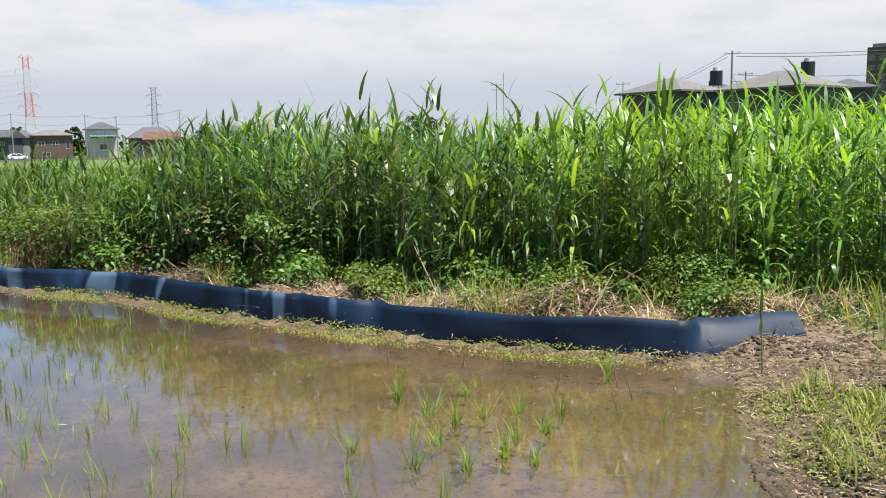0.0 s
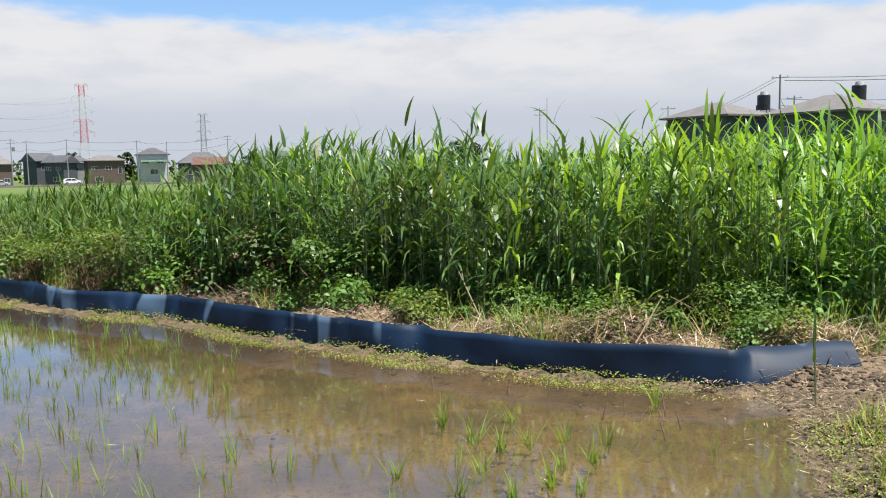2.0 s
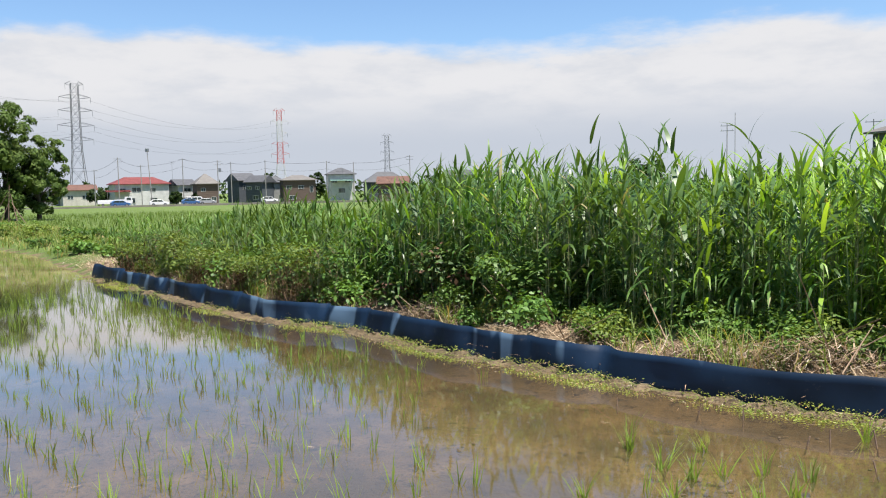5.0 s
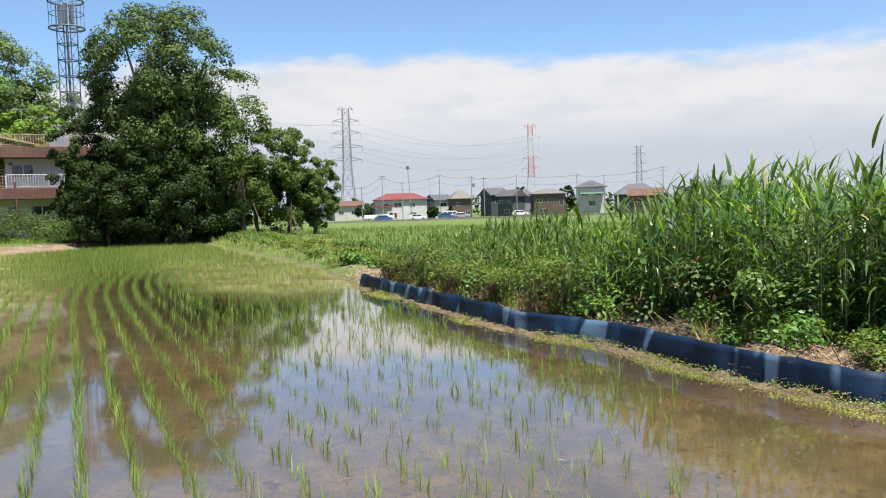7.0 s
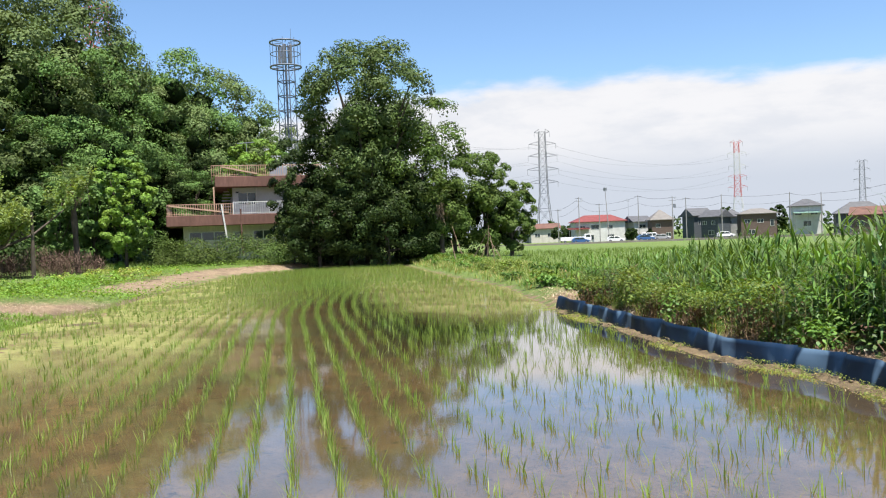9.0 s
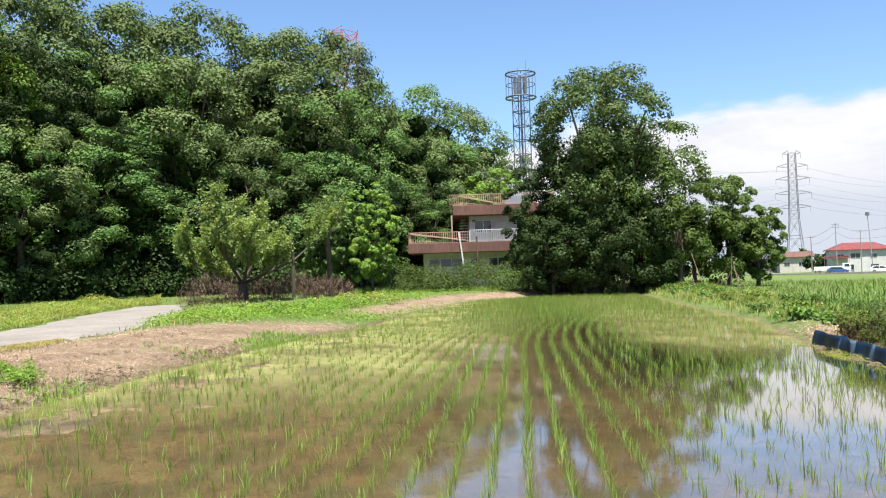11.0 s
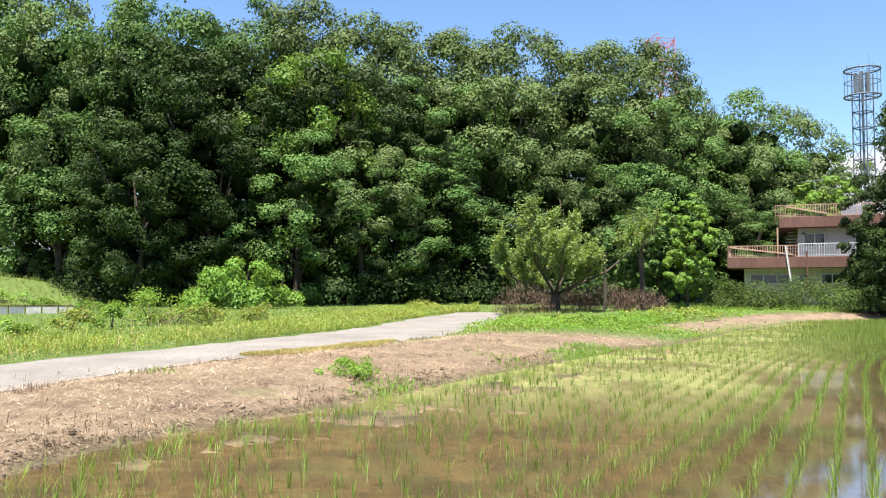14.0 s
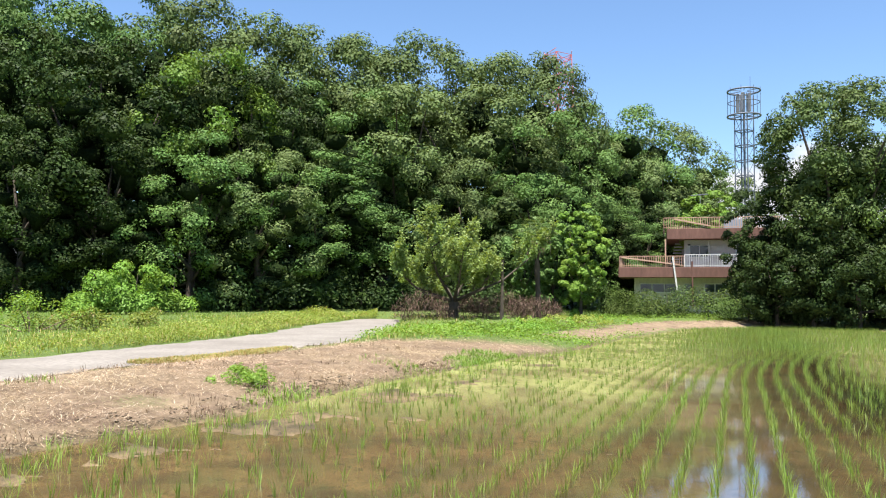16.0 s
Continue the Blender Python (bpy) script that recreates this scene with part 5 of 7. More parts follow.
def crown_mesh(seed, rx, rz, zc, clumps, leaves, size, mat, puff=(0.24, 0.38), droop=0.0, low=-0.85, flat=0.9, subs=8, core=0.72, inside_share=0.16, core_reach=2.0, waist=1.0):
    """A crown of many leaf heaps round a domed outline, with gaps between them."""
    r = np.random.default_rng(seed)
    k = np.arange(clumps) + 0.5
    up = np.clip(1 - (1 - low) * k / clumps, -1, 1)
    az = k * 2.399963 + r.normal(0, 0.25, clumps)
    ring = (1 - np.clip(up, -1, 1) ** 2) ** 0.4
    u = np.stack([ring * np.cos(az), ring * np.sin(az), up], 1)
    u[:, :2] *= np.where(up < 0.05, waist, 1.0)[:, None]          # a spreading top over a narrower, shaded skirt
    reach = np.where(up > 0.3, r.uniform(0.8, 0.98, clumps), r.uniform(0.6, 1.0, clumps))
    inner = r.uniform(size=clumps) < inside_share
    reach = np.where(inner, r.uniform(0.2, 0.5, clumps), reach)
    c = u * reach[:, None] * np.array([rx, rx, rz]) + np.array([0, 0, zc])
    rad = rx * r.uniform(*puff, clumps)
    # each heap carries smaller puffs on its outer and upper side
    sd = r.normal(size=(clumps, subs, 3)) * np.array([1, 1, 0.7]) + u[:, None] * 0.8 + np.array([0, 0, 0.45])
    sd /= np.linalg.norm(sd, axis=2, keepdims=True)
    sc = (c[:, None] + sd * (rad[:, None] * r.uniform(0.35, 0.75, (clumps, subs)))[..., None]).reshape(-1, 3)
    sr = (rad[:, None] * r.uniform(0.36, 0.6, (clumps, subs))).ravel()
    w = sr ** 2
    pick = r.choice(len(sr), leaves, p=w / w.sum())
    d = r.normal(size=(leaves, 3))
    d /= np.linalg.norm(d, axis=1, keepdims=True)
    d[:, 2] = np.where((d[:, 2] < -0.15) & (r.uniform(size=leaves) < 0.8), -d[:, 2], d[:, 2])
    out = np.repeat(u, subs, 0)[pick]
    back = ((d * out).sum(1) < -0.25) & (r.uniform(size=leaves) < 0.7)
    d = np.where(back[:, None], -d, d)
    pos = sc[pick] + d * (sr[pick] * r.uniform(0.8, 1.1, leaves))[:, None] * np.array([1, 1, flat])
    pos[:, 2] -= droop * sr[pick] * (d[:, 0] ** 2 + d[:, 1] ** 2)
    nr = d * 1.0 + np.array([0, 0, 0.15]) + r.normal(0, 0.2, (leaves, 3))
    v, q = leaf_tris(pos, nr, size * r.uniform(0.65, 1.3, leaves), 0.85)
    if not core:
        return mesh_np("crown", v, q, mat), c
    # close inner foliage as lumps, coloured dark in place of the crown's shade
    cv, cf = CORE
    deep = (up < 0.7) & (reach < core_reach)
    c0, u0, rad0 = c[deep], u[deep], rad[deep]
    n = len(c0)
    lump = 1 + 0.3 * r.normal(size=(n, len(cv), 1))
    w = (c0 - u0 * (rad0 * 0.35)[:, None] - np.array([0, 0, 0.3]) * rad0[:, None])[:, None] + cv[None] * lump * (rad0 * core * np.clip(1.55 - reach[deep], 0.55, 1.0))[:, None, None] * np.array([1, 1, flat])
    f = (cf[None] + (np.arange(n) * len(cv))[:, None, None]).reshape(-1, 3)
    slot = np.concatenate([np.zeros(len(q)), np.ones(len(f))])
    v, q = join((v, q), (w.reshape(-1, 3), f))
    return mesh_np("crown", v, q, [mat, M["crown_shade"]], False, slot), c


def trunk_mesh(seed, zc, rx, thick, centres, limbs=9, stems=1):
    r = np.random.default_rng(seed)
    sets = []
    for s in range(stems):
        a = r.uniform(0, 6.28)
        sway = np.array([math.cos(a), math.sin(a)]) * (0.06 * zc if stems == 1 else 0.22 * rx)
        h = np.linspace(-0.3, zc * 1.02, 9)
        f = np.clip(h / zc, 0, 1)
        line = np.column_stack([sway[0] * f + 0.05 * np.sin(h * 1.3 + s), sway[1] * f + 0.05 * np.cos(h * 1.1), h])
        rad = thick * (1.25 - f * 0.95) / math.sqrt(stems)
        rad[0] *= 1.35
        sets.append(tube(line, rad, 8))
    for i in r.choice(len(centres), min(limbs, len(centres)), replace=False):
        e = centres[i]
        z0 = min(max(0.35 * zc, 0.55 * e[2] * r.uniform(0.7, 1.0)), zc)
        s = np.array([0.05 * zc * r.normal(0, 0.3), 0.05 * zc * r.normal(0, 0.3), z0])
        m = (s + e) / 2 + np.array([0, 0, -0.06 * np.linalg.norm(e - s)])
        sets.append(tube([s, m, e], [thick * 0.42, thick * 0.28, thick * 0.1], 6))
    v, q = join(*sets)
    return mesh_np("trunk", v, q, M["bark"], True)


def tree(label, x, y, h, rx, seed, mat, clumps=60, leaves=9000, size=0.34, bare=0.2, thick=None, group="", stems=1, limbs=9, z=None, **kw):
    """A tree h high whose crown starts at bare * h."""
    root = empty("tree", label, "tree", pose(x, y, float(ground_z(x, y)) if z is None else z), group)
    rz = h * (1 - bare) / 2
    zc = h - rz * 0.97
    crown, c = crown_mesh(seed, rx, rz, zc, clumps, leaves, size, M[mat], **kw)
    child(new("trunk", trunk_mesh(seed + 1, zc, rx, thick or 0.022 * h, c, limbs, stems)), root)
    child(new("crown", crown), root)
    return root


def forest():
    r = np.random.default_rng(91)
    kinds = {}
    for n, (mat, rx, h, size, leaves, kw) in enumerate([("tree_mid", 4.6, 14, 0.162, 27500, {"puff": (0.22, 0.38)}), ("tree_mid", 4.2, 15, 0.162, 27000, {"puff": (0.22, 0.38)}), ("tree_dark", 4.4, 14.5, 0.162, 27000, {"puff": (0.22, 0.38)}),
                                                       ("tree_olive", 4.8, 14, 0.162, 28000, {"puff": (0.2, 0.34)}), ("tree_light", 4.0, 13, 0.162, 24000, {"puff": (0.22, 0.36)}), ("tree_mid", 5.0, 15, 0.162, 27500, {"puff": (0.2, 0.36)}),
                                                       ("tree_mid", 5.0, 15, 0.18, 28000, {"puff": (0.26, 0.4), "core": 0.75, "inside_share": 0.3}), ("tree_olive", 5.0, 15, 0.18, 28000, {"puff": (0.26, 0.4), "core": 0.75, "inside_share": 0.3})]):
        label = {"tree_mid": "broad green oak at the wood's edge", "tree_dark": "dark evergreen tree in the wood", "tree_olive": "olive-green broadleaf tree in the wood", "tree_light": "light green leafy tree in the wood"}[mat]
        kinds[n] = (tree(label, -90, -60 + 9 * n, h, rx, 900 + 10 * n, mat, 52 if n < 6 else 46, leaves, size, 0.0 if n < 6 else 0.25, None, "trees of the wood", low=-0.95, **kw), h)
    skyline_az = [56, 60.0, 62.7, 66, 70, 75, 80, 87, 95, 106, 116, 140]
    skyline_el = [8.2, 8.8, 12.2, 14.3, 15.7, 17.2, 17.5, 18.0, 19.3, 19.9, 20.0, 19.8]

    def edge(az):
        return float(np.interp(az, [58, 64, 70, 75, 82, 90, 98, 106, 110, 116, 140], [72, 66, 60, 60, 60, 56, 54, 55, 63, 70, 73]))
    n = 0
    for row, (back, part_el, step) in enumerate([(2.5, 0.56, 4.8), (7, 0.84, 5.0), (14, 1.0, 4.2)]):
        az = (71.5, 70.0, 61.8)[row]
        while az < 124:
            a = az + r.uniform(-0.9, 0.9)
            az += step
            dist = edge(a) + back + r.uniform(-1.2, 1.2)
            top = 1.6 + dist * math.tan(radians(float(np.interp(a, skyline_az, skyline_el)) * part_el * r.uniform(0.91, 0.975)))
            x, y = at(a, dist)
            g = float(ground_z(x, y)) - 0.2
            k = int(r.choice([0, 1, 2, 3, 4, 5], p=[0.22, 0.2, 0.14, 0.16, 0.12, 0.16]))
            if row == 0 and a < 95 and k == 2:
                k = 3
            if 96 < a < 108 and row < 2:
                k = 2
            if row == 2:
                k = 6 + int(r.uniform() < 0.4)
            src, h = kinds[k]
            s = (top - g) / h
            wide = np.clip(s, 0.85, 1.2) * r.uniform(0.95, 1.18)
            copy_thing(src, pose(x, y, g, 0, 0, r.uniform(0, 360)) @ Matrix.Diagonal((wide, wide, s, 1)))
            n += 1
    # the wood's end behind the house
    for a, dist, top, k, wide in ((62.6, 77, 13.6, 0, 0.9), (65.2, 74, 14.6, 3, 0.95), (67.8, 70, 14.0, 0, 0.95), (63.8, 71, 9.0, 2, 0.8), (66.4, 69, 9.0, 5, 0.8), (61.8, 72, 8.0, 5, 0.7)):
        src, h = kinds[k]
        x, y = at(a, dist)
        g = float(ground_z(x, y)) - 0.2
        copy_thing(src, pose(x, y, g, 0, 0, 57 * k + dist) @ Matrix.Diagonal((wide, wide, (top - g) / h, 1)))
    return n


forest()

# the big dark tree at the paddy's far end, and the thicket beside it
x, y = at(51.6, 52.5)
tree("large dark broadleaf tree at the paddy's far end", x, y, 13.5, 4.0, 1017, "tree_spray", 120, 58000, 0.155, 0.22, 0.4, low=-0.9, limbs=24, puff=(0.25, 0.37), flat=0.7, droop=0.2, core=0.55, inside_share=0.34, core_reach=0.72, waist=0.85)
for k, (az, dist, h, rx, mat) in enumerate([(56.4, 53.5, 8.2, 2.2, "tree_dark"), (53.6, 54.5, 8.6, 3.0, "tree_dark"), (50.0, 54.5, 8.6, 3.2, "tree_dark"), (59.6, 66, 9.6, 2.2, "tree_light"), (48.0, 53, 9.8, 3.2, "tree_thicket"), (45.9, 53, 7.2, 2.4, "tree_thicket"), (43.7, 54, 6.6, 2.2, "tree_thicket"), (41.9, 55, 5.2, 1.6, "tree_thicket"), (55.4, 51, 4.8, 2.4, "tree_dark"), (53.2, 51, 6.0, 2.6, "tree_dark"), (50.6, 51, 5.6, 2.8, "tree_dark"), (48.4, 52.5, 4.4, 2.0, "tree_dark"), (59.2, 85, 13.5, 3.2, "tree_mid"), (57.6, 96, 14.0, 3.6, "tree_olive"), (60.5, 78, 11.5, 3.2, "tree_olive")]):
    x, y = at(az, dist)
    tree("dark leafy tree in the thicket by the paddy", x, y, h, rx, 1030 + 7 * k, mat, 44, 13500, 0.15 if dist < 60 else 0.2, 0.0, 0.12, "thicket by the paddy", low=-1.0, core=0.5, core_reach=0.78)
# bright young trees before the house
for k, (az, dist, h, rx) in enumerate([(68.1, 51, 6.8, 1.75), (69.9, 52, 6.0, 1.9), (72.0, 53, 5.2, 2.0)]):
    x, y = at(az, dist)
    tree("bright green young tree before the wood", x, y, h, rx, 1090 + 7 * k, "tree_light" if k == 0 else "tree_mid", 64, 12000, 0.15, 0.0, 0.1, "young trees", low=-1.0, puff=(0.16, 0.28), core=0.4)


def orchard_tree():
    """An open fruit tree: a forked trunk, spreading limbs, upright twigs with leaves along them."""
    r = np.random.default_rng(1120)
    x, y = at(76.9, 45)
    root = empty("tree", "open-crowned fruit tree with light green leaves", "tree", pose(x, y, float(ground_z(x, y))))
    sets = [tube([(0, 0, -0.2), (0.05, 0, 0.5), (0, 0.05, 1.1)], [0.34, 0.27, 0.24], 9)]
    tips, ways = [], []
    for k in range(8):
        a = k * 0.785 + r.normal(0, 0.2)
        out = np.array([math.cos(a), math.sin(a), 0])
        reach = r.uniform(2.4, 5.2)
        rise = r.uniform(1.0, 4.8) * (1.25 - 0.13 * reach)
        p0, p3 = np.array([0, 0, 0.9]), out * reach + np.array([0, 0, 1.3 + rise])
        mid = p0 * 0.5 + p3 * 0.5 + out * 0.35 + np.array([0, 0, -0.25])
        sets.append(tube([p0, mid, p3], [0.1, 0.06, 0.025], 7))
        for j in range(7):
            f = r.uniform(0.3, 1.0)
            s = (1 - f) ** 2 * p0 + 2 * f * (1 - f) * mid + f * f * p3
            d = out * r.normal(0.35, 0.4) + np.array([r.normal(0, 0.5), r.normal(0, 0.5), r.uniform(0.2, 1.3)])
            e = s + d / np.linalg.norm(d) * r.uniform(0.8, 1.7)
            e[2] = min(e[2], 7.4)
            m = (s + e) / 2 + np.array([0, 0, -0.08])
            sets.append(tube([s, m, e], [0.045, 0.03, 0.012], 5))
            for i in range(5):
                g = s + (e - s) * r.uniform(0.25, 1.0)
                h = g + np.array([r.normal(0, 0.28), r.normal(0, 0.28), r.uniform(0.1, 1.05)])
                sets.append(tube([g, (g + h) / 2, h], [0.014, 0.01, 0.005], 4))
                tips.append(g)
                ways.append(h - g)
            tips.append(s + (e - s) * 0.3)
            ways.append((e - s) * 0.7)
            tips.append(s)
            ways.append(np.array([r.normal(0, 0.4), r.normal(0, 0.4), r.uniform(0.1, 0.7)]))
    child(new("trunk", mesh_np("trunk", *join(*sets), M["bark"], True)), root)
    tips, ways = np.array(tips), np.array(ways)
    n = 36000
    i = r.integers(0, len(tips), n)
    pos = tips[i] + ways[i] * r.uniform(0.05, 1.1, (n, 1)) + r.normal(0, 0.1, (n, 3))
    v, q = leaf_tris(pos, r.normal(0, 0.7, (n, 3)) + [0, 0, 0.8], 0.15 * r.uniform(0.6, 1.3, n), 0.7)
    child(new("crown", mesh_np("crown", v, q, M["fruit_leaf"])), root)


orchard_tree()


def palm(az, dist, high, fronds, seed):
    """A fan palm: a shaggy trunk, a head of drooping fronds and a skirt of dead ones."""
    r = np.random.default_rng(seed)
    x, y = at(az, dist)
    root = empty("palm", "fan palm with drooping green fronds and a brown dead skirt", "palm", pose(x, y, float(ground_z(x, y))), "palms")
    h = np.linspace(-0.2, high, 8)
    child(new("trunk", mesh_np("trunk", *tube(np.column_stack([0.04 * np.sin(h), 0.04 * np.cos(h), h]), 0.16 + 0.03 * np.sin(h * 5), 8), M["bark"], True)), root)
    for k in range(fronds):
        a, el, ln = k * 2.4 + r.normal(0, 0.2), radians(r.uniform(5, 75)), r.uniform(0.7, 1.05)
        tip = np.array([ln * math.cos(a) * math.cos(el), ln * math.sin(a) * math.cos(el), high + ln * math.sin(el)])
        stalk = tube([(0, 0, high), tip * [0.5, 0.5, 0.5] + [0, 0, high * 0.5 + 0.06], tip], [0.02, 0.015, 0.012], 4)
        fan = blades(np.repeat(tip[None], 13, 0), a + np.linspace(-1.4, 1.4, 13), np.full(13, el * 0.6), r.uniform(0.45, 0.65, 13), 0.055, r.uniform(0.9, 1.7, 13), 3)
        child(new("frond", mesh_np("frond", *join(stalk, fan), M["palm_leaf"])), root)
    n = 130
    b = np.column_stack([r.normal(0, 0.22, n), r.normal(0, 0.22, n), high - r.uniform(0.0, 0.5, n)])
    child(new("dead_skirt", mesh_np("dead_skirt", *blades(b, r.uniform(0, 6.28, n), np.radians(r.uniform(-85, -40, n)), r.uniform(0.5, 1.3, n), 0.05, r.uniform(0, 0.5, n), 2), M["straw"])), root)


M["palm_leaf"] = leaf("palm_frond", (0.09, 0.14, 0.045), (0.17, 0.23, 0.085), 0.4, 0.2, 0.3)
palm(46.8, 51.2, 3.5, 24, 1141)
palm(71.0, 48.0, 4.9, 26, 1142)


def hedge(name, label, pts, high, wide, n, size, mat, seed, lumps=1.4, puff=(0.22, 0.62), dome=0.0):
    """A clipped or rambling hedge along a line."""
    r = np.random.default_rng(seed)
    q, _ = resample(pts, 0.4)
    root = empty(name, label, "hedge", pose(q[0][0], q[0][1], float(ground_z(*q[0]))))
    m = max(6, int(len(q) * lumps))
    pick = r.integers(0, len(q), m)
    c = q[pick] - q[0] + r.normal(0, 0.35 * wide, (m, 2))
    rad = high * r.uniform(*puff, m)
    cz = np.maximum(high * r.uniform(0.45, 1.15, m) - rad, 0.1)
    cz = cz * (1 - dome + dome * np.sin(np.pi * (pick + 0.5) / len(q)) * r.uniform(0.6, 1.15, m))
    low = r.uniform(size=m) < 0.6
    cz = np.where(low, rad * 0.4, cz)
    i = r.choice(m, n, p=rad ** 2 / (rad ** 2).sum())
    u = r.normal(size=(n, 3))
    u /= np.linalg.norm(u, axis=1, keepdims=True)
    u[:, 2] = np.where(u[:, 2] < -0.2, -u[:, 2], u[:, 2])
    pos = np.column_stack([c[i], cz[i]]) + u * (rad[i] * r.uniform(0.75, 1.08, n))[:, None]
    pos[:, 2] = np.abs(pos[:, 2])
    v, f = leaf_tris(pos, u + r.normal(0, 0.4, (n, 3)) + [0, 0, 0.3], size * r.uniform(0.6, 1.3, n))
    child(new("foliage", mesh_np("foliage", v, f, M[mat])), root)
    st = [tube([(a - q[0][0], b - q[0][1], -0.2), (a - q[0][0] + 0.1, b - q[0][1], high * 0.4), (a - q[0][0], b - q[0][1] + 0.1, high * 0.75)], [0.05, 0.04, 0.02], 5) for a, b in q[::6]]
    for vv, qq in st:
        child(new("stem", mesh_np("stem", vv, qq, M["bark"], True)), root)
    return root


# darker leaf colour here stands in for the big tree's shade on the hedge
hedge("hedge", "dark clipped hedge before the house", [at(57.0, 52), at(62, 52), at(66.6, 51.5)], 2.0, 1.0, 22000, 0.11, "tree_thicket", 1150, 2.6)
hedge("vine_heap", "bright green vines heaped against the wood", [at(95.8, 50.5), at(98, 49.5), at(101.2, 49)], 3.1, 1.6, 16000, 0.17, "tree_light", 1160, 5.0, (0.1, 0.3), 0.75)
# undergrowth added to close gaps, leaf colour dark for the shade beneath the trees
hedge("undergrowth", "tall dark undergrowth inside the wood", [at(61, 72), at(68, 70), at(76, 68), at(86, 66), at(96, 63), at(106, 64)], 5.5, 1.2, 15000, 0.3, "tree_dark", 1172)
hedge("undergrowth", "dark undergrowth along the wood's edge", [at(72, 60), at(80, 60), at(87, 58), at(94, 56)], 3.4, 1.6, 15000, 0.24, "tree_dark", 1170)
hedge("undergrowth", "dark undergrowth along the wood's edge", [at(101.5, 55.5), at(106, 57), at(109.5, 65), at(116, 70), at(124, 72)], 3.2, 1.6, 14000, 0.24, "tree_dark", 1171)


def brush(x, y, wide, high, n, seed):
    """A tangle of bare brown twigs, domed."""
    r = np.random.default_rng(seed)
    u = r.normal(size=(n, 3))
    u /= np.linalg.norm(u, axis=1, keepdims=True)
    b = u * r.uniform(0.3, 1.0, (n, 1)) ** 0.5 * np.array([wide, wide, high * 0.9])
    b[:, 2] = np.abs(b[:, 2])
    v, q = blades(b, r.uniform(0, 6.28, n), np.radians(r.uniform(-60, 70, n)), r.uniform(0.15, 0.5, n), r.uniform(0.012, 0.03, n), r.uniform(-1.2, 1.6, n), 2)
    ob = tagged(new("dead_bush", mesh_np("dead_bush", v, q, M["dead_brush"])), "tangled dead brown bush under the fruit tree", "dead bush", "dead bushes")
    ob.matrix_world = pose(x, y, float(ground_z(x, y)))


for k, (az, dist, w, h) in enumerate([(79.0, 42.8, 1.5, 1.75), (76.0, 46, 1.6, 1.4), (73.4, 46, 1.7, 1.65), (71.2, 46.5, 1.5, 1.35)]):
    brush(*at(az, dist), w * 1.15, h, 2600, 1200 + k)
x, y = at(73.5, 43.8)
tagged(part("dead_post", bar((x, y, 0.2), (x + 0.1, y, 3.6), 0.22, 0.12, 7), M["bark"], None), "bare grey dead trunk beside the fruit tree", "dead trunk")
# pale dead stalks at the thicket's end
for k in range(7):
    x, y = at(42.5 + k * 0.55, 44 + (k % 3))
    g = float(ground_z(x, y))
    tagged(part("dead_stalk", bar((x, y, g), (x - 1.2 + 0.55 * (k % 5), y + 0.3, g + 1.2 + 0.4 * (k % 3)), 0.05, 0.025, 5), M["twig"], None), "bare pale dead stalk on the bank", "dead stalk", "dead stalks")
for k, (az, dist, w, h) in enumerate([(104.4, 30, 2.0, 1.5), (101, 30.5, 1.2, 1.1), (106.8, 28, 0.9, 1.0), (109.2, 26, 0.8, 0.9), (114.5, 25, 0.9, 0.8), (98.0, 31, 1.2, 0.8), (112, 24, 1.4, 0.45), (103.0, 31.5, 2.0, 0.7), (71.5, 34, 3.0, 0.5), (69.0, 38, 3.2, 0.5), (74.5, 30, 2.4, 0.35)]):
    x, y = at(az, dist)
    bush("verge_weed", "bright green leafy weeds on the verge", "weeds", x, y, w, h, 1700, 0.03 + 0.0018 * dist, M["weed_bright" if k % 2 == 0 else "verge"], 1300 + k, "weeds on the verge")

for k, (az, dist, w) in enumerate([(91.4, 13.6, 0.55), (90.4, 13.2, 0.4)]):
    x, y = at(az, dist)
    bush("creeping_weed", "low bright green weeds creeping over the straw", "weeds", x, y, w * 1.3, 0.32, 1500, 0.04, M["weed_bright"], 1340 + k, "creeping weeds on the straw")
# ---- buildings ----
M["roof_grey"] = surface("grey_roof_tile", (0.06, 0.06, 0.065), (0.11, 0.11, 0.115), 0.8, 0.6, 0, 0.4, 0.02, 9, (1, 1, 4))
M["roof_tan"] = surface("tan_roof_tile", (0.12, 0.11, 0.10), (0.18, 0.165, 0.152), 0.8, 0.7, 0, 0.4, 0.02, 9, (1, 1, 4))
M["roof_red"] = surface("red_roof_tile", (0.13, 0.028, 0.026), (0.21, 0.05, 0.045), 0.8, 0.6, 0, 0.4, 0.02, 9, (1, 1, 4))
M["roof_rust"] = surface("rusty_roof_sheet", (0.10, 0.05, 0.038), (0.17, 0.085, 0.06), 0.9, 0.7, 0.1, 0.3, 0.01, 12)
M["roof_green"] = surface("pale_green_sheet", (0.18, 0.30, 0.26), (0.25, 0.38, 0.33), 0.9, 0.5, 0, 0.1, 0.005)
M["wall_white"] = surface("white_plaster", (0.46, 0.455, 0.44), (0.62, 0.61, 0.59), 0.9, 0.85, 0, 0.1, 0.005)
M["wall_brown"] = surface("brown_siding", (0.09, 0.062, 0.05), (0.14, 0.10, 0.082), 0.9, 0.8, 0, 0.2, 0.01, 10, (1, 1, 6))
M["wall_dark"] = surface("dark_slate_siding", (0.05, 0.058, 0.07), (0.09, 0.10, 0.115), 0.9, 0.75, 0, 0.2, 0.01, 10, (1, 1, 6))
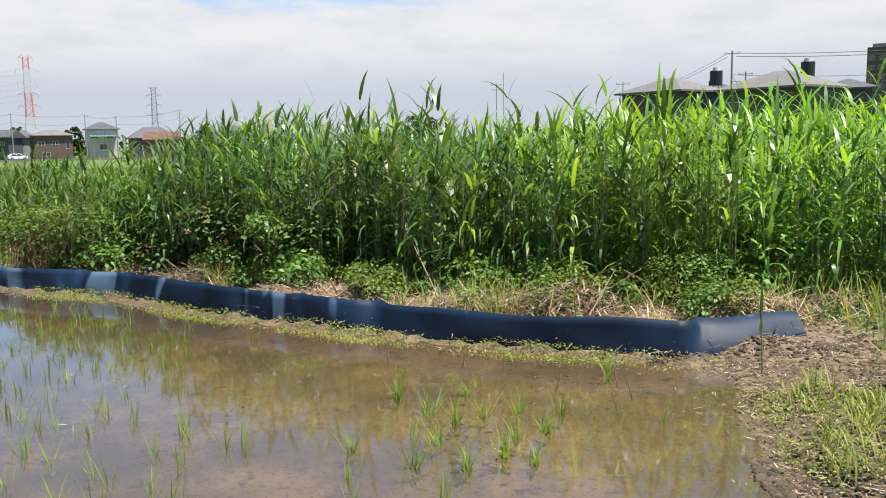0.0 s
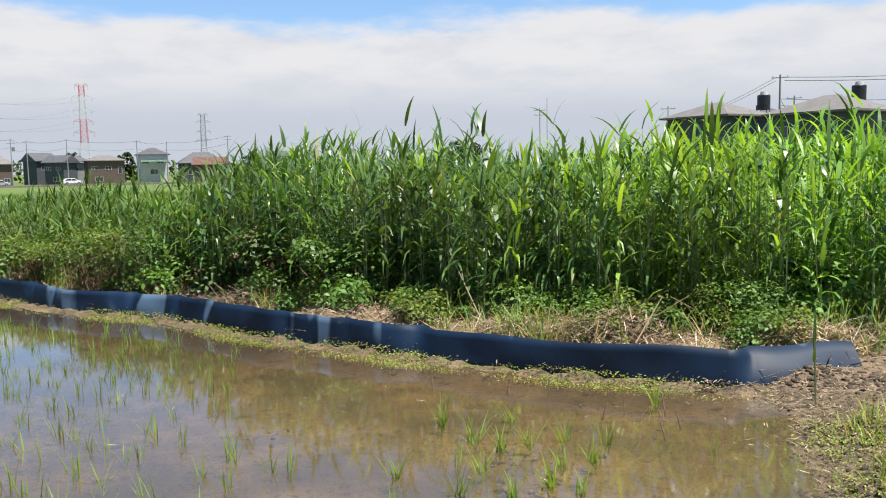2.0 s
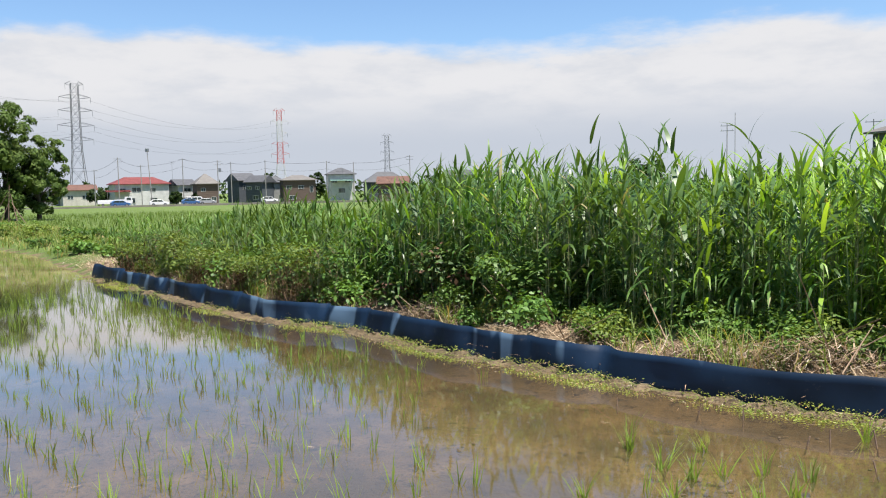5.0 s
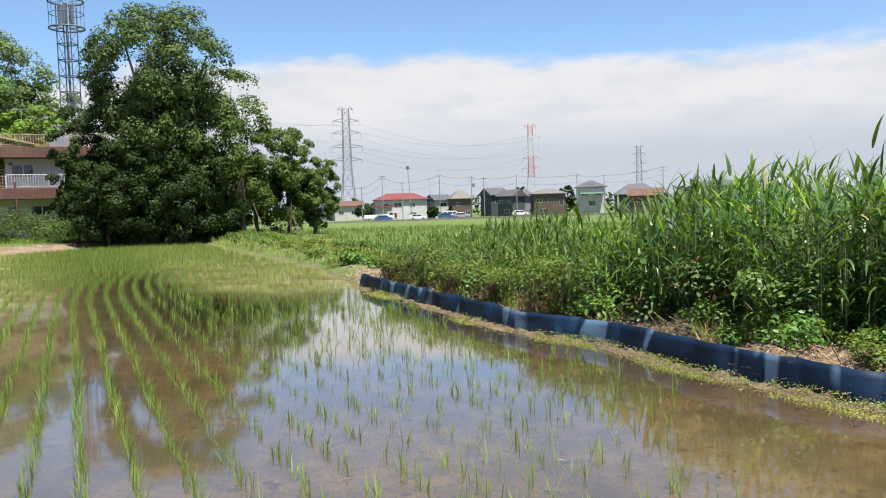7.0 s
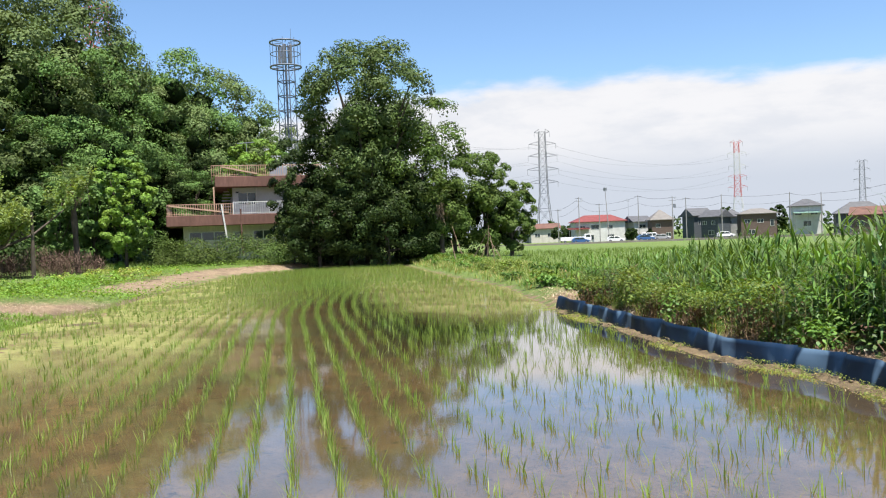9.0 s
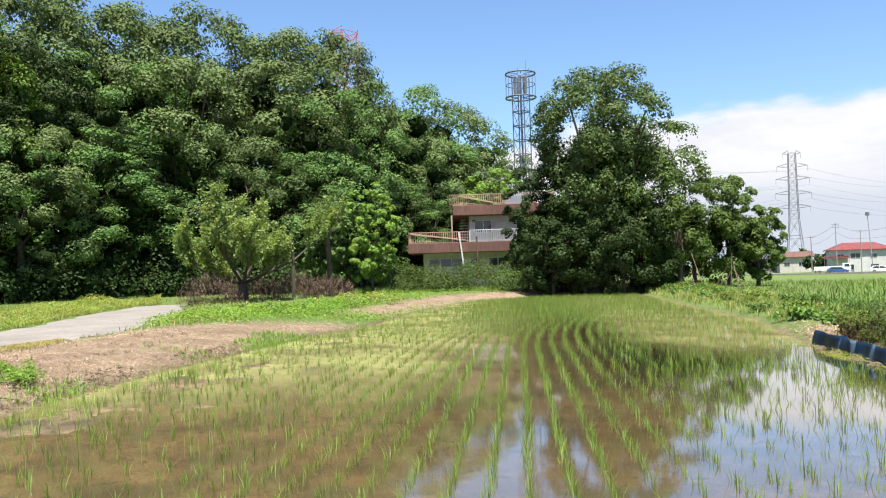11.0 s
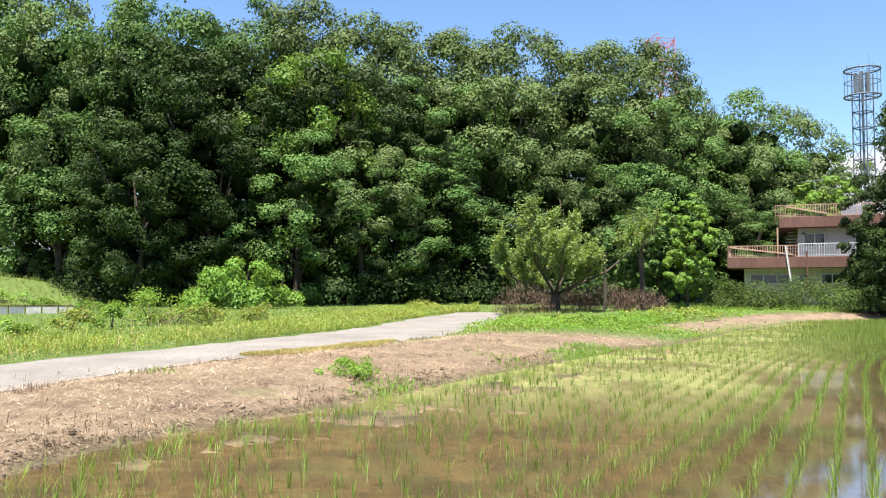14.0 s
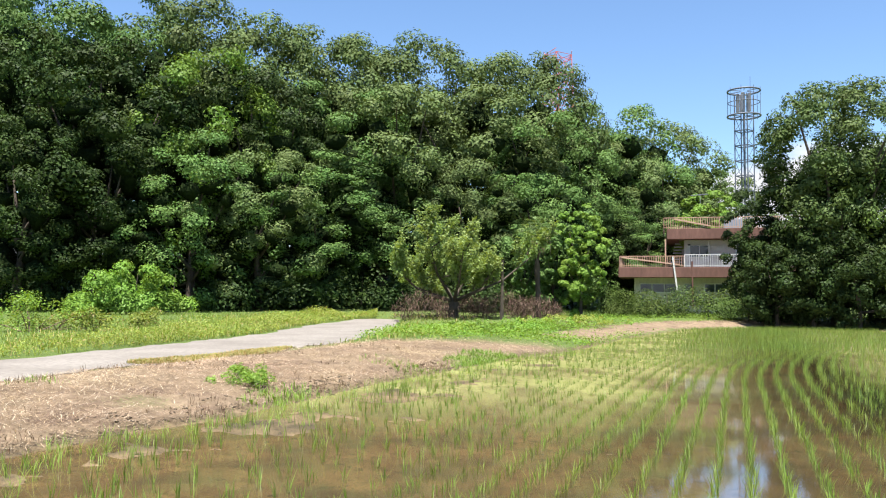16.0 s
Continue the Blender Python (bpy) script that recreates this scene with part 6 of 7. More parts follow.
M["wall_grey"] = surface("grey_plaster", (0.22, 0.22, 0.22), (0.33, 0.33, 0.325), 0.9, 0.85, 0, 0.1, 0.005)
M["wall_cream"] = surface("stained_cream_wall", (0.42, 0.39, 0.34), (0.60, 0.57, 0.51), 0.7, 0.85, 0, 0.1, 0.005, 6, (1, 1, 0.3))
M["fascia_brown"] = surface("brown_painted_concrete", (0.10, 0.048, 0.037), (0.175, 0.088, 0.068), 0.8, 0.8, 0, 0.15, 0.005, 5, (1, 1, 0.3))
M["panel_blue"] = surface("pale_blue_sheet", (0.16, 0.21, 0.27), (0.26, 0.32, 0.38), 2, 0.5, 0, 0.05, 0.002)
M["rail_rust"] = surface("rusty_rail_paint", (0.34, 0.20, 0.14), (0.52, 0.36, 0.27), 1.5, 0.7, 0, 0.1, 0.003)
M["frame_white"] = surface("pale_window_frame", (0.5, 0.5, 0.49), (0.66, 0.66, 0.65), 2, 0.5, 0, 0.05, 0.002)


def roof_mesh(w, d, h, kind, over=0.6, thick=0.18):
    """A hipped, gabled or flat roof over a w by d plan, its eaves at height 0."""
    bm = bmesh.new()
    x, y = w / 2 + over, d / 2 + over
    if kind == "flat":
        return add_box(bm, -x, x, -y, y, 0, max(h, 0.25), 0.03)
    rx = x if kind == "gable" else max(x - y * 0.95, 0.15)
    lo = [bm.verts.new(p) for p in ((-x, -y, 0), (x, -y, 0), (x, y, 0), (-x, y, 0))]
    mid = [bm.verts.new(p) for p in ((-x, -y, thick), (x, -y, thick), (x, y, thick), (-x, y, thick))]
    a, b = bm.verts.new((-rx, 0, h + thick)), bm.verts.new((rx, 0, h + thick))
    bm.faces.new(lo[::-1])
    for k in range(4):
        bm.faces.new((lo[k], lo[(k + 1) % 4], mid[(k + 1) % 4], mid[k]))
    bm.faces.new((mid[0], mid[1], b, a))
    bm.faces.new((mid[2], mid[3], a, b))
    bm.faces.new((mid[1], mid[2], b))
    bm.faces.new((mid[3], mid[0], a))
    return bm


def window(parent, x, z, w, h, y, panes=2):
    """A framed window on the wall plane y, facing -y."""
    fr = bmesh.new()
    t = 0.06
    for x0, x1, z0, z1 in ((x - w / 2, x + w / 2, z, z + t), (x - w / 2, x + w / 2, z + h - t, z + h), (x - w / 2, x - w / 2 + t, z + t, z + h - t), (x + w / 2 - t, x + w / 2, z + t, z + h - t)):
        add_box(fr, x0, x1, y - 0.06, y + 0.02, z0, z1)
    for k in range(1, panes):
        c = x - w / 2 + w * k / panes
        add_box(fr, c - t / 2, c + t / 2, y - 0.05, y + 0.02, z + t, z + h - t)
    win = part("window", fr, M["frame_white"], parent)
    for k in range(panes):
        a = x - w / 2 + w * k / panes + t * 0.6
        part("pane", box(a, a + w / panes - t * 1.2, y - 0.02, y + 0.01, z + t, z + h - t), M["glass"], win)
    return win


def house(label, az, dist, w, d, wall_h, roof_h, kind, wall, roof, turn=0.0, windows=(), z=None, porch=None):
    """A house that faces the paddy, turned by some degrees. windows: x, sill, width, height on its front."""
    x, y = at(az, dist)
    g = float(ground_z(x, y)) if z is None else z
    root = empty("house", label, "house", pose(x, y, g, 0, 0, az + turn), "houses beyond the field")
    body = bmesh.new()
    add_box(body, -w / 2, w / 2, -d / 2, d / 2, -0.5, wall_h + 0.03, 0.03)
    if kind == "gable":
        for s in (-1, 1):
            xx = s * w / 2
            a, b, c = (body.verts.new(p) for p in ((xx - s * 0.02, -d / 2, wall_h), (xx - s * 0.02, d / 2, wall_h), (xx - s * 0.02, 0, wall_h + roof_h * 0.9)))
            body.faces.new((a, b, c) if s > 0 else (c, b, a))
    part("wall", body, M[wall], root)
    part("roof", roof_mesh(w, d, roof_h, kind), M[roof], root).location = (0, 0, wall_h)
    for wx, wz, ww, wh in windows:
        window(root, wx, wz, ww, wh, -d / 2, 2 if ww > 1.0 else 1)
    if porch:
        px, pw, pz, mat = porch
        bm = bmesh.new()
        vs = [bm.verts.new(p) for p in ((px - pw / 2, -d / 2 - 2.2, pz - 0.5), (px + pw / 2, -d / 2 - 2.2, pz - 0.5), (px + pw / 2, -d / 2, pz), (px - pw / 2, -d / 2, pz))]
        f = bm.faces.new(vs)
        bmesh.ops.solidify(bm, geom=[f], thickness=0.08)
        part("canopy", bm, M[mat], root)
        for s in (-1, 1):
            part("post", bar((px + s * pw * 0.46, -d / 2 - 2.1, -0.2), (px + s * pw * 0.46, -d / 2 - 2.1, pz - 0.5), 0.1), M["pole"], root)
    return root


W2 = ((-3.0, 3.6, 1.6, 1.1), (1.5, 3.6, 1.6, 1.1), (-2.5, 0.8, 1.8, 1.3), (2.0, 0.8, 1.6, 1.3))
# the row beyond the field
house("white two-storey house with a long red tiled roof", 35.9, 243, 14.5, 7, 5.7, 1.9, "hip", "wall_white", "roof_red", 14, ((-5.2, 3.6, 1.6, 1.1), (-1.6, 3.6, 2.4, 1.3), (2.8, 3.6, 1.6, 1.1), (-3, 0.6, 2, 1.4), (3, 0.6, 2, 1.4)), porch=(-6.6, 6.5, 4.2, "roof_red"))
house("low house with a faded red roof", 39.6, 262, 9, 6, 4.4, 1.6, "gable", "wall_cream", "roof_rust", 8, ((-2.5, 1.9, 1.6, 1.1), (1.5, 1.9, 1.6, 1.1)))
house("low grey-roofed shed beside the field", 41.6, 268, 9, 6, 4.2, 1.2, "gable", "wall_grey", "roof_grey", -6, ((-1.5, 1.6, 1.6, 1.1),))
house("white house with a grey gabled roof", 33.2, 246, 5.2, 6.5, 5.2, 1.7, "gable", "wall_white", "roof_grey", 24, ((0.0, 3.4, 2.2, 1.1), (-1.2, 0.7, 1.4, 1.2)))
house("brown house with a pyramid roof", 31.7, 238, 5.8, 5.8, 5.4, 2.8, "hip", "wall_brown", "roof_tan", 12, ((-1.2, 3.4, 1.2, 1.0), (1.6, 0.7, 1.4, 1.2)))
house("dark slate-clad house with a gabled roof", 29.3, 247, 5.6, 7, 6.2, 2.2, "gable", "wall_dark", "roof_grey", 28, ((-0.8, 3.8, 1.4, 1.0),))
house("dark slate house with a white gable", 28.1, 238, 5.6, 5.6, 5.6, 1.9, "gable", "wall_dark", "roof_grey", -36, ((-1.6, 3.6, 1.4, 1.0), (1.2, 3.6, 1.2, 1.0), (0.5, 0.8, 1.8, 1.2)))
house("grey house with a dark hipped roof", 27.1, 250, 5.4, 6.0, 5.6, 2.0, "hip", "wall_grey", "roof_grey", 10, ((-1.2, 3.4, 1.4, 1.0), (1.3, 0.7, 1.4, 1.2)))
house("long brown house with a pale shallow roof", 25.55, 240, 9.2, 6.5, 6.0, 1.4, "hip", "wall_brown", "roof_tan", 10, ((-3, 3.6, 1.6, 1.0), (0.4, 3.6, 1.6, 1.0), (3.4, 2.6, 1.0, 1.8), (-2, 0.6, 2.0, 1.2)))
house("grey two-storey house with a pale green canopy", 22.6, 246, 7.8, 7, 7.6, 1.9, "hip", "wall_white", "roof_grey", 6, ((-2.2, 5.2, 1.8, 1.0), (1.8, 5.2, 1.8, 1.0), (0, 2.2, 2.0, 1.4)), porch=(0.0, 7.0, 6.2, "roof_green"))
house("wide house with a dark hipped roof", 19.5, 242, 12.0, 8, 5.0, 3.0, "hip", "wall_dark", "roof_grey", 6, ((-3, 1.9, 2.0, 1.3), (2, 1.9, 2.0, 1.3)))
house("low house with a rusty gabled roof", 18.9, 228, 8.0, 5.0, 4.4, 2.0, "gable", "wall_brown", "roof_rust", -6, ((-2.0, 1.8, 1.6, 1.2),))
house("grey long-roofed house behind the reeds", 14.0, 230, 9, 6, 6.4, 1.4, "gable", "wall_grey", "roof_grey", 0, ((-1.5, 2.6, 1.6, 1.0),))
# nearer houses whose roofs stand over the reeds
house("tan hip-roofed house standing behind the reeds", -15.5, 92, 7.6, 6.6, 6.05, 1.5, "hip", "wall_dark", "roof_tan", -38, W2[:1], z=0.1)
house("tan hip-roofed house standing behind the reeds", -22.4, 86, 8.2, 7.0, 5.75, 1.65, "hip", "wall_dark", "roof_tan", -30, W2[:1], z=0.1)
house("white house with a low grey roof behind the reeds", -18.7, 99, 3.2, 5, 6.3, 0.9, "hip", "wall_white", "roof_grey", 0, ((0, 3, 1.6, 1),), z=0.1)
house("dark-roofed house behind the reeds", -26.2, 98, 4.6, 6, 6.0, 1.1, "hip", "wall_dark", "roof_grey", 0, ((0, 3, 1.6, 1),), z=0.1)


def tank(az, dist, wide, z0, z1):
    x, y = at(az, dist)
    root = empty("water_tank", "black water tank with a pale lid on a steel stand", "water tank", pose(x, y, 0.1), "roof tanks")
    bm = bmesh.new()
    bmesh.ops.create_cone(bm, cap_ends=True, segments=20, radius1=wide / 2, radius2=wide / 2, depth=z1 - z0)
    bmesh.ops.translate(bm, verts=bm.verts, vec=(0, 0, (z0 + z1) / 2))
    bmesh.ops.bevel(bm, geom=[e for e in bm.edges if abs(e.verts[0].co.z - e.verts[1].co.z) < 0.01], offset=0.06, segments=1, affect="EDGES")
    part("vessel", bm, M["dark_tank"], root)
    bm = bmesh.new()
    bmesh.ops.create_cone(bm, cap_ends=True, segments=16, radius1=wide * 0.3, radius2=wide * 0.26, depth=0.35)
    bmesh.ops.translate(bm, verts=bm.verts, vec=(0, 0, z1 + 0.17))
    part("lid", bm, M["white_paint"], root)
    for s in (-1, 1):
        for t in (-1, 1):
            part("leg", bar((s * wide * 0.4, t * wide * 0.4, -0.4), (s * wide * 0.36, t * wide * 0.36, z0 + 0.02), 0.12), M["steel"], root)
    part("pipe", bar((-wide * 0.56, 0, z0 - 0.6), (-wide * 0.56, 0, z0 + 0.5), 0.14), M["dark_tank"], root)


tank(-18.4, 96, 1.35, 7.0, 8.6)
tank(-23.9, 92, 1.35, 7.2, 8.8)


def block(az, dist, w, h):
    """A far apartment block with rows of windows."""
    x, y = at(az, dist)
    root = empty("apartment_block", "tall grey apartment block far beyond the reeds", "apartment block", pose(x, y, -0.5, 0, 0, az - 12))
    part("wall", box(-w / 2, w / 2, -6, 6, -0.5, h, 0.05), M["wall_brown"], root)
    part("roof", box(-w / 2 + 1, w / 2 - 1, -4, 4, h, h + 1.2, 0.03), M["wall_grey"], root)
    for k in range(int(h // 3)):
        for c in range(6):
            window(root, -w / 2 + w * (c + 0.5) / 6, 0.9 + 3.0 * k, 1.7, 1.4, -6, 2)


block(-29.0, 300, 17, 29)

# ---- poles, lamps and wires ----


def pole(az, dist, rise, arms=1, box_on=False, mat="pole", label="grey concrete power pole with a cross-arm", thick=0.32, lean=0.0):
    x, y = at(az, dist)
    g = float(ground_z(x, y))
    high = 1.6 + dist * math.tan(radians(rise)) - g
    root = empty("utility_pole", label, "utility pole", pose(x, y, g, 0, lean, az), "power poles")
    part("shaft", bar((0, 0, -0.3), (0, 0, high), thick, thick * 0.6, 8), M[mat], root)
    for k in range(arms):
        z = high - 0.35 - 0.8 * k
        part("crossarm", bar((-1.0, 0, z), (1.0, 0, z), 0.12), M["steel"], root)
        for s in (-0.85, 0.0, 0.85):
            part("insulator", bar((s, 0, z), (s, 0, z + 0.28), 0.12, 0.08, 6), M["white_paint"], root)
    if box_on:
        bm = bmesh.new()
        bmesh.ops.create_cone(bm, cap_ends=True, segments=12, radius1=0.35, radius2=0.35, depth=1.0)
        bmesh.ops.translate(bm, verts=bm.verts, vec=(0.55, 0, high - 2.6))
        part("transformer", bm, M["steel"], root)
    return Vector((x, y, g + high - 0.3))


def wire(a, b, sag=1.0, thick=0.025, name="power_line", label="thin black overhead wire", offset=(0, 0, 0), n=12):
    a, b = Vector(a) + Vector(offset), Vector(b) + Vector(offset)
    pts = [tuple(a.lerp(b, t) - Vector((0, 0, 4 * sag * t * (1 - t)))) for t in (k / n for k in range(n + 1))]
    v, q = tube(pts, [thick] * (n + 1), 4)
    return tagged(new(name, mesh_np(name, v, q, M["cable"], True)), label, "overhead wire", "overhead wires")


tops = {}
for key, az, dist, rise, arms, bx in [("a", 38.58, 235, 1.69, 1, False), ("b", 37.13, 225, 2.47, 2, False), ("c", 35.74, 236, 1.97, 1, False), ("d", 33.11, 236, 2.4, 1, False), ("e", 30.85, 226, 2.23, 2, True),
                                      ("f", 29.98, 234, 2.11, 1, False), ("g", 27.7, 230, 2.2, 0, False), ("h", 23.51, 230, 2.1, 1, False), ("i", 21.66, 232, 2.0, 0, False), ("j", 17.72, 224, 2.4, 2, False)]:
    tops[key] = pole(az, dist, rise, arms, bx)
keys = list(tops)
for a, b in zip(keys, keys[1:]):
    wire(tops[a], tops[b], 0.5, 0.03)
    wire(tops[a], tops[b], 0.7, 0.022, offset=(0, 0, -1.9))
far_end = Vector((*at(58, 236), 8.5))
wire(far_end, tops["a"], 1.2, 0.03)
# a street lamp and an aerial
x, y = at(35.3, 205)
lamp = empty("street_lamp", "tall grey street lamp beyond the field", "street lamp", pose(x, y, float(ground_z(x, y))))
part("shaft", bar((0.9, 0, -0.2), (0, 0, 13.0), 0.24, 0.14, 8), M["pole"], lamp)
part("lamp_head", box(-0.35, 0.35, -0.3, 0.3, 12.9, 13.7, 0.05), M["steel"], lamp)
for az, dist, high in ((33.78, 238, 11.8), (22.42, 236, 9.2)):
    x, y = at(az, dist)
    ant = empty("aerial_mast", "thin television aerial mast over the houses", "aerial", pose(x, y, float(ground_z(x, y)), 0, 0, az), "aerials")
    part("mast", bar((0, 0, 0), (0, 0, high), 0.09), M["steel"], ant)
    for k in range(3):
        part("rod", bar((-0.7 + 0.1 * k, 0, high - 0.3 * k), (0.7 - 0.1 * k, 0, high - 0.3 * k), 0.06), M["steel"], ant)
# the poles behind the near houses
near = [pole(-19.35, 108, 5.46, 1, False, thick=0.36), pole(-20.2, 125, 4.1, 1, False), pole(-12.4, 120, 3.75, 1, False, thick=0.22), pole(-3.8, 140, 3.9, 2, False, thick=0.22), pole(-4.3, 130, 4.6, 0, False, thick=0.14)]
out_left, out_right = Vector((*at(-12.5, 210), 12.0)), Vector((*at(-36, 118), 12.2))
for dz in (0, -0.4):
    wire(near[0], out_right, 0.6, 0.035, offset=(0.5, 0, dz))
    wire(near[0], out_left, 1.2, 0.025, offset=(-0.5, 0, dz))
for dz in (-2.6, -3.4, -4.0):
    wire(near[0], out_right, 0.8, 0.03, offset=(0, 0, dz))
    wire(near[0], near[1], 0.2, 0.03, offset=(0, 0, dz))

# ---- pylons ----


def pylon(label, az, dist, high, base, top, arms, turn, paint):
    """A lattice pylon: four legs, struts and three pairs of arms a side. paint: materials by height."""
    x, y = at(az, dist)
    g = float(ground_z(x, y))
    root = empty("pylon", label, "pylon", pose(x, y, g, 0, 0, az + turn), "pylons")

    def half(z):
        f = z / high
        return (base * (1 - f / 0.42) + top * 1.35 * (f / 0.42) if f < 0.42 else top * (1.35 - 0.35 * (f - 0.42) / 0.58)) / 2
    n = len(paint)
    w = 0.0048 * high
    for k in range(n):
        z0, z1 = high * k / n, high * (k + 1) / n
        a, b = half(z0), half(z1)
        for s, t in ((-1, -1), (1, -1), (1, 1), (-1, 1)):
            part("leg", bar((s * a, t * a, z0), (s * b, t * b, z1), w), M[paint[k]], root)
        m = 1 if z1 < 0.45 * high else 2
        bm = bmesh.new()
        for j in range(m):
            p0, p1 = z0 + (z1 - z0) * j / m, z0 + (z1 - z0) * (j + 1) / m
            c, d = half(p0), half(p1)
            for s, t, u, v in ((-1, -1, 1, -1), (1, -1, 1, 1), (1, 1, -1, 1), (-1, 1, -1, -1)):
                add_bar(bm, (s * c, t * c, p0), (u * d, v * d, p1), w * 0.62)
                add_bar(bm, (u * c, v * c, p0), (s * d, t * d, p1), w * 0.5)
                add_bar(bm, (s * d, t * d, p1), (u * d, v * d, p1), w * 0.5)
        part("bracing", bm, M[paint[k]], root)
    for f, reach in arms:
        z = f * high
        mat = M[paint[min(int(f * n), n - 1)]]
        h = half(z)
        for s in (-1, 1):
            bm = bmesh.new()
            tip = (s * reach, 0, z + 0.012 * high)
            for t in (-1, 1):
                add_bar(bm, (s * h, t * h, z), tip, w * 0.6)
                add_bar(bm, (s * h, t * h, z + 0.035 * high), tip, w * 0.6)
            part("arm", bm, mat, root)
            part("insulator", bar((s * reach, 0, z + 0.01 * high), (s * reach, 0, z - 0.035 * high), w * 0.7), M["steel"], root)
    return root.matrix_world.copy()


grey = ["pylon_steel"] * 7
redwhite = ["red_paint", "white_paint", "white_paint", "red_paint", "red_paint", "white_paint", "white_paint", "red_paint"]
p1 = pylon("grey lattice pylon far beyond the houses", 39.5, 430, 56.5, 8.5, 3.2, [(0.875, 7.0), (0.765, 7.6), (0.64, 8.2), (0.52, 7.6), (0.985, 4.0)], 8, grey)
p2 = pylon("red and white lattice pylon far beyond the houses", 26.65, 620, 63.5, 9.5, 3.2, [(0.86, 6.4), (0.72, 5.8), (0.60, 6.2), (0.48, 6.6), (0.985, 4.2)], 8, redwhite)
p3 = pylon("grey lattice pylon in the far distance", 19.3, 820, 57.5, 9.5, 3.6, [(0.86, 6.4), (0.70, 6.8), (0.55, 6.8), (0.985, 4.6)], 8, grey)
p4 = pylon("red lattice pylon behind the wood", 69.55, 190, 58.3, 9.0, 4.6, [(0.9, 6.0), (0.98, 3.8), (0.76, 6.5)], 40, ["red_paint"] * 7)
for f, a, b in ((0.86, 7.0, 8.6), (0.72, 7.8, 8.2), (0.6, 8.0, 8.6)):
    for s in (-1, 1):
        wire(p1 @ Vector((s * a, 0, f * 56.5)), p2 @ Vector((s * b, 0, f * 63.5)), 9, 0.03, "high_voltage_line", "thin high-voltage wire between pylons", n=20)
        wire(p4 @ Vector((s * a * 0.8, 0, f * 54.0)), p1 @ Vector((s * a, 0, f * 56.5)), 9, 0.028, "high_voltage_line", "thin high-voltage wire between pylons", n=20)

# ---- the round aerial tower behind the trees ----


def tower():
    x, y = at(57.15, 88)
    g = float(ground_z(x, y))
    root = empty("antenna_tower", "dark steel antenna tower with ring platforms", "antenna tower", pose(x, y, g, 0, 0, 30))
    top = 1.6 + 88 * math.tan(radians(13.75)) - g
    low = top - 2.75
    h = 0.68
    for s, t in ((-1, -1), (1, -1), (1, 1), (-1, 1)):
        part("leg", bar((s * h, t * h, 0), (s * h, t * h, top - 0.6), 0.12), M["tower"], root)
    z = low - 1.55
    while z > top - 14:
        for s, t, u, v in ((-1, -1, 1, -1), (1, -1, 1, 1), (1, 1, -1, 1), (-1, 1, -1, -1)):
            part("strut", bar((s * h, t * h, z), (u * h, v * h, z), 0.13), M["tower"], root)
            part("brace", bar((s * h, t * h, z), (u * h, v * h, z + 1.55), 0.05), M["tower"], root)
        z -= 1.55
    part("core_pipe", bar((0, 0, 0), (0, 0, top - 0.3), 0.22, None, 8), M["tower"], root)
    n = 20
    for name, zz, rad in (("upper_ring", top - 0.15, 1.6), ("middle_ring", top - 1.35, 1.55), ("lower_ring", low, 1.62)):
        pts = [(rad * math.cos(2 * math.pi * k / n), rad * math.sin(2 * math.pi * k / n), zz) for k in range(n + 1)]
        v, q = tube(pts, [0.09 if name != "middle_ring" else 0.04] * (n + 1), 6)
        child(new(name, mesh_np(name, v, q, M["tower"], True)), root)
    for k in range(6):
        a = math.pi * k / 3
        part("platform_beam", bar((0.4 * math.cos(a), 0.4 * math.sin(a), low), (1.6 * math.cos(a), 1.6 * math.sin(a), low), 0.12), M["tower"], root)
        part("platform_beam", bar((0.4 * math.cos(a), 0.4 * math.sin(a), top - 0.15), (1.6 * math.cos(a), 1.6 * math.sin(a), top - 0.15), 0.08), M["tower"], root)
    for k in range(8):
        a = 2 * math.pi * (k + 0.4) / 8
        part("post", bar((1.6 * math.cos(a), 1.6 * math.sin(a), low - 0.2), (1.6 * math.cos(a), 1.6 * math.sin(a), top + 0.15), 0.05), M["tower"], root)
    for k in range(5):
        a = 2 * math.pi * k / 5
        part("antenna", box(0.62 * math.cos(a) - 0.14, 0.62 * math.cos(a) + 0.14, 0.62 * math.sin(a) - 0.1, 0.62 * math.sin(a) + 0.1, low + 0.4, top - 0.4, 0.03), M["steel"], root)
    part("lightning_rod", bar((0.7, 0, top - 1.0), (0.7, 0, top + 1.3), 0.06, 0.03), M["tower"], root)


M["tower"] = surface("dark_tower_steel", (0.10, 0.115, 0.15), (0.16, 0.18, 0.22), 2, 0.6, 0.3, 0.05, 0.002)
tower()

# ---- the old two-storey house by the wood ----


def rail(parent, x0, x1, y0, y1, z, high, mat, step=0.16, closed=False):
    """A balcony railing of upright bars with a handrail and a foot rail."""
    a, b = Vector((x0, y0, z)), Vector((x1, y1, z))
    n = max(2, int((b - a).length / step))
    r = part("railing", bar(a + Vector((0, 0, high)), b + Vector((0, 0, high)), 0.07), M[mat], parent)
    part("foot_rail", bar(a + Vector((0, 0, 0.1)), b + Vector((0, 0, 0.1)), 0.05), M[mat], r)
    for k in range(n + 1):
        p = a.lerp(b, k / n)
        part("baluster", bar(p, p + Vector((0, 0, high)), 0.055 if k % 8 else 0.09), M[mat], r)


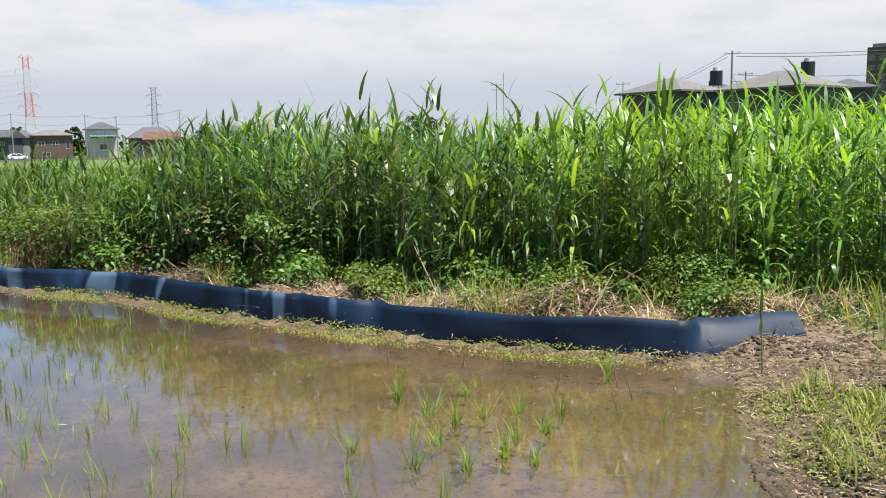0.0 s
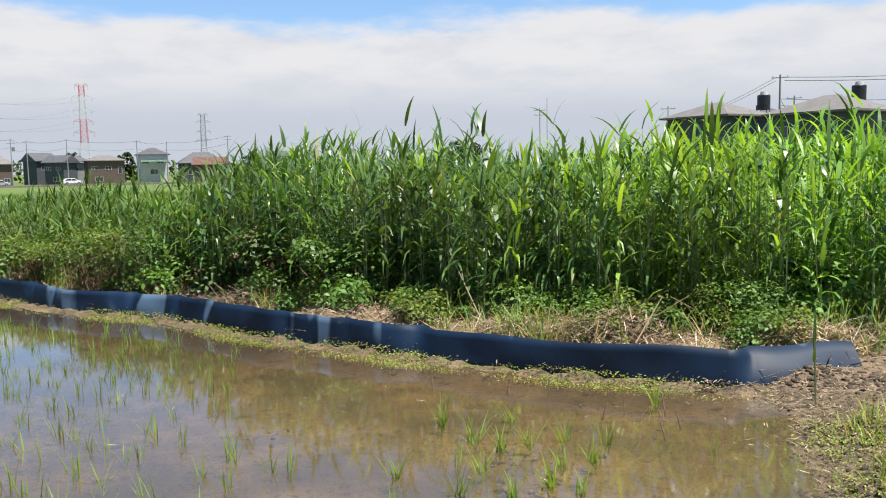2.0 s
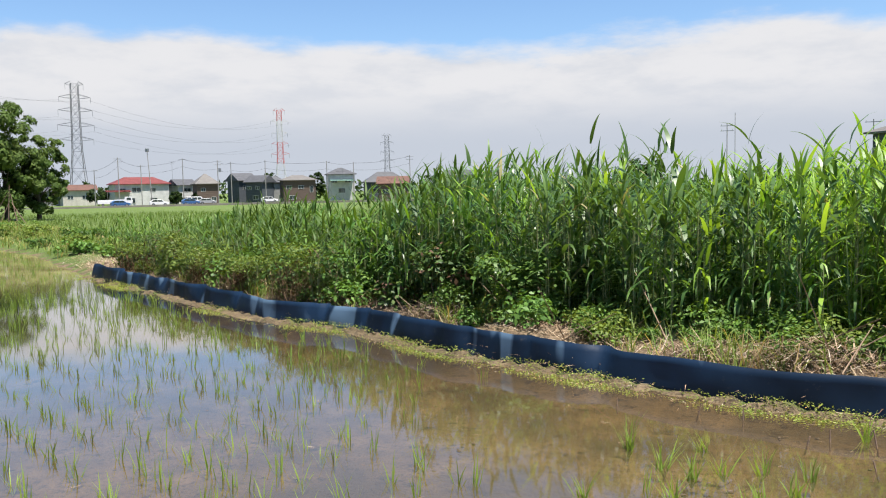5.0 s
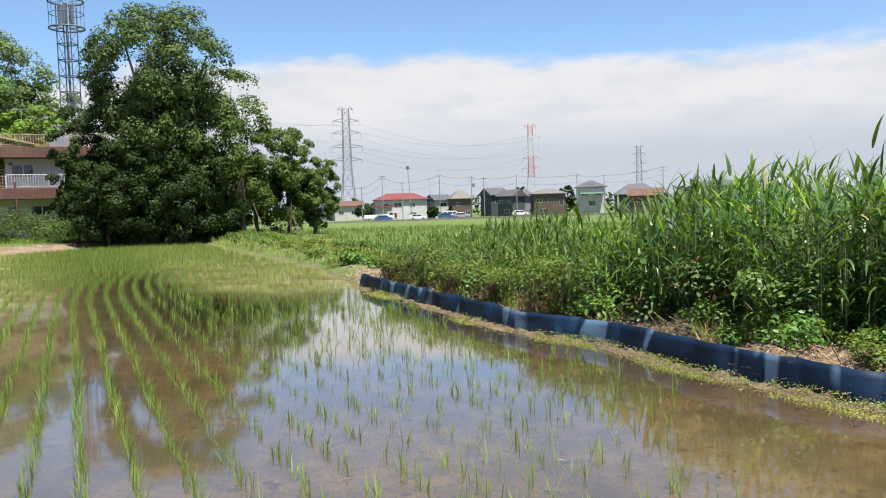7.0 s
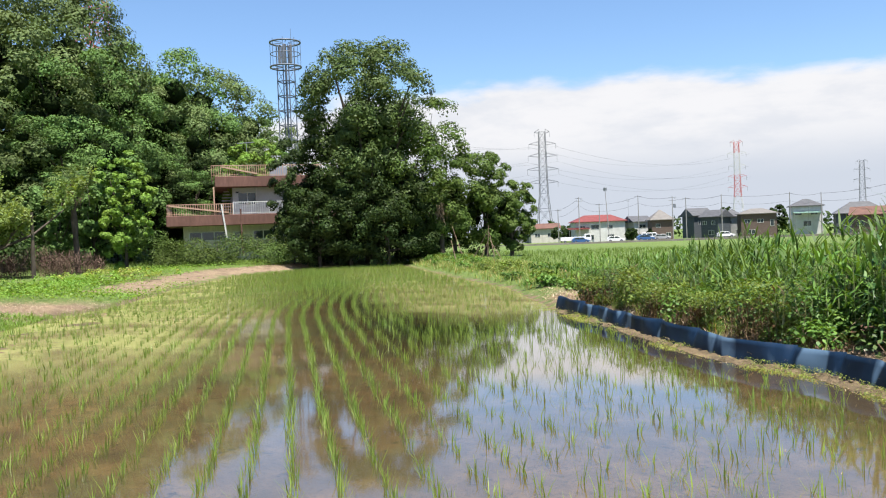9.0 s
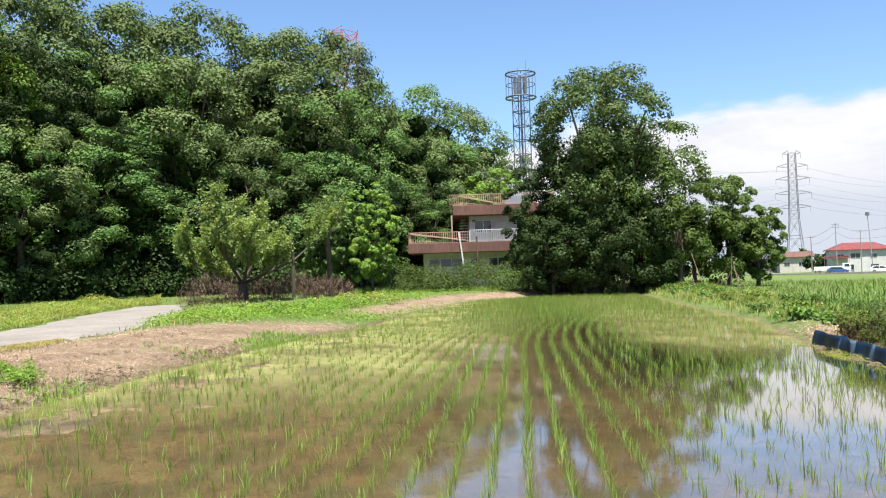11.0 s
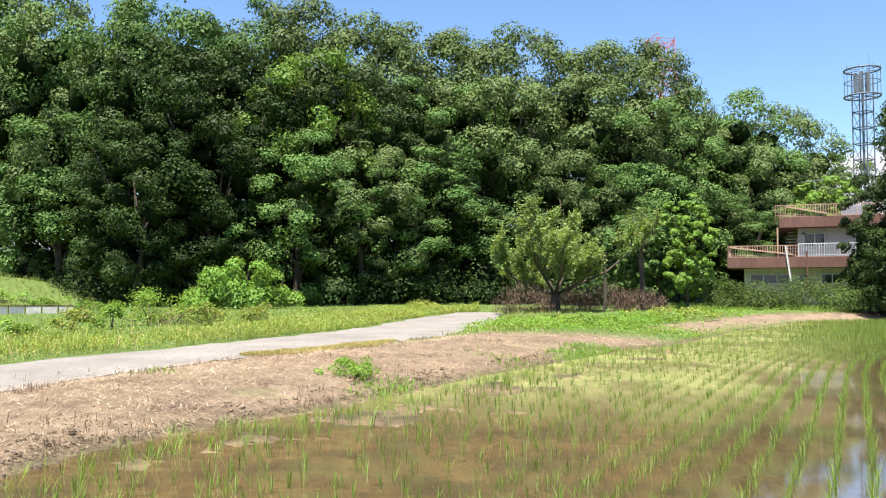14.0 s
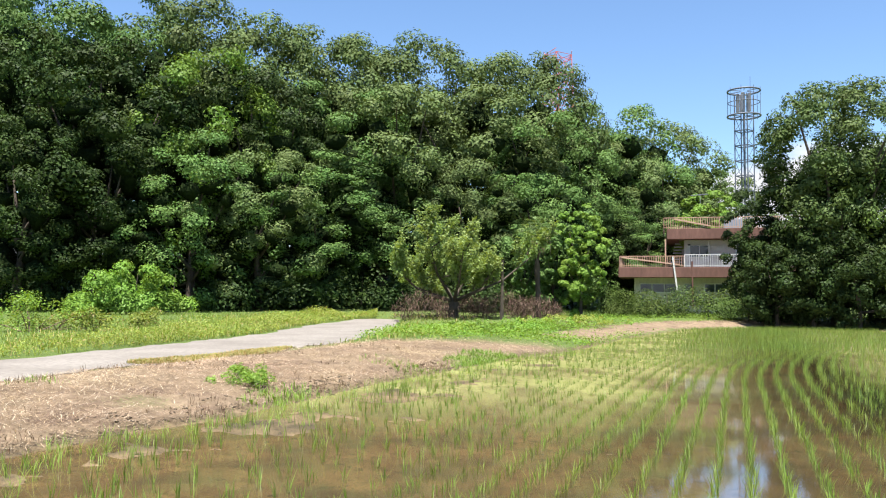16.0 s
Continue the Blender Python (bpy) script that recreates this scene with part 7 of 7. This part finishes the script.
def old_house():
    x, y = at(65.45, 62)
    root = empty("balcony_house", "old two-storey house with brown balcony slabs and rusty railings", "house", pose(x, y, 0.75, 0, 0, 62.5))
    part("wall", box(1.1, 14, 1.3, 9, -0.8, 2.45, 0.02), M["wall_cream"], root, "stained cream ground floor wall")
    part("balcony_slab", box(0, 14.4, 0, 9.2, 2.42, 3.2, 0.03), M["fascia_brown"], root)
    part("upper_wall", box(4.75, 13.6, 1.5, 9, 3.2, 5.28, 0.02), M["wall_white"], root)
    part("roof_slab", box(3.5, 14.2, 0.4, 9.2, 5.26, 6.05, 0.03), M["fascia_brown"], root)
    rail(root, 0.08, 4.7, 0.1, 0.1, 3.2, 0.8, "rail_rust")
    rail(root, 0.08, 0.08, 0.1, 8.0, 3.2, 0.8, "rail_rust", 0.3)
    rail(root, 4.75, 14.3, 0.1, 0.1, 3.2, 0.9, "frame_white")
    rail(root, 3.3, 14.0, 0.45, 0.45, 6.05, 0.8, "rail_rust")
    rail(root, 3.3, 3.3, 0.45, 8.5, 6.05, 0.8, "rail_rust", 0.3)
    part("fallen_board", bar((0.2, 0.02, 3.92), (4.4, 0.02, 3.35), 0.14), M["rail_rust"], root, "sloping pale board along the railing")
    part("fallen_board", bar((4.0, 0.38, 6.75), (6.6, 0.38, 6.2), 0.14), M["rail_rust"], root, "sloping pale board along the railing")
    part("leaning_plank", bar((3.9, -0.1, 3.95), (4.2, -0.2, 1.5), 0.13), M["frame_white"], root)
    part("post", bar((3.4, 0.6, 3.2), (3.4, 0.6, 5.3), 0.14), M["rail_rust"], root)
    part("drainpipe", bar((6.5, 1.42, 3.2), (6.5, 1.42, 5.25), 0.11, None, 8), M["frame_white"], root)
    part("drainpipe", bar((5.3, 0.02, 0.3), (5.25, 0.02, 3.6), 0.12, None, 8), M["fascia_brown"], root)
    window(root, 5.85, 3.95, 1.45, 0.95, 1.5, 2)
    window(root, 9.2, 3.9, 1.6, 1.1, 1.5, 2)
    window(root, 2.85, 1.3, 2.7, 0.72, 1.3, 3)
    window(root, 5.05, 1.45, 0.7, 0.55, 1.3, 1)
    window(root, 6.9, 1.3, 1.5, 0.72, 1.3, 2)
    window(root, 9.6, 1.1, 1.6, 0.9, 1.3, 2)
    part("pillar", box(7.75, 7.95, 0.9, 1.1, -0.5, 2.42), M["wall_cream"], root)
    for k in range(8):
        part("stair_step", box(3.75, 4.65, 2.4 - 0.02, 2.65, 0, 0.05), M["frame_white"], root).location = (0.05 * k, 0.0, 3.4 + 0.23 * k)
    part("roof_box", box(7.6, 8.9, 1.8, 2.6, 6.05, 6.85, 0.04), M["panel_blue"], root, "pale blue box on the roof terrace")
    part("light", box(5.0, 5.2, 1.3, 1.45, 4.85, 4.95), M["dark_tank"], root)
    part("aerial_pole", bar((6.0, 3, 6.05), (6.0, 3, 8.9), 0.06), M["steel"], root)
    part("aerial_boom", bar((5.3, 3, 8.8), (6.9, 3, 8.9), 0.09), M["steel"], root)


old_house()

# ---- vehicles beyond the field ----
M["car_white"] = surface("white_car_paint", (0.66, 0.66, 0.66), (0.76, 0.76, 0.76), 1, 0.3, 0, 0.02, 0.001)
M["car_silver"] = surface("silver_car_paint", (0.36, 0.37, 0.38), (0.46, 0.47, 0.48), 1, 0.3, 0.4, 0.02, 0.001)
M["car_blue"] = surface("blue_car_paint", (0.03, 0.09, 0.22), (0.05, 0.13, 0.30), 1, 0.3, 0.1, 0.02, 0.001)
M["tyre"] = surface("tyre_rubber", (0.015, 0.015, 0.015), (0.03, 0.03, 0.03), 4, 0.8)


def vehicle(name, label, az, dist, turn, outline, glass_line, wide, mat, wheels):
    """A vehicle from its side outline, (x, z) pairs, with panes and wheels."""
    x, y = at(az, dist)
    root = empty(name, label, name, pose(x, y, -1.0, 0, 0, az + turn), "parked vehicles")

    def slab(pts, y0, y1):
        bm = bmesh.new()
        f = bm.faces.new([bm.verts.new((px, y0, pz)) for px, pz in pts])
        g = bmesh.ops.extrude_face_region(bm, geom=[f])
        bmesh.ops.translate(bm, verts=[v for v in g["geom"] if isinstance(v, bmesh.types.BMVert)], vec=(0, y1 - y0, 0))
        bmesh.ops.recalc_face_normals(bm, faces=bm.faces)
        return bm
    bm = slab(outline, -wide / 2, wide / 2)
    bmesh.ops.bevel(bm, geom=bm.edges[:], offset=0.05, segments=1, affect="EDGES")
    part("body", bm, M[mat], root)
    for pts in glass_line:
        part("pane", slab(pts, -wide / 2 - 0.012, wide / 2 + 0.012), M["glass"], root)
    for wx in wheels:
        for s in (-1, 1):
            bm = bmesh.new()
            bmesh.ops.create_cone(bm, cap_ends=True, segments=16, radius1=0.32, radius2=0.32, depth=0.2, matrix=Matrix.Translation((wx, s * (wide / 2 - 0.08), 0.32)) @ Matrix.Rotation(math.pi / 2, 4, "X"))
            wh = part("wheel", bm, M["tyre"], root)
            bm = bmesh.new()
            bmesh.ops.create_cone(bm, cap_ends=True, segments=12, radius1=0.19, radius2=0.19, depth=0.22, matrix=Matrix.Translation((wx, s * (wide / 2 - 0.07), 0.32)) @ Matrix.Rotation(math.pi / 2, 4, "X"))
            part("rim", bm, M["steel"], wh)




def far_road():
    """The embanked road between the field and the houses, with a low kerb wall."""
    bm = bmesh.new()
    rows = []
    for k in range(25):
        az = 44 - 36 * k / 24
        row = []
        for dist, z in ((197, -1.6), (197, -0.72), (198.2, -0.72), (198.2, -1.0), (219, -1.0), (219, -1.6)):
            row.append(bm.verts.new((*at(az, dist), z)))
        rows.append(row)
    for r, q in zip(rows, rows[1:]):
        for k in range(5):
            bm.faces.new((r[k], q[k], q[k + 1], r[k + 1]))
    return tagged(part("road_far", bm, M["concrete"], None), "grey road with a low kerb wall beyond the field", "road", kind="structure")


far_road()
CAR = [(-2.1, 0.3), (2.1, 0.3), (2.15, 0.75), (1.2, 0.95), (0.55, 1.45), (-1.3, 1.48), (-2.05, 0.98)]
CAR_GLASS = [[(1.0, 0.96), (0.5, 1.38), (-0.25, 1.4), (-0.25, 0.96)], [(-0.35, 0.96), (-0.35, 1.4), (-1.2, 1.4), (-1.75, 0.98)]]
VAN = [(-2.3, 0.3), (2.2, 0.3), (2.3, 0.9), (1.75, 1.15), (1.2, 1.92), (-2.25, 1.95)]
VAN_GLASS = [[(1.5, 1.15), (1.05, 1.75), (0.35, 1.75), (0.35, 1.15)], [(0.2, 1.15), (0.2, 1.75), (-1.0, 1.75), (-1.0, 1.15)], [(-1.15, 1.15), (-1.15, 1.75), (-2.1, 1.75), (-2.1, 1.15)]]
TRUCK = [(-4.0, 0.55), (3.9, 0.55), (4.0, 1.3), (3.6, 2.2), (2.2, 2.25), (2.15, 1.55), (-4.0, 1.5)]
TRUCK_GLASS = [[(3.75, 1.4), (3.5, 2.05), (2.6, 2.05), (2.6, 1.4)]]
vehicle("van", "white van parked beyond the field", 32.35, 212, 8, VAN, VAN_GLASS, 1.8, "car_white", (-1.4, 1.4))
vehicle("car", "blue car parked beyond the field", 32.7, 206, 12, CAR, CAR_GLASS, 1.7, "car_blue", (-1.3, 1.3))
vehicle("car", "silver car parked beyond the field", 31.6, 211, 5, CAR, CAR_GLASS, 1.7, "car_silver", (-1.3, 1.3))
vehicle("car", "white car parked at the field's edge", 34.7, 201, 4, CAR, CAR_GLASS, 1.7, "car_white", (-1.3, 1.3))
vehicle("truck", "white flatbed truck parked beyond the field", 37.4, 215, 0, TRUCK, TRUCK_GLASS, 2.0, "car_white", (-2.8, 2.9))
vehicle("car", "dark blue car parked beyond the field", 37.1, 203, 10, CAR, CAR_GLASS, 1.7, "car_blue", (-1.3, 1.3))
vehicle("car", "white car parked before the houses", 27.5, 216, 10, CAR, CAR_GLASS, 1.7, "car_white", (-1.3, 1.3))
# trees between the houses
for k, (az, dist, h, rx) in enumerate([(24.3, 258, 8.6, 3.0), (27.4, 266, 9.0, 2.4), (33.6, 236, 3.2, 1.6), (32.2, 236, 2.8, 1.4), (38.4, 246, 4.2, 2.6), (16.0, 250, 6.5, 4.0), (12.0, 255, 6.0, 4.5), (1.5, 170, 7.0, 4.0)]):
    x, y = at(az, dist)
    tree("small dark garden tree among the houses", x, y, h, rx, 1400 + 5 * k, "tree_dark", 26, 1500, 0.6, 0.1, 0.14, "garden trees")


def far_woods():
    """A low line of trees along the horizon."""
    r = np.random.default_rng(1500)
    n = 12000
    az, dist = r.uniform(-75, 62, n), r.uniform(270, 330, n)
    h = 5.2 + 1.5 * np.sin(az * 0.7) + 1.2 * np.sin(az * 2.9 + 1)
    pos = np.stack([-dist * np.sin(np.radians(az)), dist * np.cos(np.radians(az)), -1.4 + h * r.uniform(0, 1, n) ** 0.8], 1)
    v, q = leaf_quads(pos, r.normal(0, 1, (n, 3)) + [0, 0, 0.6], 1.6 * r.uniform(0.6, 1.3, n), 0.7)
    stuff("far_woods", [(v, q)], [M["tree_dark"]], "low dark line of far trees and gardens", "woods")


far_woods()

# ---- the low panel fence below the mound ----
def panel_fence():
    a, b, n = Vector((-39.9, -19.9, 0)), Vector((-42.0, -14.5, 0)), 8
    turn = math.degrees(math.atan2(b.y - a.y, b.x - a.x))
    w = (b - a).length / n
    root = empty("panel_fence", "low weathered fence of pale panels below the mound", "fence", pose(a.x, a.y, 0.45, 0, 0, turn))
    for k in range(n):
        if k > 0:
            part("panel", box(k * w + 0.05, k * w + w - 0.03, -0.015, 0.015, -0.2, 0.32 + 0.01 * (k % 3), 0.004), M["panel_pale"] if k > 4 else M["panel_grey"], root, "pale weathered panel" if k > 4 else "grey weathered panel")
        part("post", bar((k * w + 0.01, 0, -0.45), (k * w + 0.02, 0, 0.42), 0.06), M["rust"], root, "rusty post")
    part("rail", bar((-0.1, 0, 0.39), (n * w, 0, 0.35), 0.07), M["rust"], root, "rusty top rail")


M["panel_pale"] = surface("pale_sheet_panel", (0.42, 0.40, 0.37), (0.6, 0.57, 0.53), 2.0, 0.7, 0, 0.1, 0.004, 9)
M["panel_grey"] = surface("grey_sheet_panel", (0.20, 0.22, 0.23), (0.34, 0.35, 0.36), 2.0, 0.7, 0, 0.1, 0.004, 9)
M["rust"] = surface("rusty_steel", (0.06, 0.035, 0.026), (0.14, 0.08, 0.055), 6, 0.85, 0.2, 0.2, 0.004, 30)
panel_fence()
for k, (az, dist, w, h) in enumerate([(116.0, 57, 2.6, 1.3), (113.4, 58, 2.2, 0.9), (118.2, 55, 2.0, 0.8), (110.6, 55, 1.6, 0.8), (108.2, 50, 1.0, 0.6)]):
    x, y = at(az, dist)
    bush("mound_weed", "bright green weeds on the grassy mound", "weeds", x, y, w, h, 1200, 0.12, M["weed_bright"], 1900 + k, "weeds on the mound")
